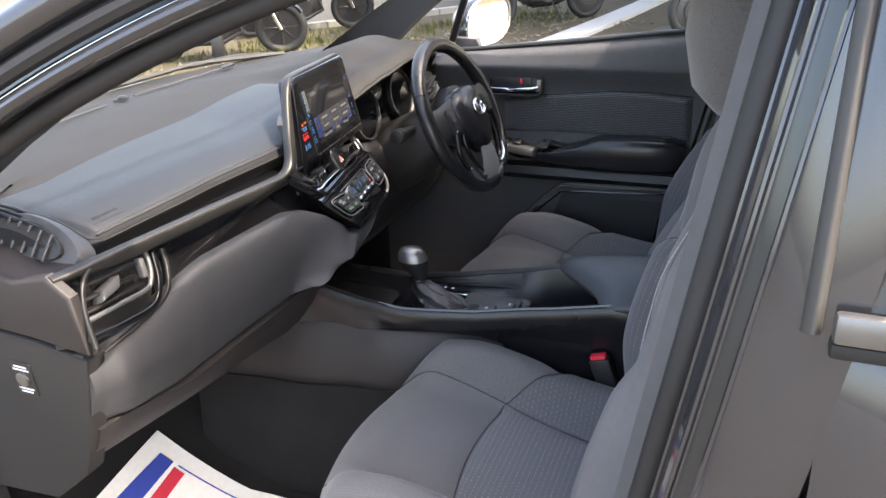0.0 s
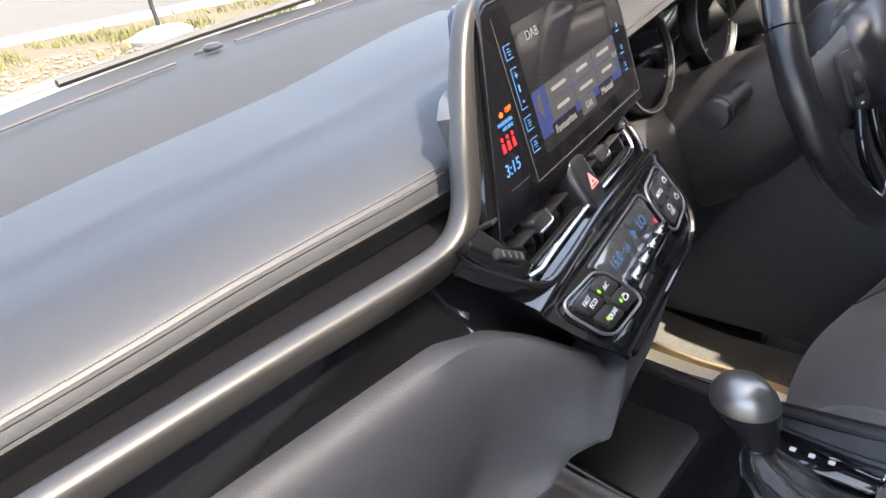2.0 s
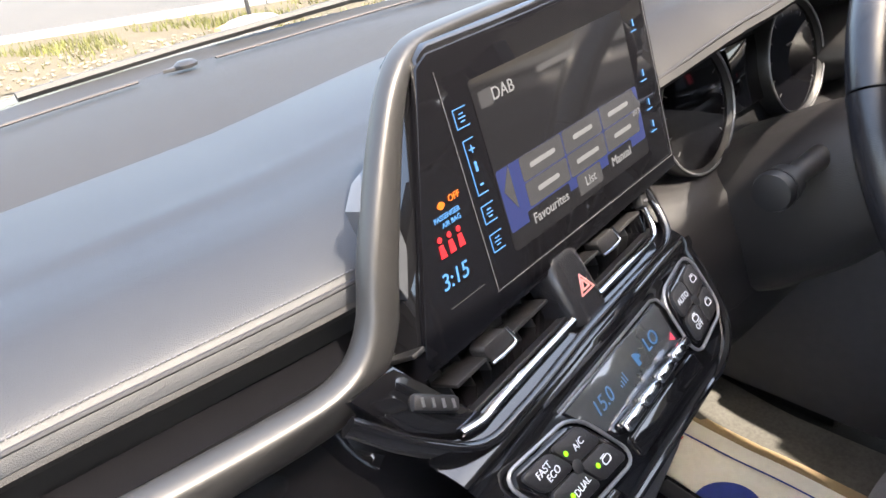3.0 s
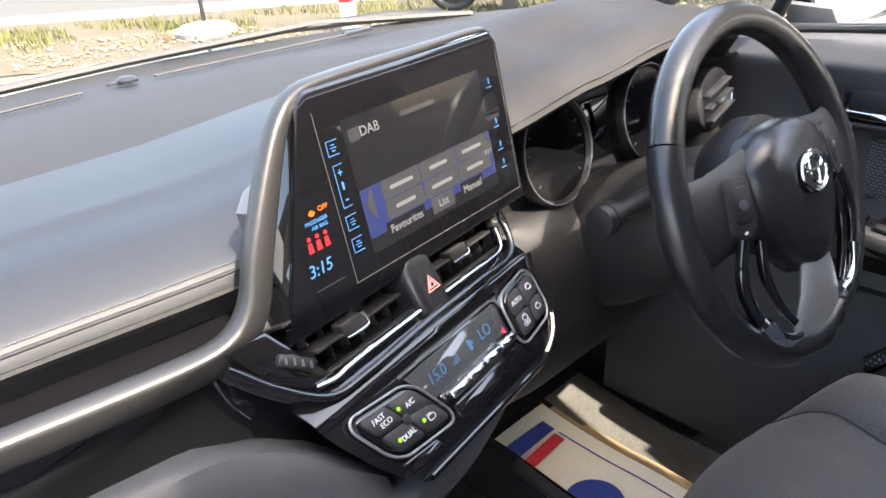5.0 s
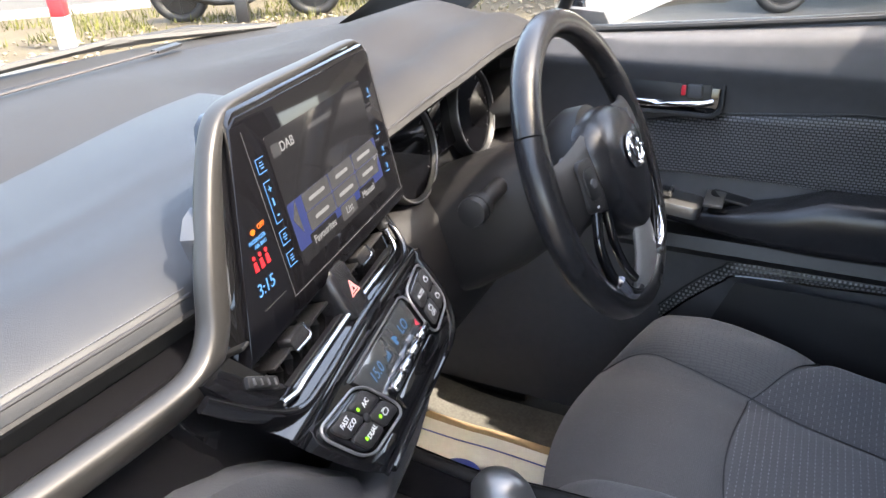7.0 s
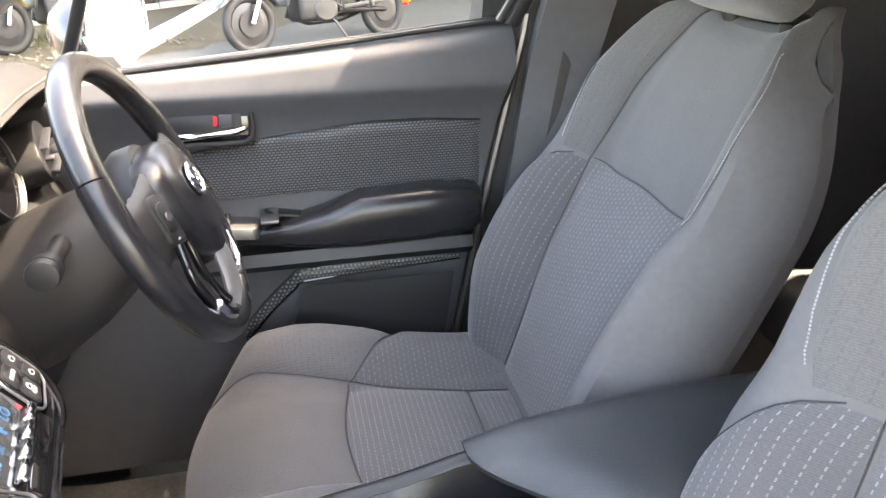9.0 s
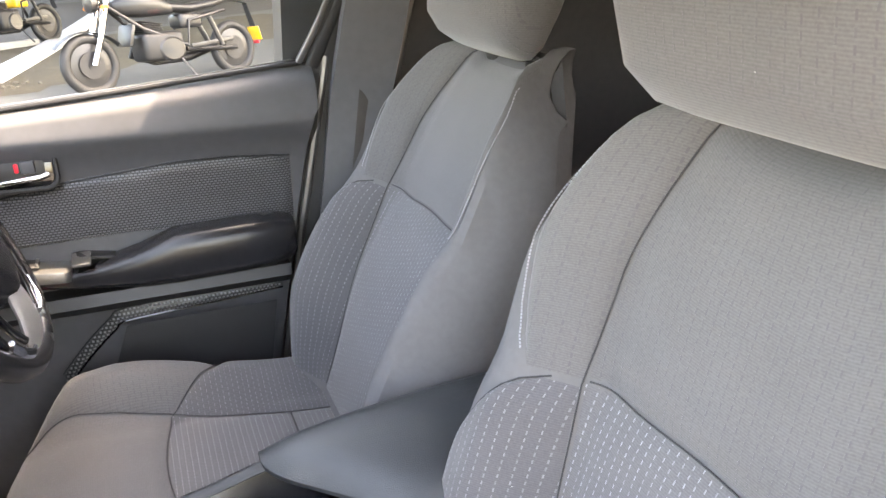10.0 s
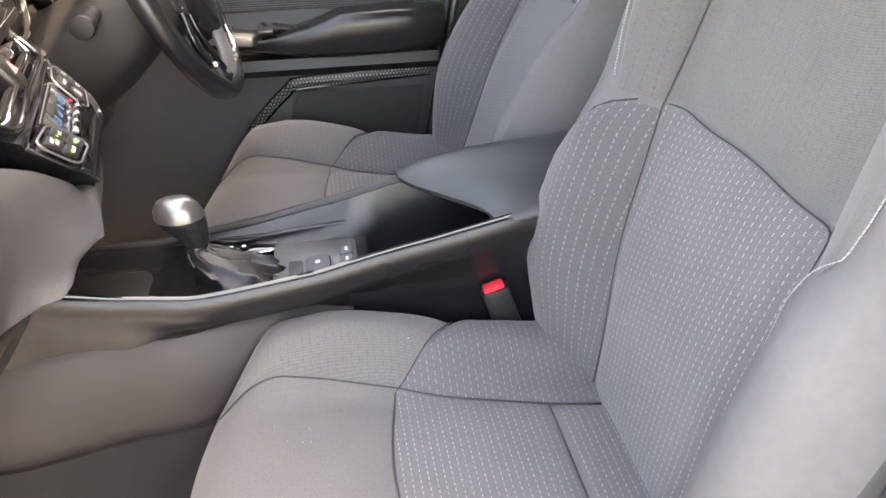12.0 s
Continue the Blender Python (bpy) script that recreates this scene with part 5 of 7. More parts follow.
def front_seat(cx, dy, recline, lift, label, inboard, wide=0.0):
    s = thing("front_seat", label, "seat", "front seats")
    WC = 0.243

    def cush(u, v, h=0.0):
        """v from 0 at the rear to 1 at the front edge."""
        y = 0.035 + 0.535 * v + dy
        au = abs(u)
        b = float(np.interp(v, [0, 0.15, 0.38, 0.50, 0.60, 0.68, 0.80, 0.90, 1.0], [0.034, 0.036, 0.050, 0.066, 0.075, 0.076, 0.064, 0.048, 0.030])) * smooth01(au, 0.46, 0.80)
        drop = 0.035 * smooth01(au, 0.88, 1.0)
        z = 0.634 + 0.030 * v + b - drop + 0.004 * math.cos(u * 1.5)
        f = smooth01(v, 0.74, 1.06)
        z -= (0.045 + 0.055 * smooth01(au, 0.45, 1.0)) * f * f
        y -= 0.055 * f * au * au
        x = cx + WC * u * (1 - 0.10 * f * f)
        return np.array((x, y, z + h))

    rows = []
    for v in np.linspace(0, 1, 26):
        top = [cush(u, v, -0.008) for u in np.linspace(-1, 1, 33)]
        y = top[0][1]
        f = 0.03 * smooth01(v, 0.85, 1)
        side = [np.array((cx + 0.244, y, 0.60)), np.array((cx + 0.235, y - f, 0.50)), np.array((cx - 0.235, y - f, 0.50)), np.array((cx - 0.244, y, 0.60))]
        rows.append(top + side)
    part("cushion_base", loft(rows), SIDE_CLOTH, s)
    wide_at = lambda v: float(np.interp(v, [0, 0.16, 0.35, 0.52, 0.80, 1.0], [0.33, 0.37, 0.46, 0.54, 0.62, 0.64]))
    rim_v = lambda t: 0.525 + 0.030 * math.sin(math.pi * t)
    part("cushion_front", puffed(cush, lambda v: -wide_at(v), wide_at, lambda t: rim_v(t) + 0.008, 1.0, puff=0.001, edge=0.13, size=(0.243, 0.535)), CLOTH_PLAIN, s, "plain dark grey cloth panel")
    part("cushion_insert", puffed(cush, lambda v: -wide_at(v), wide_at, 0.170, rim_v, 26, 24, puff=0.001, edge=0.13, size=(0.243, 0.535), turned=True), INSERT, s, "cloth insert woven with pale dashes")
    part("cushion_insert_rear", puffed(cush, lambda v: -wide_at(v), wide_at, 0.0, 0.162, nv=12, puff=0.001, edge=0.13, size=(0.243, 0.535), turned=True), INSERT, s)
    part("cushion_seam", tube([cush(wide_at(0.53) * (2 * t - 1), rim_v(t) + 0.004, -0.0050) for t in np.linspace(0.01, 0.99, 30)], 0.0009, 6), SEAM, s)
    part("cushion_seam", tube([cush(wide_at(0.166) * (2 * t - 1), 0.166, -0.0050) for t in np.linspace(0.01, 0.99, 20)], 0.0009, 6), SEAM, s)
    for sg in (-1, 1):
        split = lambda t: 0.525 - 0.20 * (t if sg > 0 else 1 - t) ** 0.9
        lim = ((lambda v: wide_at(v) + 0.012), 0.985) if sg > 0 else (-0.985, (lambda v: -wide_at(v) - 0.012))
        part("cushion_bolster", puffed(cush, *lim, 0.0, split, 22, 22, puff=0.001, sink=-0.0066, edge=0.13, size=(0.243, 0.535), turned=True), BOLSTER, s)
        part("cushion_bolster_front", puffed(cush, *lim, lambda t: split(t) + 0.010, 1.0, 22, 22, puff=0.001, sink=-0.0066, edge=0.13, size=(0.243, 0.535), turned=True), CLOTH, s)
        part("cushion_seam", tube([cush((wide_at(v) + 0.006) * sg, v, -0.0050) for v in np.linspace(0.02, 0.99, 50)], 0.0009, 6), SEAM, s)
        part("cushion_seam", tube([cush(sg * (wide_at(0.5) + (0.98 - wide_at(0.5)) * t), 0.530 - 0.20 * t ** 0.9, -0.0050) for t in np.linspace(0.01, 0.95, 24)], 0.0009, 6), SEAM, s)
        part("bolster_piping", tube([cush(0.985 * sg, v, 0.001) for v in np.linspace(0.02, 0.99, 40)], 0.0013, 6), STITCH, s)
    part("cushion_shell", loft([[(cx - 0.235, 0.06 + dy, z), (cx + 0.235, 0.06 + dy, z), (cx + 0.235, 0.50 + dy, z), (cx - 0.235, 0.50 + dy, z)] for z in (0.40, 0.55)]), BLACK, s)
    for sg in (-1, 1):
        part("seat_rail", box((0.03, 0.52, 0.06), pose(cx + 0.18 * sg, 0.27 + dy, 0.37), 0.006), BLACK, s)
        side = [(-0.05, 0.42), (0.46, 0.46), (0.50, 0.56), (0.40, 0.585), (0.05, 0.60), (-0.06, 0.56)]
        part("side_trim", plate([(y_ + dy, z_) for y_, z_ in side], 0.02, frame_of((cx + 0.248 * sg, 0, 0), (0, sg, 0), (0, 0, 1)) @ (Matrix.Identity(4) if sg > 0 else Matrix.Diagonal((-1, 1, 1, 1))), 0.005), HARD, s, "dark plastic side trim")

    # backrest
    ca, sa = math.cos(radians(recline)), math.sin(radians(recline))
    py, pz = 0.085 + dy, 0.62 + lift

    def half(v):
        return (0.239 + 0.094 * v - 0.150 * v * v + 0.050 * v ** 3) * (1 - 0.27 * max(0, (v - 0.70) / 0.30) ** 2.6)

    def back(u, v, h=0.0):
        au = abs(u)
        top = 0.672 + 0.028 * math.exp(-((au - 0.60) / 0.22) ** 2) - 0.060 * smooth01(au, 0.72, 1.0)
        hh = 0.005 + (top - 0.005) * v
        base = -0.022 + 0.016 * math.exp(-((v - 0.32) / 0.2) ** 2) - 0.012 * smooth01(v, 0.75, 1.0)
        k = smooth01(v, 0.50, 0.64)
        bol = ((1 - k) * 0.074 * smooth01(au, 0.50, 0.79) + k * 0.062 * smooth01(au, 0.46, 0.86)) * (1 - 0.28 * smooth01(v, 0.78, 1.0)) * (0.60 + 0.40 * smooth01(v, 0.0, 0.25))
        bol -= 0.055 * smooth01(au, 0.86, 1.0)
        d = base + bol + h - (0.022 + 0.008 * smooth01(au, 0.4, 0.7)) * smooth01(v, 0.94, 1.0)
        return np.array((cx + half(v) * u * (1 + wide * smooth01(au, 0.55, 1.0)), py + d * ca - hh * sa, pz + hh * ca + d * sa))

    def at(x, d, hh):
        return np.array((cx + x, py + d * ca - hh * sa, pz + hh * ca + d * sa))

    rows = []
    for v in np.linspace(0, 1, 34):
        fr = [back(u, v, -0.007) for u in np.linspace(-1, 1, 37)]
        w = half(v) * (1 + wide)
        hh = 0.005 + 0.660 * v
        k = 1 - 0.15 * smooth01(v, 0.70, 1.0)
        d1 = -0.084 + 0.016 * math.exp(-((v - 0.32) / 0.2) ** 2) - 0.012 * smooth01(v, 0.75, 1.0) + 0.062 * (1 - 0.28 * smooth01(v, 0.78, 1.0)) * (0.55 + 0.45 * smooth01(v, 0.0, 0.25)) - 0.008 * smooth01(v, 0.94, 1.0)
        da, db = min(-0.072 * k, d1 - 0.012), min(-0.112 * k, d1 - 0.030)
        h1 = 0.005 + 0.606 * v
        rear = [at(w * 1.0, da, h1), at(w * 0.92, db, h1 + 0.006 * v), at(w * 0.76, -0.120 * k, hh - 0.008 * v), at(w * 0.5, -0.126 * k, hh), at(0, -0.130 * k, hh), at(-w * 0.5, -0.126 * k, hh), at(-w * 0.76, -0.120 * k, hh - 0.008 * v), at(-w * 0.92, db, h1 + 0.006 * v), at(-w * 1.0, da, h1)]
        back_x = w * np.cos(np.linspace(0, math.pi, 37)) + cx
        rx_, ry_, rz_ = ([p[k] for p in reversed(rear)] for k in range(3))
        rows.append(fr + [np.array((x, float(np.interp(x, rx_, ry_)), float(np.interp(x, rx_, rz_)))) for x in back_x])
    last = [np.array(p) for p in rows[-1]]
    order = sorted(range(37), key=lambda i: last[i][0])
    xs_, ys_, zs_ = ([last[i][k] for i in order] for k in range(3))
    for q, rise in ((0.25, 0.006), (0.5, 0.010), (0.8, 0.0125), (0.99, 0.013)):
        row = []
        for p in last:
            inset = max(0.0, 1 - (abs(p[0] - cx) / w) ** 3)
            crest = np.array((p[0], float(np.interp(p[0], xs_, ys_)) - 0.050 * ca * inset, float(np.interp(p[0], xs_, zs_)) - 0.012))
            row.append(p * (1 - q) + crest * q + np.array((0, 0, rise * inset)))
        rows.append(row)
    part("backrest_body", loft(rows), SIDE_CLOTH, s, "smooth dark grey backrest cover")
    arch = lambda t: 0.570 + 0.030 * math.sin(math.pi * t)
    inner = lambda v: float(np.interp(v, [0, 0.3, 0.57, 0.75, 0.98], [0.47, 0.53, 0.585, 0.565, 0.50]))
    back_size = (0.245, 0.672)
    part("back_insert", puffed(back, lambda v: -inner(v), inner, 0.02, arch, 26, 30, 0.001, edge=0.13, size=back_size), INSERT, s, "cloth insert woven with pale dashes")
    part("back_centre", puffed(back, lambda v: -inner(v), inner, lambda t: arch(t) + 0.010, 0.985, 26, 26, 0.001, edge=0.13, size=back_size), CLOTH, s, "plain dark grey centre panel")

    def low_rim(v):
        k = min(max((0.572 - v) / 0.27, 0), 1)
        return inner(v) + 0.018 + (0.955 - inner(v) - 0.018) * math.sqrt(1 - (1 - k) ** 2)

    def high_rim(v):
        return float(np.interp(v, [0.57, 0.62, 0.68, 0.80, 0.90, 0.99], [0.725, 0.775, 0.800, 0.830, 0.840, 0.815]))

    for sg in (-1, 1):
        low = ((lambda v: inner(v) + 0.012), low_rim) if sg > 0 else ((lambda v: -low_rim(v)), (lambda v: -inner(v) - 0.012))
        high = ((lambda v: inner(v) + 0.012), high_rim) if sg > 0 else ((lambda v: -high_rim(v)), (lambda v: -inner(v) - 0.012))
        if sg > 0:
            part("lower_bolster", puffed(back, *low, 0.02, 0.562, 22, 30, 0.001, edge=0.14, size=(0.31, 0.672)), BOLSTER, s, "patterned cloth side bolster")
            part("bolster_seam", tube([back(low_rim(v) * sg, v, -0.0062) for v in np.linspace(0.03, 0.568, 40)], 0.0010, 6), SEAM, s)
        part("upper_bolster", puffed(back, *high, 0.574, 0.985, 22, 26, 0.001, edge=0.20, size=back_size), CLOTH, s)
        part("back_seam", tube([back((inner(v) + 0.006) * sg, v, -0.0050) for v in np.linspace(0.03, 0.97, 50)], 0.0009, 6), SEAM, s)
        if cx < 0 and sg != inboard:
            cord = lambda v: (inner(v) + 0.03) * (1 - smooth01(v, 0.40, 0.64)) + (high_rim(v) + 0.010) * smooth01(v, 0.40, 0.64)
            tagged(part("white_stitching", dashes(back, lambda v: cord(v) * sg, 0.06, 0.97, 1 / 110, 0.0006, -0.0030, 0.8), THREAD, s, "white thread", smooth=False), kind="stuff")
        else:
            tagged(part("white_stitching", dashes(back, lambda v: (high_rim(v) + 0.010) * sg, 0.60, 0.955, 1 / 58, 0.0008, -0.0040, 0.7), THREAD, s, "white thread", smooth=False), kind="stuff")
    part("back_seam", tube([back(inner(0.57) * (2 * t - 1), arch(t) + 0.005, -0.0050) for t in np.linspace(0.01, 0.99, 34)], 0.0009, 6), SEAM, s)
    # headrest with its two posts
    rows = []
    for hh, w, d0, d1 in ((0.664, 0.100, -0.025, 0.020), (0.669, 0.118, -0.035, 0.050), (0.690, 0.140, -0.038, 0.076), (0.74, 0.154, -0.036, 0.096), (0.80, 0.158, -0.030, 0.102), (0.845, 0.150, -0.024, 0.092), (0.87, 0.124, -0.010, 0.068), (0.877, 0.09, 0.0, 0.045)):
        rows.append([at(w * np.sign(math.cos(a)) * abs(math.cos(a)) ** 0.6, (d0 + d1) / 2 - 0.006 + (d1 - d0) / 2 * np.sign(math.sin(a)) * abs(math.sin(a)) ** 0.7, hh + 0.003) for a in np.linspace(0, 2 * math.pi, 36, endpoint=False)])
    bm = loft(rows)
    layer = bm.loops.layers.uv.new("cloth")
    for f in bm.faces:
        for lp in f.loops:
            lp[layer].uv = (lp.vert.co.x, lp.vert.co.z)
    part("headrest", bm, CLOTH, s, "padded dark grey cloth headrest")
    for sg in (-1, 1):
        part("headrest_post", tube([at(0.064 * sg, -0.076, 0.64), at(0.064 * sg, -0.042, 0.695), at(0.064 * sg, -0.010, 0.75)], 0.0050, 12), CHROME, s)
        part("post_collar", tube([at(0.064 * sg, -0.064, 0.664), at(0.064 * sg, -0.057, 0.6765), at(0.064 * sg, -0.056, 0.6790), at(0.064 * sg, -0.055, 0.680)], [0.014, 0.014, 0.012, 0.007], 20), BLACK, s)
        part("headrest_seam", tube([at(0.085 * sg + 0.03 * sg * k / 11, 0.045 + 0.030 * math.sin(math.pi * k / 11 * 0.5), 0.695 + 0.016 * k) for k in range(12)], 0.0015, 6), STITCH, s)
    # belt buckle on the inboard side
    bk = part("buckle", box((0.024, 0.040, 0.095), pose(cx + 0.238 * inboard, 0.150 + dy, 0.680, -18, 0, 0), 0.006), BLACK, s, "black belt buckle with a red button")
    part("release_button", box((0.0165, 0.030, 0.014), pose(cx + 0.238 * inboard, 0.1655 + dy, 0.7245, -18, 0, 0), 0.003), RED, bk)
    return s


front_seat(-0.328, 0.0, 11.0, 0.0, "dark grey cloth passenger seat with patterned inserts", 1, 0.12)
front_seat(0.348, 0.055, 25.0, 0.03, "dark grey cloth driver seat set slightly reclined", -1)
rs = thing("rear_bench", "dark grey cloth rear bench seat behind the front seats", "seat")
part("bench_cushion", box((1.24, 0.50, 0.16), pose(0, -0.72, 0.62, 5, 0, 0), 0.05, 4), SIDE_CLOTH, rs)
part("bench_back", box((1.20, 0.16, 0.62), pose(0, -1.02, 0.93, -20, 0, 0), 0.05, 4), CLOTH, rs)


# ---- driver's door ----
dd = thing("driver_door", "closed driver door with dark grained trim and cloth-look insert", "car door")
# pale cells paint the glints of the embossed diamonds into the colour
DIAMOND = weave("diamond_trim", (0.010, 0.010, 0.011), (0.120, 0.120, 0.130), 0.0070, 0.0046, 0.0015, "yz", 0.38, 0.8)


def belt(y):
    return interp(y, [-0.05, 0.03, 0.36, 0.69, 0.98], [1.207, 1.200, 1.168, 1.139, 1.118])


def rear_edge(z):
    return interp(z, [0.40, 0.61, 0.90, 1.20], [0.185, 0.150, 0.092, 0.026])


def door_x(y, z):
    """The inner face of the door."""
    b = belt(y)
    pts = [(0.40, 0.665), (0.60, 0.680), (0.74, 0.688), (0.80, 0.686), (0.86, 0.680), (0.92, 0.692), (1.03, 0.690), (1.06, 0.682), (1.098, 0.662), (1.106, 0.662), ((b + 1.106) / 2 + 0.012, 0.676), (b - 0.004, 0.702), (b, 0.712)]
    return interp(z, [p[0] for p in pts], [p[1] for p in pts])


rows = []
for k in range(40):
    t = k / 39
    prof = []
    y_mid = None
    for z in list(np.linspace(0.40, 1.05, 22)) + [1.07, 1.085, 1.096, 1.101, 1.106] + [None] * 6:
        prof.append(z)
    rows.append([])
    for i, z in enumerate(prof):
        yb = rear_edge(z if z else 1.15)
        y = yb + (1.0 - yb) * t
        if z is None:
            z = 1.106 + (belt(y) - 1.106) * (i - 26) / 6
        rows[-1].append((door_x(y, z), y, z))
    y = rows[-1][-1][1]
    rows[-1] += [(0.74, y, belt(y) - 0.004), (0.80, y, 0.9), (0.80, rows[-1][0][1], 0.40)]
part("door_panel", loft(rows), HARD, dd)


def on_door(y, z, h=0.003):
    return np.array((door_x(y, z) - h, y, z))


def insert_face(u, v):
    y = 0.095 + 0.505 * u
    top = interp(y, [0.08, 0.20, 0.30, 0.50, 0.62], [1.030, 1.040, 1.041, 1.022, 1.000])
    bot = interp(y, [0.08, 0.38, 0.56, 0.62], [0.899, 0.922, 0.920, 0.918])
    e = min(u, 1 - u, v * 0.3, (1 - v) * 0.3) / 0.02
    return on_door(y, bot + (top - bot) * v, 0.001 + 0.006 * min(1, max(e, 0)))


part("insert", sheet(insert_face, 40, 16), DIAMOND, dd, "black insert embossed with small diamonds")
part("insert_seam", tube([on_door(0.095 + 0.505 * u, interp(0.095 + 0.505 * u, [0.08, 0.20, 0.30, 0.50, 0.62], [1.030, 1.040, 1.041, 1.022, 1.000]) + 0.003, 0.002) for u in np.linspace(0, 1, 24)], 0.0018, 6), BLACK, dd)
part("belt_strip", tube([(0.706, y, belt(y) + 0.003) for y in np.linspace(0.03, 0.97, 30)], 0.005, 8), RUBBER, dd)
part("window_seal", tube([(0.712, y, belt(y) + 0.008) for y in np.linspace(0.03, 0.97, 30)], 0.0022, 6), SILVER, dd)
# armrest
rows = []
for y, xi, zt, zb in ((0.105, 0.630, 0.922, 0.850), (0.13, 0.618, 0.930, 0.838), (0.20, 0.614, 0.932, 0.833), (0.32, 0.616, 0.928, 0.830), (0.38, 0.620, 0.905, 0.832), (0.44, 0.628, 0.888, 0.838), (0.50, 0.636, 0.878, 0.846), (0.56, 0.652, 0.872, 0.850), (0.60, 0.675, 0.868, 0.856)):
    c = Vector(((xi + 0.70) / 2, y, (zt + zb) / 2))
    rows.append([(c.x + (0.70 - xi) / 2 * np.sign(math.cos(a)) * abs(math.cos(a)) ** 0.6, y, c.z + (zt - zb) / 2 * np.sign(math.sin(a)) * abs(math.sin(a)) ** 0.65) for a in np.linspace(0, 2 * math.pi, 24, endpoint=False)])
part("armrest", loft(rows), LEATHER, dd, "padded black armrest with pull grip")
part("armrest_ledge", loft([[(0.636, y, 0.835), (0.628, y, 0.815), (0.65, y, 0.795), (0.70, y, 0.80), (0.70, y, 0.835)] for y in np.linspace(0.12, 0.62, 10)]), BLACK, dd)
swp = part("window_switch_panel", plate(rounded(0.135, 0.060, 0.014), 0.02, pose(0.658, 0.560, 0.893, 0, -6, 90), 0.003), SILVER, dd, "satin silver window switch panel")
for k in range(2):
    for j in range(2):
        part("window_switch", box((0.016, 0.022, 0.006), pose(0.648 + 0.020 * j, 0.548 - 0.036 * k + 0.04, 0.898, 8, -6, 0), 0.003), BLACK, swp)
        part("switch_tip", box((0.012, 0.004, 0.002), pose(0.648 + 0.020 * j, 0.541 - 0.036 * k + 0.04, 0.9015, 8, -6, 0), 0.0008), SILVER, swp)
part("switch_end", box((0.05, 0.03, 0.006), pose(0.654, 0.476, 0.897, 0, -6, 0), 0.002), SILVER, dd)
part("grip_well", plate(rounded(0.13, 0.03, 0.012), 0.004, pose(0.672, 0.420, 0.892, 0, -10, 90), 0.001), BLACK, dd)
# release handle in its bowl
hb = part("handle_bowl", plate([(p[0], p[1]) for p in rounded(0.150, 0.062, 0.018)], 0.01, frame_of(on_door(0.565, 1.058, 0.006), (0, -1, 0), (0.12, 0, 1)), 0.003), PIANO, dd, "black bowl with a silver release handle")
part("bowl_rim", tube([frame_of(on_door(0.565, 1.058, 0.007), (0, -1, 0), (0.12, 0, 1)) @ Vector((*q, 0)) for q in rounded(0.156, 0.066, 0.019)], 0.0042, 8, True), DARK, hb)
part("bowl_inside", plate(rounded(0.128, 0.044, 0.013), 0.004, frame_of(on_door(0.568, 1.060, 0.0085), (0, -1, 0), (0.12, 0, 1)), 0.001), BLACK, hb)
part("release_handle", swept([tuple(on_door(y, z, h)) for y, z, h in ((0.640, 1.040, 0.012), (0.58, 1.040, 0.016), (0.52, 1.044, 0.014), (0.500, 1.048, 0.010))], 0.012, 0.009, 0.0, 20), CHROME, hb)
part("lock_tab", box((0.006, 0.007, 0.016), pose(*on_door(0.545, 1.064, 0.011)), 0.002), RED, hb)
part("lock_knob", box((0.008, 0.022, 0.022), pose(*on_door(0.528, 1.064, 0.010)), 0.003), HARD, hb)
# textured pocket strip and pocket
# brighter cells stand in for light caught on the ribs
RIBBED = weave("ribbed_trim", (0.014, 0.014, 0.015), (0.26, 0.26, 0.27), 0.0075, 0.0075, 0.0026, "yz", 0.35, 0.8)
strip = cr([(0.135, 0.781), (0.28, 0.773), (0.425, 0.765), (0.448, 0.752), (0.50, 0.705), (0.545, 0.655)], 60)
part("pocket_strip", loft([[(door_x(y, z) - 0.006, y, z + 0.012), (door_x(y, z) - 0.0095, y - 0.001, z), (door_x(y, z) - 0.004, y - 0.002, z - 0.012), (door_x(y, z) + 0.004, y, z)] for y, z in strip]), RIBBED, dd, "ribbed strip above the door pocket")
part("strip_edge", tube([(door_x(y, z - 0.012) - 0.004, y - 0.003, z - 0.013) for y, z in strip], 0.0022, 6), PIANO, dd)
part("strip_edge", tube([(door_x(y, z + 0.012) - 0.004, y + 0.003, z + 0.013) for y, z in strip], 0.0016, 6), BLACK, dd)
part("pocket_panel", sheet(lambda u, v: np.array((0.655 - 0.008 * math.sin(math.pi * v), interp(v, [0, 1], [0.20, 0.15]) + u * interp(v, [0, 1], [0.34, 0.275]), 0.46 + 0.295 * v)), 12, 12), DARK, dd)
part("edge_seal", tube([(0.700, rear_edge(z) - 0.016, z) for z in np.linspace(0.55, 1.21, 24)], 0.008, 8), SILVER, dd, "pale grey edge seal")
# frame round the side glass
part("window_frame", swept([(0.715, 0.035, 1.195), (0.690, -0.005, 1.28), (0.655, -0.045, 1.38), (0.615, -0.085, 1.47)], 0.035, 0.03, 0.0, 20), RUBBER, dd)
part("frame_edge", swept([(0.705, 0.060, 1.200), (0.680, 0.020, 1.28), (0.647, -0.020, 1.38), (0.610, -0.060, 1.47)], 0.010, 0.012, 0.0, 20), SILVER, dd)
bm = loft([[(0.715, 0.02, 1.19), (0.60, -0.05, 1.47)], [(0.715, 0.76, 1.125), (0.60, 0.36, 1.46)]], False, False)
g = part("side_glass", bm, PANE, dd, "clear raised side window", smooth=False)
g.visible_shadow = False
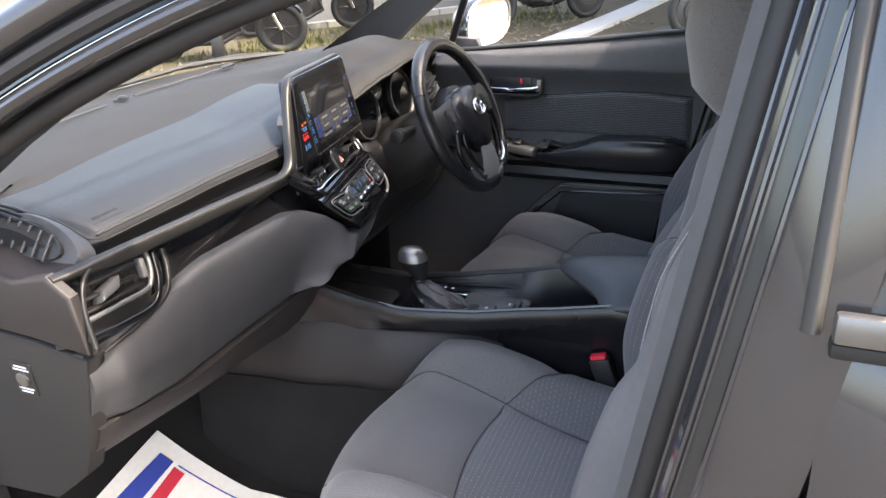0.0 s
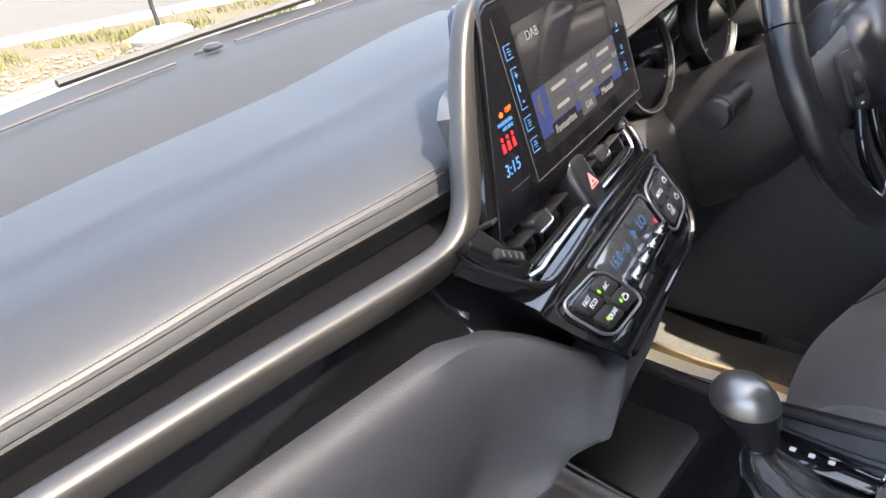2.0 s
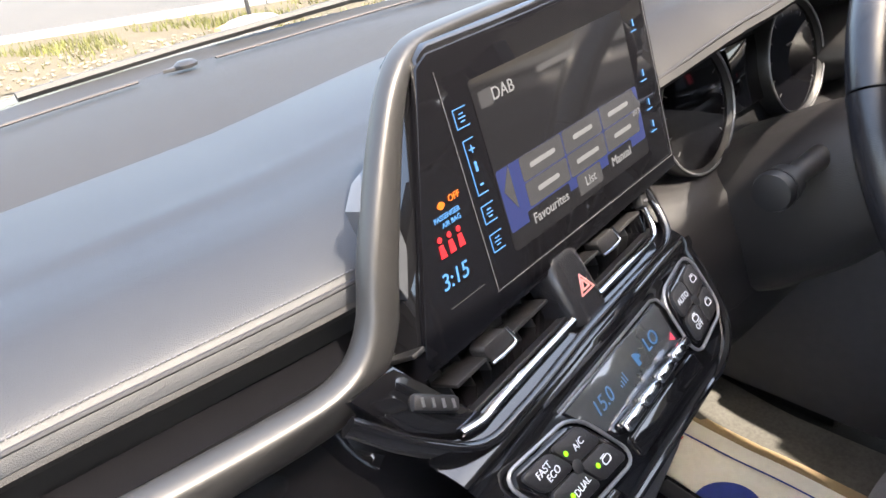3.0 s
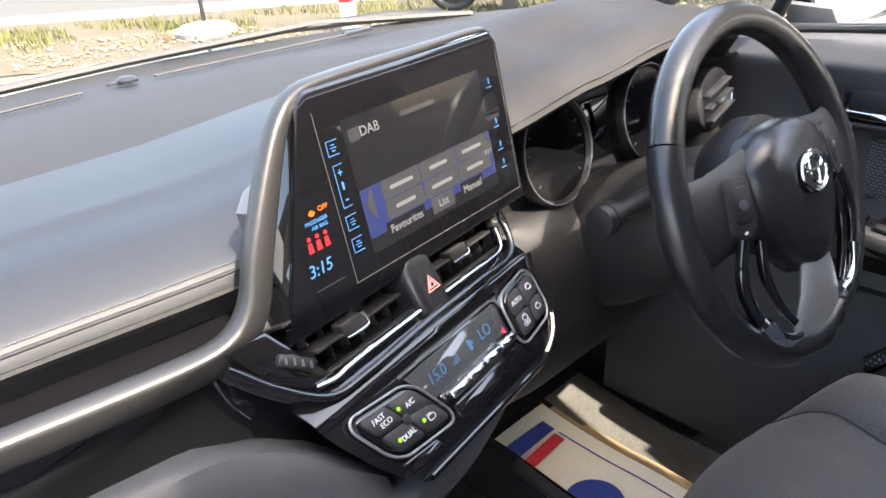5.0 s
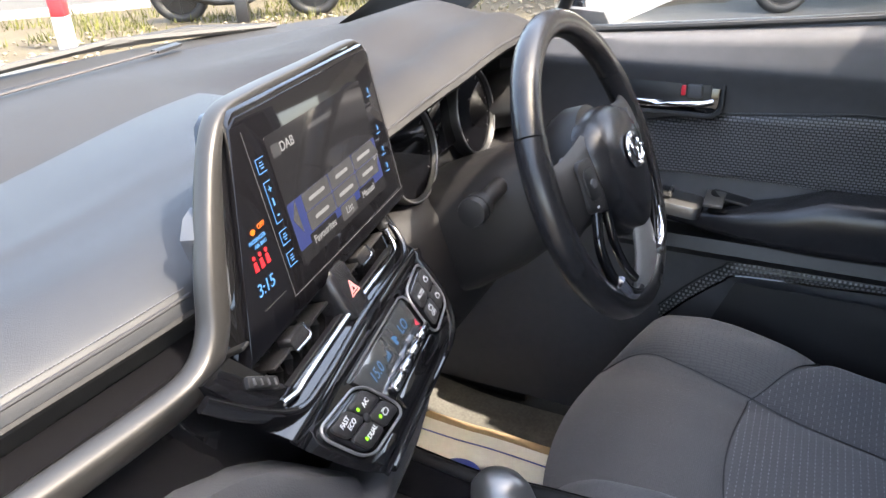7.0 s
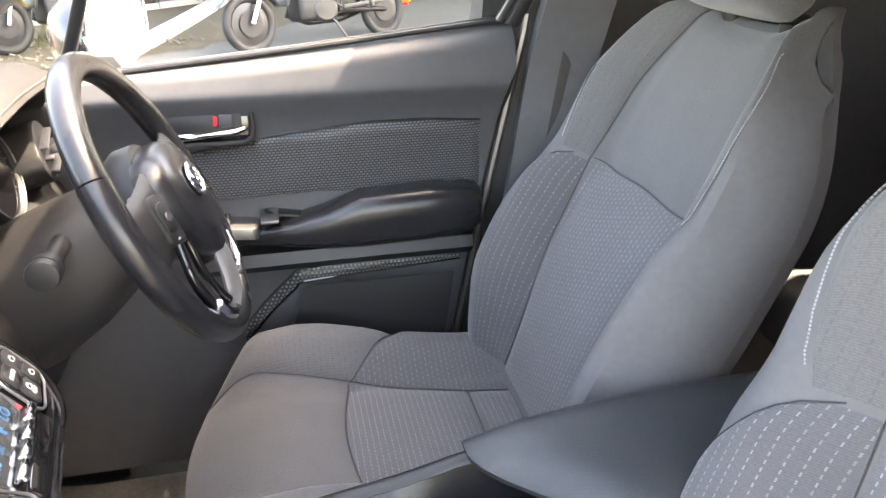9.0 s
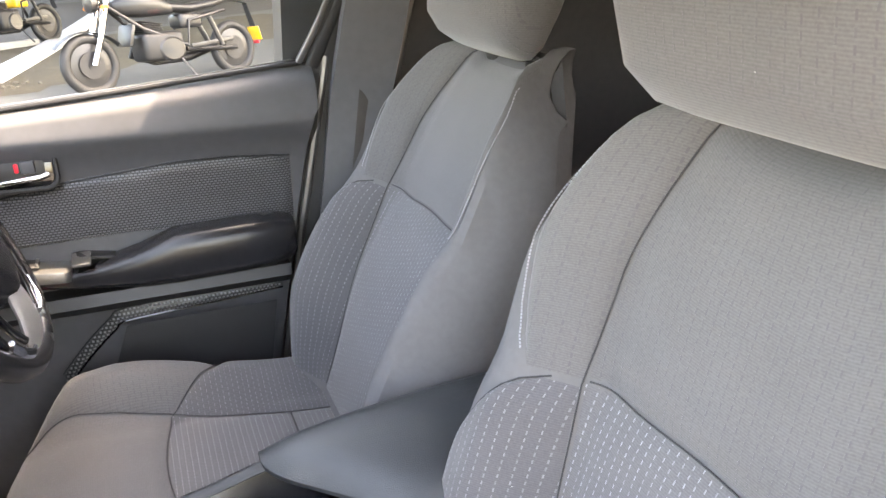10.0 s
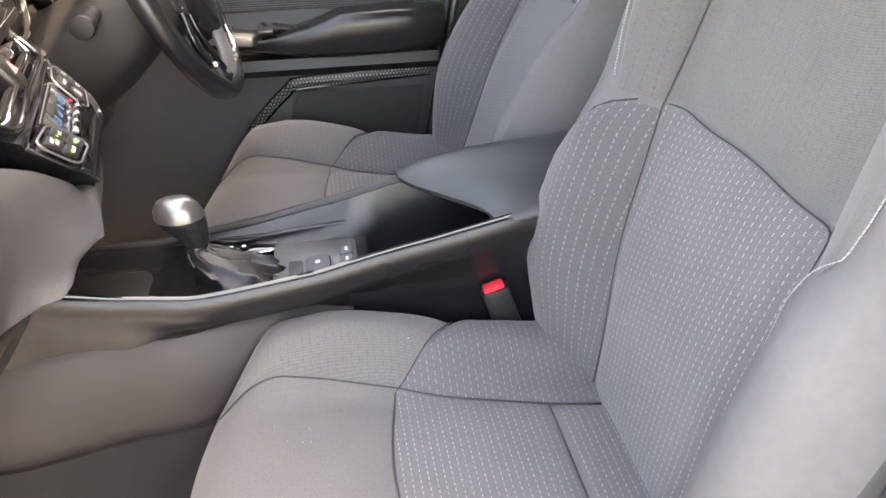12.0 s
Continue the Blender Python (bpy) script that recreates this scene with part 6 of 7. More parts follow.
# corner window, mirror sail and wing mirror
qw = part("corner_glass", loft([[(0.715, 0.78, 1.12), (0.665, 0.60, 1.30)], [(0.715, 0.985, 1.11), (0.665, 0.80, 1.27)]], False, False), PANE, dd, "clear fixed corner window", smooth=False)
qw.visible_shadow = False
part("corner_post", swept([(0.708, 0.772, 1.130), (0.690, 0.742, 1.19), (0.66, 0.690, 1.30), (0.62, 0.62, 1.42)], 0.020, 0.02, 0.0, 14), BLACK, dd)
part("corner_ledge", loft([[(0.700 - 0.004 * s, y, 1.126 - 0.002 * s), (0.685, y, 1.128), (0.672, y, 1.116), (0.685, y, 1.100), (0.715, y, 1.10)] for s, y in ((0, 0.765), (1, 0.87), (2, 0.985))]), HARD, dd)
part("mirror_foot", plate([(-0.05, 0), (0.03, 0), (0.012, 0.032), (-0.05, 0.036)], 0.02, frame_of((0.712, 0.70, 1.136), (0, -1, 0), (0, 0, 1)), 0.003), HARD, dd)
wm = thing("wing_mirror", "grey wing mirror with a chrome-edged glass", "wing mirror")
MM = frame_of((0.865, 0.705, 1.195), (0.93, -0.36, 0.0), (0.02, 0.08, 1))
shape = [(0.098 * np.sign(math.cos(a)) * abs(math.cos(a)) ** 0.75 + 0.02 * math.sin(a), 0.066 * np.sign(math.sin(a)) * abs(math.sin(a)) ** 0.8) for a in np.linspace(0, 2 * math.pi, 32, endpoint=False)]
rows = [[MM @ Vector((x * k, y * k, z)) for x, y in shape] for z, k in ((0.0, 1.02), (-0.01, 1.08), (-0.04, 1.06), (-0.075, 0.85), (-0.095, 0.4))]
part("housing", loft(rows), PAINT, wm)
part("mirror_glass", plate([(x * 0.93, y * 0.92) for x, y in shape], 0.003, MM @ Matrix.Translation((0, 0, 0.001))), MIRROR, wm, smooth=False)
part("mirror_edge", tube([MM @ Vector((x * 0.98, y * 0.98, 0.001)) for x, y in shape], 0.004, 8, True), CHROME, wm)
part("arm", tube([(0.72, 0.73, 1.125), (0.78, 0.745, 1.120), (0.83, 0.745, 1.13)], [0.028, 0.024, 0.026], 12, flat=0.6), BLACK, wm)

# ---- car body round the cabin ----
cb = thing("car_body", "dark grey metallic car body with black door seals", "car")
# carpeted floor, toe board and bulkhead
rows = []
for x in np.linspace(-0.74, 0.74, 20):
    k = 1 - smooth01(x, -0.05, 0.05)
    rows.append([(x, -1.3, 0.34), (x, 0.2, 0.335), (x, 0.80, 0.355), (x, 0.96, 0.366 + 0.039 * k), (x, 1.08, 0.395 + 0.095 * k), (x, 1.25, 0.66), (x, 1.32, 0.95), (x, 1.36, 1.10), (x, 1.40, 1.10), (x, 1.36, 0.55), (x, 1.0, 0.28), (x, -1.3, 0.28)])
part("floor_carpet", loft(rows), CARPET, cb, "black carpeted floor and toe board")
part("kick_panel", box((0.04, 0.50, 0.75), pose(0.715, 1.05, 0.72), 0.01), BLACK, cb)
part("kick_panel", box((0.04, 0.40, 0.60), pose(-0.715, 1.20, 0.62), 0.01), BLACK, cb)
part("door_sill", box((0.12, 1.6, 0.14), pose(-0.72, 0.25, 0.36), 0.03, 3), PAINT, cb)
part("sill_tread", box((0.05, 1.1, 0.012), pose(-0.700, 0.42, 0.436), 0.004), BLACK, cb)
# roof, header and windscreen
part("roof_lining", sheet(lambda u, v: np.array((-0.57 + 1.14 * u, 0.38 - 1.71 * v, 1.462 + 0.050 * math.sin(math.pi * u) ** 0.6 * (0.6 + 0.4 * math.sin(math.pi * v)) + 0.02 * math.sin(math.pi * v))), 20, 14), LINER, cb, "pale fabric roof lining")
part("roof_skin", sheet(lambda u, v: np.array((-0.60 + 1.20 * u, 0.39 - 1.80 * v, 1.490 + 0.065 * math.sin(math.pi * u) ** 0.6 + 0.02 * math.sin(math.pi * v))), 20, 14), PAINT, cb)
part("roof_header", swept([(-0.56, 0.340, 1.462), (-0.3, 0.385, 1.500), (0, 0.395, 1.512), (0.3, 0.385, 1.500), (0.56, 0.340, 1.462)], 0.03, 0.05, 0.6, 30), LINER, cb)
ws = part("windscreen", sheet(lambda u, v: np.array(((-0.66 + 1.32 * u) * (1 - 0.13 * v), (glass_line(-0.66 + 1.32 * u) + 0.02) * (1 - v) + (0.395 - 0.06 * (2 * u - 1) ** 2) * v, 1.130 * (1 - v) + (1.512 - 0.04 * (2 * u - 1) ** 2) * v + 0.03 * math.sin(math.pi * v))), 24, 12), PANE, cb, "clear windscreen")
ws.visible_shadow = False
# pillars beside the windscreen
def pillar(sx):
    base = [(0.605, 1.140, 1.140), (0.640, 1.110, 1.150), (0.690, 0.985, 1.115), (0.725, 0.985, 1.115), (0.735, 1.06, 1.125), (0.700, 1.13, 1.135)]
    mid = [(0.568, 0.775, 1.345), (0.585, 0.735, 1.338), (0.605, 0.705, 1.312), (0.672, 0.700, 1.315), (0.680, 0.745, 1.340), (0.640, 0.785, 1.355)]
    top = [(0.530, 0.300, 1.505), (0.550, 0.260, 1.494), (0.570, 0.230, 1.478), (0.622, 0.220, 1.482), (0.625, 0.260, 1.510), (0.604, 0.305, 1.530)]
    back_ = [(0.500, -0.30, 1.525), (0.525, -0.30, 1.508), (0.555, -0.30, 1.485), (0.606, -0.30, 1.488), (0.612, -0.30, 1.515), (0.590, -0.30, 1.535)]
    far = [(x - 0.02, -1.25, z - 0.03) for x, y, z in back_]
    k_in = 0.0 if sx > 0 else 0.035
    if sx < 0:
        base = [(0.650, 1.100, 1.135), (0.665, 1.090, 1.145)] + base[2:]
        mid = [(0.610, 0.765, 1.340), (0.615, 0.735, 1.333)] + mid[2:]
        top = [(0.575, 0.300, 1.505), (0.580, 0.260, 1.494)] + top[2:]
    top = [(x - k_in, y, z) for x, y, z in top]
    back_ = [(x - k_in, y, z) for x, y, z in back_]
    cols = [cr([base[k], mid[k], top[k], (np.array(top[k]) + np.array(back_[k])) / 2 + np.array((0, 0, 0.008)), back_[k], far[k]], 40) for k in range(6)]
    return [[(c[i][0] * sx, c[i][1], c[i][2]) for c in cols] for i in range(40)]


part("pillar_trim", loft(pillar(1)), mat("pillar_cloth", (0.10, 0.10, 0.105), 0.8, 0, 12, 0.08, 0.3, 900), cb, "dark grey pillar trim")
part("pillar_trim", loft(pillar(-1)), BLACK, cb, "black pillar and roof rail trim")


def rail_line(dx, dz, dy=0.0):
    return cr([(-0.715 + dx, 1.00 + dy, 1.135 + dz), (-0.668 + dx, 0.70 + dy, 1.317 + dz), (-0.592 + dx * 0.8, 0.36 + dy, 1.448 + dz), (-0.560 + dx * 0.8, 0.05, 1.490 + dz), (-0.555 + dx * 0.8, -0.30, 1.494 + dz)], 44)


part("door_seal", tube(rail_line(-0.006, -0.004), 0.013, 10), RUBBER, cb)
part("pillar_flange", tube(rail_line(-0.028, 0.012, 0.02), 0.020, 10, flat=0.6), PAINT, cb)
part("gutter_seal", tube(rail_line(-0.040, 0.034, 0.035), 0.011, 8), RUBBER, cb)
part("outer_rail", tube(rail_line(-0.030, 0.062, 0.06), 0.028, 12, flat=0.8), PAINT, cb)
# bonnet, scuttle and wiper
part("bonnet", sheet(lambda u, v: np.array((-0.78 + 1.56 * u, 1.43 - 0.30 * (2 * u - 1) ** 2 + 1.0 * v, 1.105 + 0.02 * math.sin(math.pi * u) - 0.06 * (2 * u - 1) ** 4 - 0.05 * v - 0.14 * v * v)), 26, 16), PAINT, cb, "dark grey bonnet")
part("scuttle", sheet(lambda u, v: np.array((-0.70 + 1.40 * u, glass_line(-0.70 + 1.40 * u) + 0.02 + 0.09 * v, 1.118 - 0.012 * v)), 26, 4), BLACK, cb)
wp = part("wiper", tube([(0.56, 1.235, 1.140), (0.42, 1.290, 1.162), (0.25, 1.345, 1.163), (0.05, 1.375, 1.156)], [0.012, 0.009, 0.006, 0.004], 8), RUBBER, cb, "black wiper arm")
part("wiper_blade", tube([(0.55, 1.22, 1.150), (0.30, 1.33, 1.166), (0.0, 1.375, 1.158), (-0.2, 1.372, 1.155)], 0.006, 6), RUBBER, wp)


# pillar behind the passenger's door opening, with its seal
def b_pillar(offsets):
    rows = []
    for z in np.linspace(0.38, 1.50, 26):
        lean = 0.02 - 0.16 * (z - 0.98)
        tum = 0.22 * max(0, z - 1.12) ** 1.1 - 0.04 * max(0, 0.9 - z)
        rows.append([(x + tum, y + lean, z) for x, y in offsets])
    return loft(rows)


part("pillar_lining", b_pillar([(-0.655, 0.010), (-0.690, 0.012), (-0.702, 0.0), (-0.702, -0.05), (-0.62, -0.16), (-0.58, -0.12), (-0.60, -0.03)]), HARD, cb)
part("door_seal", b_pillar([(-0.702 + 0.012 * math.cos(a), -0.012 + 0.012 * math.sin(a)) for a in np.linspace(0, 2 * math.pi, 10, endpoint=False)]), RUBBER, cb)
part("pillar_face", b_pillar([(-0.706, -0.026), (-0.710, -0.020), (-0.714, -0.022), (-0.730, -0.034), (-0.735, -0.030), (-0.739, -0.033), (-0.741, -0.054), (-0.746, -0.060), (-0.752, -0.050), (-0.757, -0.050), (-0.778, -0.068), (-0.784, -0.080), (-0.784, -0.115), (-0.760, -0.128), (-0.70, -0.10)]), PAINT, cb, "dark grey painted door pillar")
# raised edges down the painted pillar and a darker strip for its groove's shade
def pillar_rod(x, y, r, squash=1.0):
    return b_pillar([(x + r * math.cos(a), y + r * squash * math.sin(a)) for a in np.linspace(0, 2 * math.pi, 8, endpoint=False)])


part("pillar_ridge", pillar_rod(-0.7115, -0.0215, 0.0032), PAINT, cb)
part("pillar_ridge", pillar_rod(-0.7365, -0.0315, 0.0036), PAINT, cb)
part("pillar_ridge", pillar_rod(-0.7545, -0.0500, 0.0036), PAINT, cb)
part("pillar_groove_shade", b_pillar([(-0.7395, -0.0360), (-0.7425, -0.0535), (-0.7465, -0.0580), (-0.7515, -0.0515), (-0.7480, -0.0470), (-0.7440, -0.0400)]), GROOVE_SHADE, cb)
# rear door on the passenger's side
rd = thing("rear_passenger_door", "closed dark grey rear door with privacy glass", "car door")
rows = []
for y in np.linspace(-0.118, -1.05, 24):
    k = smooth01(-y, 0.118, 0.17)
    rows.append([(-0.70, y, 0.42), (-0.80 - 0.02 * k, y, 0.42), (-0.815 - 0.035 * k, y, 0.55), (-0.805 - 0.035 * k, y, 0.80), (-0.800 - 0.03 * k, y, 0.93), (-0.795 - 0.025 * k, y, 1.06), (-0.780 - 0.02 * k, y, 1.14), (-0.765 - 0.02 * k, y, 1.20), (-0.755 - 0.02 * k, y, 1.220), (-0.70, y, 1.220)])
part("door_skin", loft(rows), PAINT, rd)
part("belt_moulding", box((0.014, 0.92, 0.022), pose(-0.778, -0.575, 1.236, 0, 8, 0), 0.004), SILVER, rd, "satin silver belt moulding")
part("belt_seal", box((0.014, 0.92, 0.012), pose(-0.774, -0.575, 1.218, 0, 0, 0), 0.003), RUBBER, rd)
part("frame_post", swept([(-0.770, -0.103, 1.225), (-0.738, -0.106, 1.34), (-0.694, -0.110, 1.47)], 0.012, 0.012, 0.9, 16), mat("frame_rubber", (0.035, 0.034, 0.033), 0.5, 0, 12, 0.1), rd)
part("rear_glass", loft([[(-0.762, -0.108, 1.235), (-0.688, -0.114, 1.47)], [(-0.760, -1.02, 1.24), (-0.655, -0.95, 1.47)]], False, False), mat("dark_privacy_glass", (0.012, 0.013, 0.015), 0.05, 0, 3, 0.05), rd, "dark privacy glass", smooth=False)
# inside of the far rear quarter and the tail of the cabin
part("far_pillar", loft([[(0.66 - 0.30 * max(0, z - 1.12), 0.05 - 0.14 * (z - 0.9), z), (0.62 - 0.30 * max(0, z - 1.12), -0.06 - 0.12 * (z - 0.9), z), (0.70 - 0.30 * max(0, z - 1.12), -0.10 - 0.12 * (z - 0.9), z), (0.76 - 0.25 * max(0, z - 1.12), 0.03 - 0.14 * (z - 0.9), z)] for z in np.linspace(0.4, 1.50, 16)]), HARD, cb, "dark pillar trim with a belt")
part("far_seal", loft([[(0.722 - 0.25 * max(0, z - 1.18), rear_edge(z) + 0.06, z), (0.70 - 0.25 * max(0, z - 1.18), rear_edge(z) - 0.02, z), (0.69 - 0.25 * max(0, z - 1.18), rear_edge(z) - 0.10, z), (0.80 - 0.25 * max(0, z - 1.18), rear_edge(z) - 0.12, z), (0.80 - 0.25 * max(0, z - 1.18), rear_edge(z) + 0.06, z)] for z in np.linspace(0.36, 1.50, 24)]), RUBBER, cb)
part("seat_belt", tube([(0.600, -0.075, 1.40), (0.628, -0.06, 1.20), (0.645, -0.03, 0.95), (0.65, 0.0, 0.6)], 0.022, 6, flat=0.08, up=(1, 0, 0)), mat("belt_webbing", (0.05, 0.045, 0.043), 0.8, 0, 40, 0.1, 0.4, 900), cb, "grey belt webbing")
part("far_rear_door", loft([[(0.70, y, 0.26), (0.70, y, 1.18), (0.62, y, 1.47), (0.68, y, 1.47), (0.80, y, 1.18), (0.80, y, 0.26)] for y in (-0.10, -1.33)]), HARD, cb, "dark trim of the far rear door")
part("tail_panel", box((1.5, 0.06, 1.2), pose(0, -1.36, 0.9), 0.02), BLACK, cb)

# ---- paper floor mats ----
def paper_mat(cx, y0, turn, climb, label):
    m_ = thing("paper_mat", label, "floor mat", "paper floor mats")
    h = lambda x, y: 0.374 + climb * max(0, y - 0.86) ** 1.2 + 0.006 * math.sin(9 * x + 4 * y) + 0.004 * math.sin(17 * y)
    c, s_ = math.cos(radians(turn)), math.sin(radians(turn))

    def at(u, v, up=0.0):
        x, y = (u - 0.5) * 0.40, (v - 0.5) * 0.52
        X, Y = cx + x * c - y * s_, y0 + x * s_ + y * c
        return np.array((X, Y, h(X, Y) + up))

    part("sheet", slab(lambda u, v: at(u, v), 26, 30, (0, 0, -0.0012)), PAPER, m_)
    if cx > 0:
        part("backing", slab(lambda u, v: at(0.96 + 0.10 * u, 0.02 + 0.96 * v - 0.02 * u, -0.003), 6, 24, (0, 0, -0.0012)), mat("brown_backing", (0.36, 0.26, 0.15), 0.85, 0, 12, 0.1), m_, "tan card edge")
    part("blue_print", sheet(lambda u, v: at(0.06 + 0.84 * u, 0.955 - 0.085 * v * (1 - 0.35 * u) - 0.02 * u * u, 0.0040), 30, 10), PRINT_BLUE, m_, "blue printed band")
    part("red_print", sheet(lambda u, v: at(0.06 + 0.82 * u, 0.855 - 0.045 * v + 0.012 * u * u, 0.0040), 30, 8), PRINT_RED, m_, "red printed band")
    part("blue_disc", sheet(lambda u, v: at(0.66 + 0.14 * v * math.cos(2 * math.pi * u), 0.577 + 0.10 * v * math.sin(2 * math.pi * u), 0.0040), 36, 8), PRINT_BLUE, m_, "blue printed disc")
    part("red_print", sheet(lambda u, v: at(0.42 + 0.16 * u, 0.70 - 0.03 * v, 0.0040), 12, 6), PRINT_RED, m_)
    part("printed_line", tube([at(0.90 + 0.015 * math.sin(k / 19 * 2.2), 0.86 - 0.80 * k / 19, 0.0030) for k in range(20)], 0.0018, 5, flat=0.3), PRINT_BLUE, m_)
    return m_


paper_mat(0.335, 0.790, 1, 0.22, "white paper floor mat with blue and red print")
paper_mat(-0.505, 0.805, 4, 0.75, "white paper floor mat with blue and red print")
# paler carpet strip beside the driver's paper mat
part("pale_carpet", sheet(lambda u, v: np.array((0.545 + 0.12 * u, 0.60 + 0.46 * v, 0.372 + 0.22 * max(0, 0.60 + 0.46 * v - 0.86) ** 1.2)), 12, 12), mat("pale_carpet_pile", (0.105, 0.10, 0.09), 0.95, 0, 12, 0.25, 0.9, 900), cb, "beige-grey carpet mat edge")


# ---- outside ----
part("ground", loft([[(-150, -150, 0), (150, -150, 0)], [(-150, 150, 0), (150, 150, 0)]], False, False), mat("concrete_yard", (0.080, 0.074, 0.064), 0.9, 0, 0.35, 0.16, 0.5, 60), smooth=False)
tagged(bpy.data.objects["ground"], "pale concrete yard", "ground", kind="structure")
VD = Vector((0.735, -0.678, 0))
VN = Vector((0.678, 0.735, 0))
V0 = Vector((4.45, 6.85, 0))


def verge(s, n, z=0.0):
    return V0 + VD * s + VN * n + Vector((0, 0, z))


def strip(name, n0, n1, z, material, label, category, wob=0.12, s0=-14, s1=16):
    random.seed(len(name))
    rows = [[verge(s, n0 + wob * math.sin(s * 1.7) * 0.6 + wob * random.uniform(-1, 1), z), verge(s, (n0 + n1) / 2, z), verge(s, n1 + wob * math.sin(s * 1.3 + 2) * 0.6 + wob * random.uniform(-1, 1), z)] for s in np.linspace(s0, s1, 90)]
    return tagged(part(name, loft(rows, False, False), material, smooth=False), label, category, kind="structure")


strip("gravel_strip", -1.35, 1.9, 0.012, mat("gravel_soil", (0.060, 0.047, 0.026), 0.95, 0, 3, 0.25, 0.9, 90), "pale gravel and dry soil verge", "verge", 0.2)
strip("road", 2.3, 9.5, 0.010, mat("worn_asphalt", (0.046, 0.042, 0.037), 0.9, 0, 0.8, 0.12, 0.5, 150), "sun-bleached asphalt road", "road", 0.0, -40, 40)
kerb_bm = bmesh.new()
for k in range(22):
    box((0.88, 0.13, 0.10), Matrix.Translation(verge(-9.5 + 0.9 * k, 1.98, 0.05)) @ Matrix.Rotation(math.atan2(VD.y, VD.x), 4, "Z"), 0.012, 2, bm=kerb_bm)
tagged(part("kerb", kerb_bm, mat("kerb_concrete", (0.32, 0.305, 0.28), 0.9, 0, 5, 0.15, 0.5, 150), smooth=False), "pale concrete kerb along the verge", "kerb", kind="structure")
random.seed(4)
bm = bmesh.new()
for k in range(9000):
    s, n = random.uniform(-6, 7), random.gauss(0.75, 0.5)
    if noise.noise((s * 0.9, n * 1.6, 3.0)) < -0.08 or not -0.6 < n < 1.85:
        continue
    p = verge(s, n, 0.01)
    h, a, l = random.uniform(0.03, 0.13), random.uniform(0, 6.28), random.uniform(0.0, 0.08)
    w = Vector((math.cos(a), math.sin(a), 0)) * 0.007
    tip = p + Vector((math.cos(a + 1.3) * l, math.sin(a + 1.3) * l, h))
    bm.faces.new([bm.verts.new(p - w), bm.verts.new(p + w), bm.verts.new(tip)])
grass_m = mat("dry_grass", (0.070, 0.072, 0.010), 0.8, 0, 2.2, 0.5)
tagged(part("grass", bm, grass_m, smooth=False), "yellowing tufts of grass on the verge", "grass", kind="stuff")
bm = bmesh.new()
for k in range(1500):
    s, n = random.uniform(-6, 7), random.uniform(-1.2, 0.4)
    r = random.uniform(0.01, 0.035)
    bmesh.ops.create_icosphere(bm, subdivisions=1, radius=r, matrix=Matrix.Translation(verge(s, n, 0.012 + r * 0.4)) @ Matrix.Diagonal((1, random.uniform(0.7, 1.3), 0.6, 1)))
tagged(part("loose_stones", bm, mat("pale_stone", (0.14, 0.12, 0.09), 0.9, 0, 9, 0.25), smooth=False), "pale loose stones on the verge", "stones", kind="stuff")
WHITE = mat("white_paint", (0.42, 0.42, 0.42), 0.5, 0, 4, 0.06)
YELLOW = mat("yellow_paint", (0.75, 0.42, 0.02), 0.3, 0, 6, 0.05, coat=0.5)
RED_PAINT = mat("red_paint", (0.62, 0.03, 0.04), 0.35, 0, 6, 0.06, coat=0.4)
BIKE_BLACK = mat("bike_black", (0.02, 0.02, 0.022), 0.35, 0, 6, 0.15)
METAL = mat("engine_metal", (0.028, 0.028, 0.030), 0.45, 0.5, 12, 0.15)
ORANGE = mat("orange_plastic", (0.8, 0.22, 0.02), 0.4, 0, 8, 0.08)
for k, (x, y) in enumerate(((4.27, 6.62), (5.86, 5.84))):
    b = thing("bollard", "square timber bollard painted red, white and black", "bollard", "verge bollards")
    turn = 28
    part("post", box((0.13, 0.13, 0.30), pose(x, y, 0.16, 0, 0, turn), 0.008), WHITE if k == 0 else BIKE_BLACK, b)
    part("red_band", box((0.132, 0.132, 0.26), pose(x, y, 0.44, 0, 0, turn), 0.008), RED_PAINT, b)
    part("top_band", box((0.13, 0.13, 0.30), pose(x, y, 0.72, 0, 0, turn), 0.008), BIKE_BLACK, b)
    part("dark_face", box((0.010, 0.10, 0.50), pose(x + 0.066 * math.cos(radians(turn)), y + 0.066 * math.sin(radians(turn)), 0.56, 0, 0, turn), 0.002), BIKE_BLACK, b)
po = thing("sign_pole", "thin dark pole in a round grey rubber base", "pole")
part("base", lathe([(0.34, 0.0), (0.34, 0.05), (0.26, 0.10), (0.10, 0.13), (0.04, 0.14), (0, 0.14)], pose(3.42, 8.10, 0.01), 28), mat("base_rubber", (0.16, 0.15, 0.15), 0.8, 0, 5, 0.1), po)
part("pole", tube([(3.42, 8.10, 0.12), (3.42, 8.10, 2.2)], 0.025, 10), BIKE_BLACK, po)
part("brick", box((0.22, 0.10, 0.07), pose(3.16, 8.28, 0.045, 0, 0, 30), 0.01), mat("brick_clay", (0.36, 0.17, 0.09), 0.9, 0, 20, 0.2), po)
# sheet over the yard whose colour carries the shade round the motorcycles
tagged(part("shaded_yard", loft([[(3.2, -30, 0.008), (40, -30, 0.008)], [(3.2, 4.6, 0.008), (40, 4.6, 0.008)]], False, False), mat("shade_toned_concrete", (0.075, 0.075, 0.069), 0.9, 0, 0.5, 0.15, 0.5, 60), smooth=False), "concrete yard under the motorcycles with shade in its colour", "ground", kind="structure")
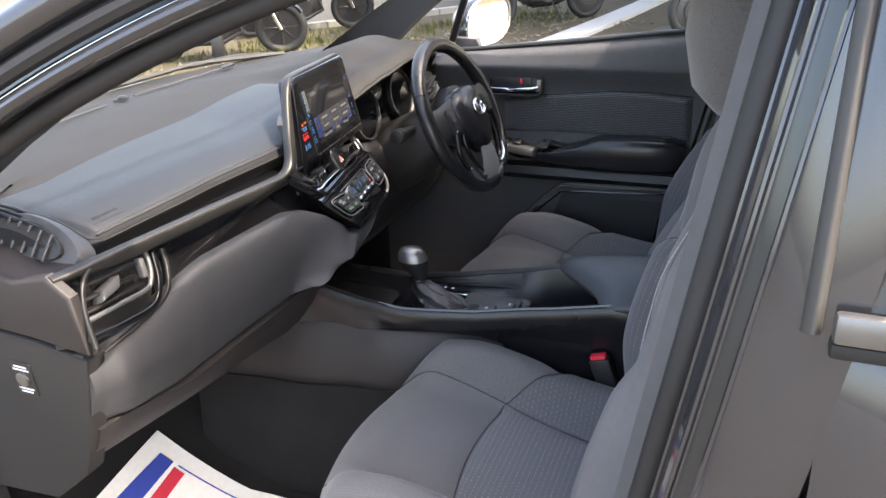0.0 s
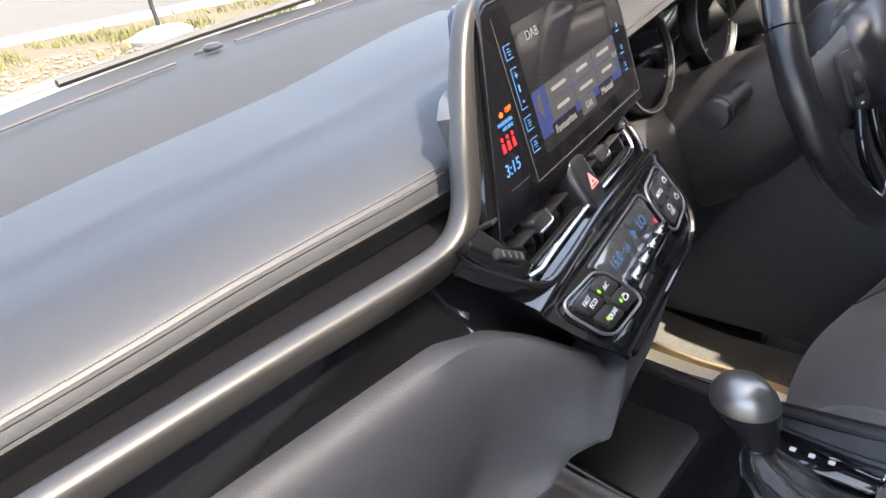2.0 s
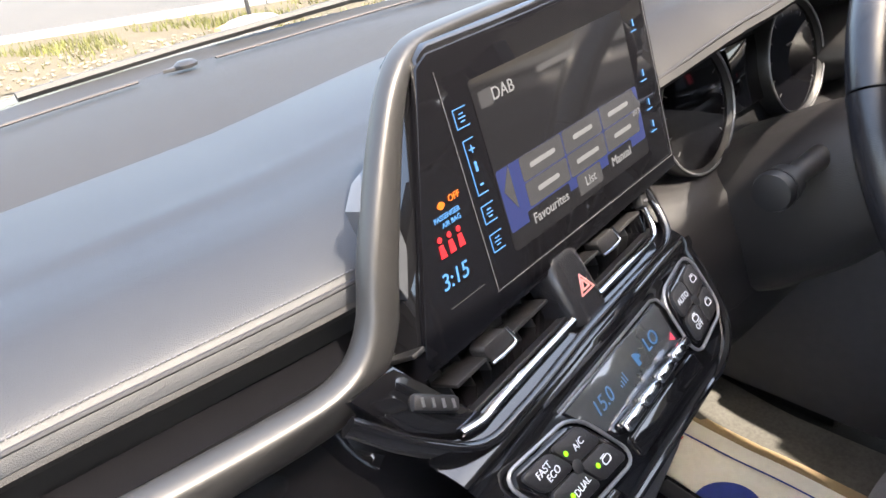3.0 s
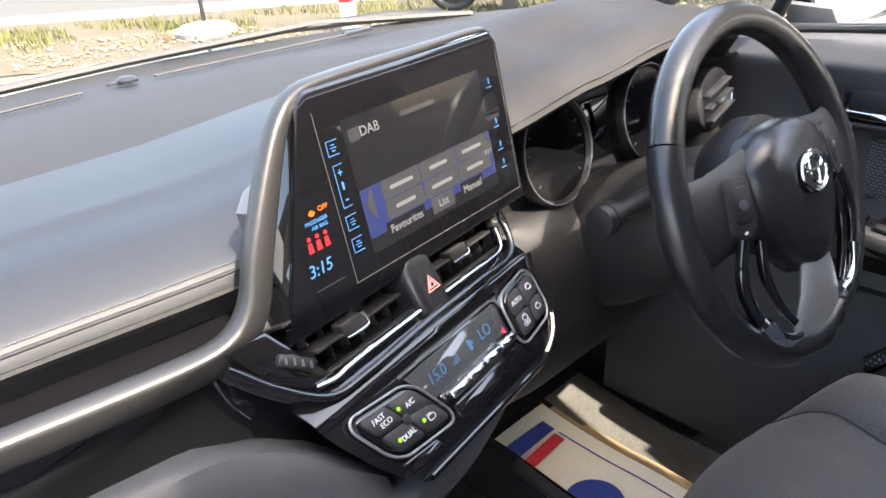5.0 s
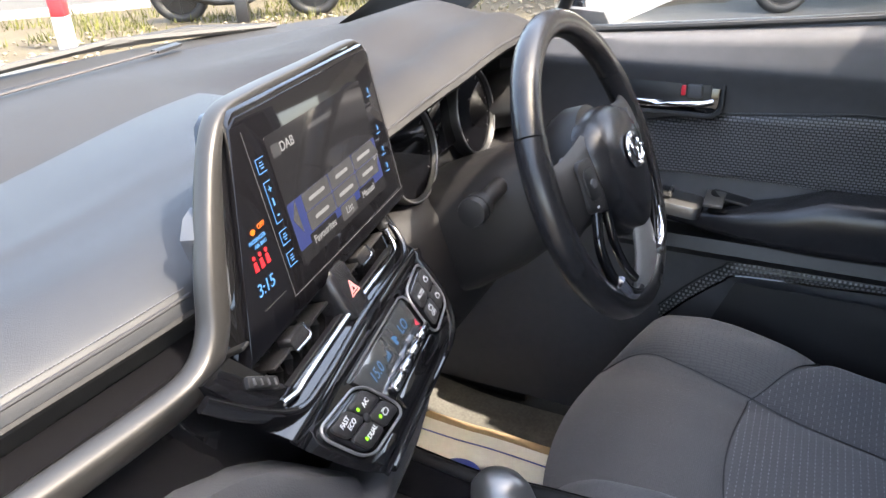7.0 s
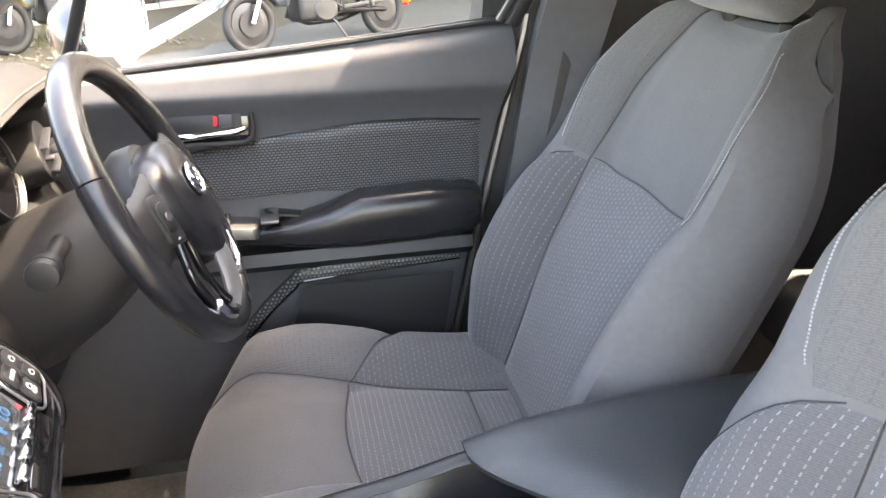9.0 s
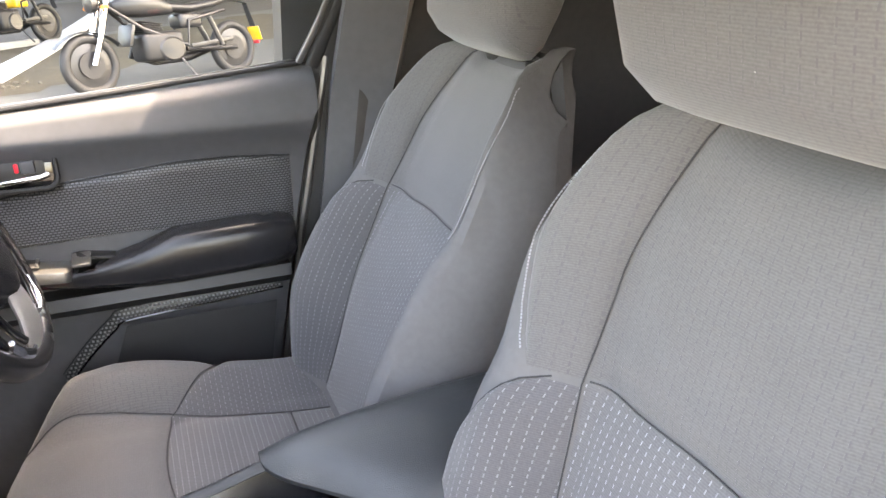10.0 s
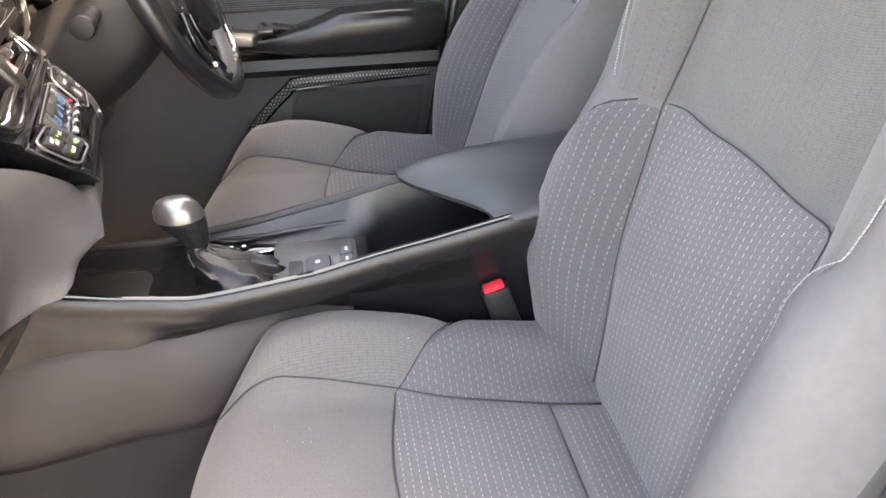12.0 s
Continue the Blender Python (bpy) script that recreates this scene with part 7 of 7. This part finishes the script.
# white raised band across the yard
ws_bm = loft([[Vector((x, y + w, z)) for w, z in ((-0.19, 0.0), (-0.17, 0.06), (0.17, 0.06), (0.19, 0.0))] for x, y in cr([(6.3, 2.35), (9.5, 1.80), (14, 1.25), (22, 0.55)], 30)], False, False)
tagged(part("yard_band", ws_bm, WHITE, smooth=False), "low white band across the yard", "kerb", kind="structure")


def motorbike(label, paint, x, y, turn, lean=8, plate_on=False, long=1.0):
    """A standing motorcycle; its length runs along local x."""
    b = thing("motorcycle", label, "motorcycle", "parked motorcycles")
    M = pose(x, y, 0, lean, 0, turn)

    def put(name, bm, material, parent=None, lab=""):
        k = 1.0 if parent or name == "wheel" else long
        bmesh.ops.transform(bm, matrix=M @ Matrix.Diagonal((k, 1, 1, 1)), verts=bm.verts)
        return part(name, bm, material, parent or b, lab)

    for wx in (-0.70 * long, 0.72 * long):
        w = put("wheel", lathe([(0.225, -0.02), (0.245, -0.012), (0.245, 0.012), (0.225, 0.02), (0.215, 0.0)], Matrix.Translation((wx, 0, 0.31)) @ Matrix.Rotation(radians(90), 4, "X"), 28), BIKE_BLACK)
        ring = [Matrix.Translation((wx, 0, 0.31)) @ Vector((0.262 * math.cos(a), 0, 0.262 * math.sin(a))) for a in np.linspace(0, 2 * math.pi, 32, endpoint=False)]
        put("tyre", tube(ring, 0.052, 10, True, up=(0, 1, 0)), RUBBER, w)
        bm = bmesh.new()
        for k in range(8):
            box((0.21, 0.018, 0.022), Matrix.Translation((wx, 0, 0.31)) @ Matrix.Rotation(k * math.pi / 4, 4, "Y") @ Matrix.Translation((0.12, 0, 0)), 0.004, 1, bm=bm)
        put("spokes", bm, BIKE_BLACK, w)
        put("brake_disc", lathe([(0.06, 0), (0.135, 0), (0.135, 0.005), (0.06, 0.005)], Matrix.Translation((wx, 0.045, 0.31)) @ Matrix.Rotation(radians(90), 4, "X"), 28), METAL, w)
        put("hub", lathe([(0.045, -0.05), (0.045, 0.05)], Matrix.Translation((wx, 0, 0.31)) @ Matrix.Rotation(radians(90), 4, "X"), 14), METAL, w)
    for sy in (-1, 1):
        put("fork_leg", tube([(0.72, 0.09 * sy, 0.31), (0.60, 0.09 * sy, 0.62), (0.50, 0.08 * sy, 0.92)], [0.026, 0.026, 0.022], 10), CHROME)
        put("swing_arm", tube([(-0.70, 0.08 * sy, 0.31), (-0.15, 0.09 * sy, 0.36)], 0.024, 8), METAL)
        put("frame_tube", tube([(0.48, 0.03 * sy, 0.86), (0.25, 0.12 * sy, 0.62), (-0.15, 0.14 * sy, 0.40), (-0.20, 0.13 * sy, 0.66), (-0.62, 0.09 * sy, 0.74)], 0.018, 8), BIKE_BLACK)
        put("shock", tube([(-0.52, 0.12 * sy, 0.36), (-0.42, 0.13 * sy, 0.68)], 0.026, 10), BIKE_BLACK)
        put("handlebar", tube([(0.46, 0.03 * sy, 0.98), (0.44, 0.20 * sy, 1.06), (0.34, 0.38 * sy, 1.05)], 0.014, 8), BIKE_BLACK)
        put("indicator", tube([(0.56, 0.12 * sy, 0.86), (0.57, 0.20 * sy, 0.86)], 0.022, 8), ORANGE)
    put("engine", box((0.40, 0.30, 0.30), pose(0.08, 0, 0.42), 0.05, 3), METAL)
    for k in range(6):
        put("fin", box((0.20, 0.27, 0.008), pose(0.16, 0, 0.56 + 0.022 * k, 0, -14, 0), 0.002), METAL)
    put("crankcase", lathe([(0.11, -0.17), (0.13, -0.15), (0.13, 0.15), (0.11, 0.17)], pose(0.02, 0, 0.38, 90, 0, 0), 20), BIKE_BLACK)
    rows = []
    for xx, w_, zb, zt in ((0.44, 0.05, 0.82, 0.90), (0.38, 0.12, 0.76, 0.96), (0.22, 0.155, 0.73, 1.00), (0.05, 0.14, 0.73, 0.95), (-0.08, 0.10, 0.74, 0.86)):
        rows.append([(xx, w_ * np.sign(math.cos(a)) * abs(math.cos(a)) ** 0.7, (zb + zt) / 2 + (zt - zb) / 2 * np.sign(math.sin(a)) * abs(math.sin(a)) ** 0.7) for a in np.linspace(0, 2 * math.pi, 20, endpoint=False)])
    put("fuel_tank", loft(rows), paint, None, "painted fuel tank")
    rows = []
    for xx, w_, z_ in ((-0.04, 0.10, 0.82), (-0.25, 0.13, 0.79), (-0.50, 0.12, 0.82), (-0.72, 0.07, 0.88)):
        rows.append([(xx, w_ * np.sign(math.cos(a)) * abs(math.cos(a)) ** 0.6, z_ + 0.05 * math.sin(a)) for a in np.linspace(0, 2 * math.pi, 16, endpoint=False)])
    put("saddle", loft(rows), BIKE_BLACK)
    put("front_mudguard", loft([[(0.72 + 0.335 * math.cos(a), 0.06 * s_, 0.31 + 0.335 * math.sin(a) - 0.015 * abs(s_)) for s_ in (-1, -0.5, 0, 0.5, 1)] for a in np.linspace(radians(35), radians(150), 14)], False, False), paint)
    put("tail", loft([[(-0.70, 0.06 * s_, 0.86), (-0.92, 0.04 * s_, 0.80), (-0.98, 0.05 * s_, 0.52)] for s_ in (-1, 1)], False, False), BIKE_BLACK)
    put("headlight", lathe([(0.02, -0.06), (0.085, -0.02), (0.09, 0.03), (0.0, 0.045)], pose(0.60, 0, 0.90, 0, 90, 0), 20), BIKE_BLACK)
    put("exhaust", tube([(0.22, -0.14, 0.52), (0.28, -0.17, 0.34), (0.05, -0.19, 0.24), (-0.30, -0.19, 0.26), (-0.80, -0.21, 0.40)], [0.022, 0.022, 0.026, 0.05, 0.045], 12), METAL)
    put("radiator", box((0.03, 0.26, 0.22), pose(0.36, 0, 0.56, 0, -16, 0), 0.006), BIKE_BLACK)
    put("side_panel", box((0.24, 0.24, 0.16), pose(-0.24, 0, 0.66), 0.04, 3), paint)
    put("side_stand", tube([(-0.05, 0.12, 0.30), (-0.12, 0.26, 0.05)], 0.014, 8), BIKE_BLACK)
    put("chain_guard", box((0.46, 0.02, 0.05), pose(-0.42, 0.12, 0.40, 0, 4, 0), 0.006), BIKE_BLACK)
    if plate_on:
        put("rear_plate", box((0.012, 0.20, 0.16), pose(-0.99, 0, 0.44, 0, 8, 0), 0.003), YELLOW)
        put("rear_lamp", box((0.02, 0.14, 0.04), pose(-0.985, 0, 0.34), 0.006), RED_PAINT)
    return b


motorbike("black motorcycle with silver forks and yellow rear plate", BIKE_BLACK, 8.22, -0.10, 121, 6, True, 1.27)
motorbike("yellow motorcycle parked in the yard", YELLOW, 8.9, 2.75, 138, 6)
motorbike("yellow motorcycle parked further off in the yard", YELLOW, 12.8, 1.9, 140, 6)
motorbike("black motorcycle parked at the back of the yard", BIKE_BLACK, 12.4, 3.6, 150, 6)
motorbike("black motorcycle with orange parts beside the verge", BIKE_BLACK, 6.08, 5.95, -58, 6)
motorbike("red motorcycle parked beside the verge", RED_PAINT, 7.95, 6.0, -52, 6)
# shop building at the far side of the yard
sh = thing("shop_building", "pale shop building with dark doors and white posts", "building")
part("wall", box((0.4, 30, 5.0), pose(26.2, 2, 2.5), 0.02), mat("render_wall", (0.55, 0.53, 0.50), 0.9, 0, 1.2, 0.1, 0.4, 30), sh)
for k in range(7):
    d = part("door", box((0.10, 2.4, 3.0), pose(25.98, -9 + 3.6 * k, 1.5), 0.02), mat("dark_opening", (0.05, 0.05, 0.055), 0.3, 0, 2, 0.1), sh)
    part("door_post", box((0.16, 0.35, 3.2), pose(25.90, -10.5 + 3.6 * k, 1.6), 0.02), WHITE, sh)
# unseen canopy, added so the yard under the motorcycles lies in shade
part("shade_canopy", box((19.0, 14, 0.3), pose(16.8, -4.6, 4.6), 0.03), mat("canopy_sheet", (0.5, 0.5, 0.49), 0.7, 0, 1, 0.1), sh, "unseen flat grey canopy added to shade the yard")
part("roof_edge", box((1.2, 31, 0.35), pose(25.9, 2, 5.1), 0.03), mat("roof_sheet", (0.25, 0.25, 0.26), 0.6, 0, 2, 0.1), sh)
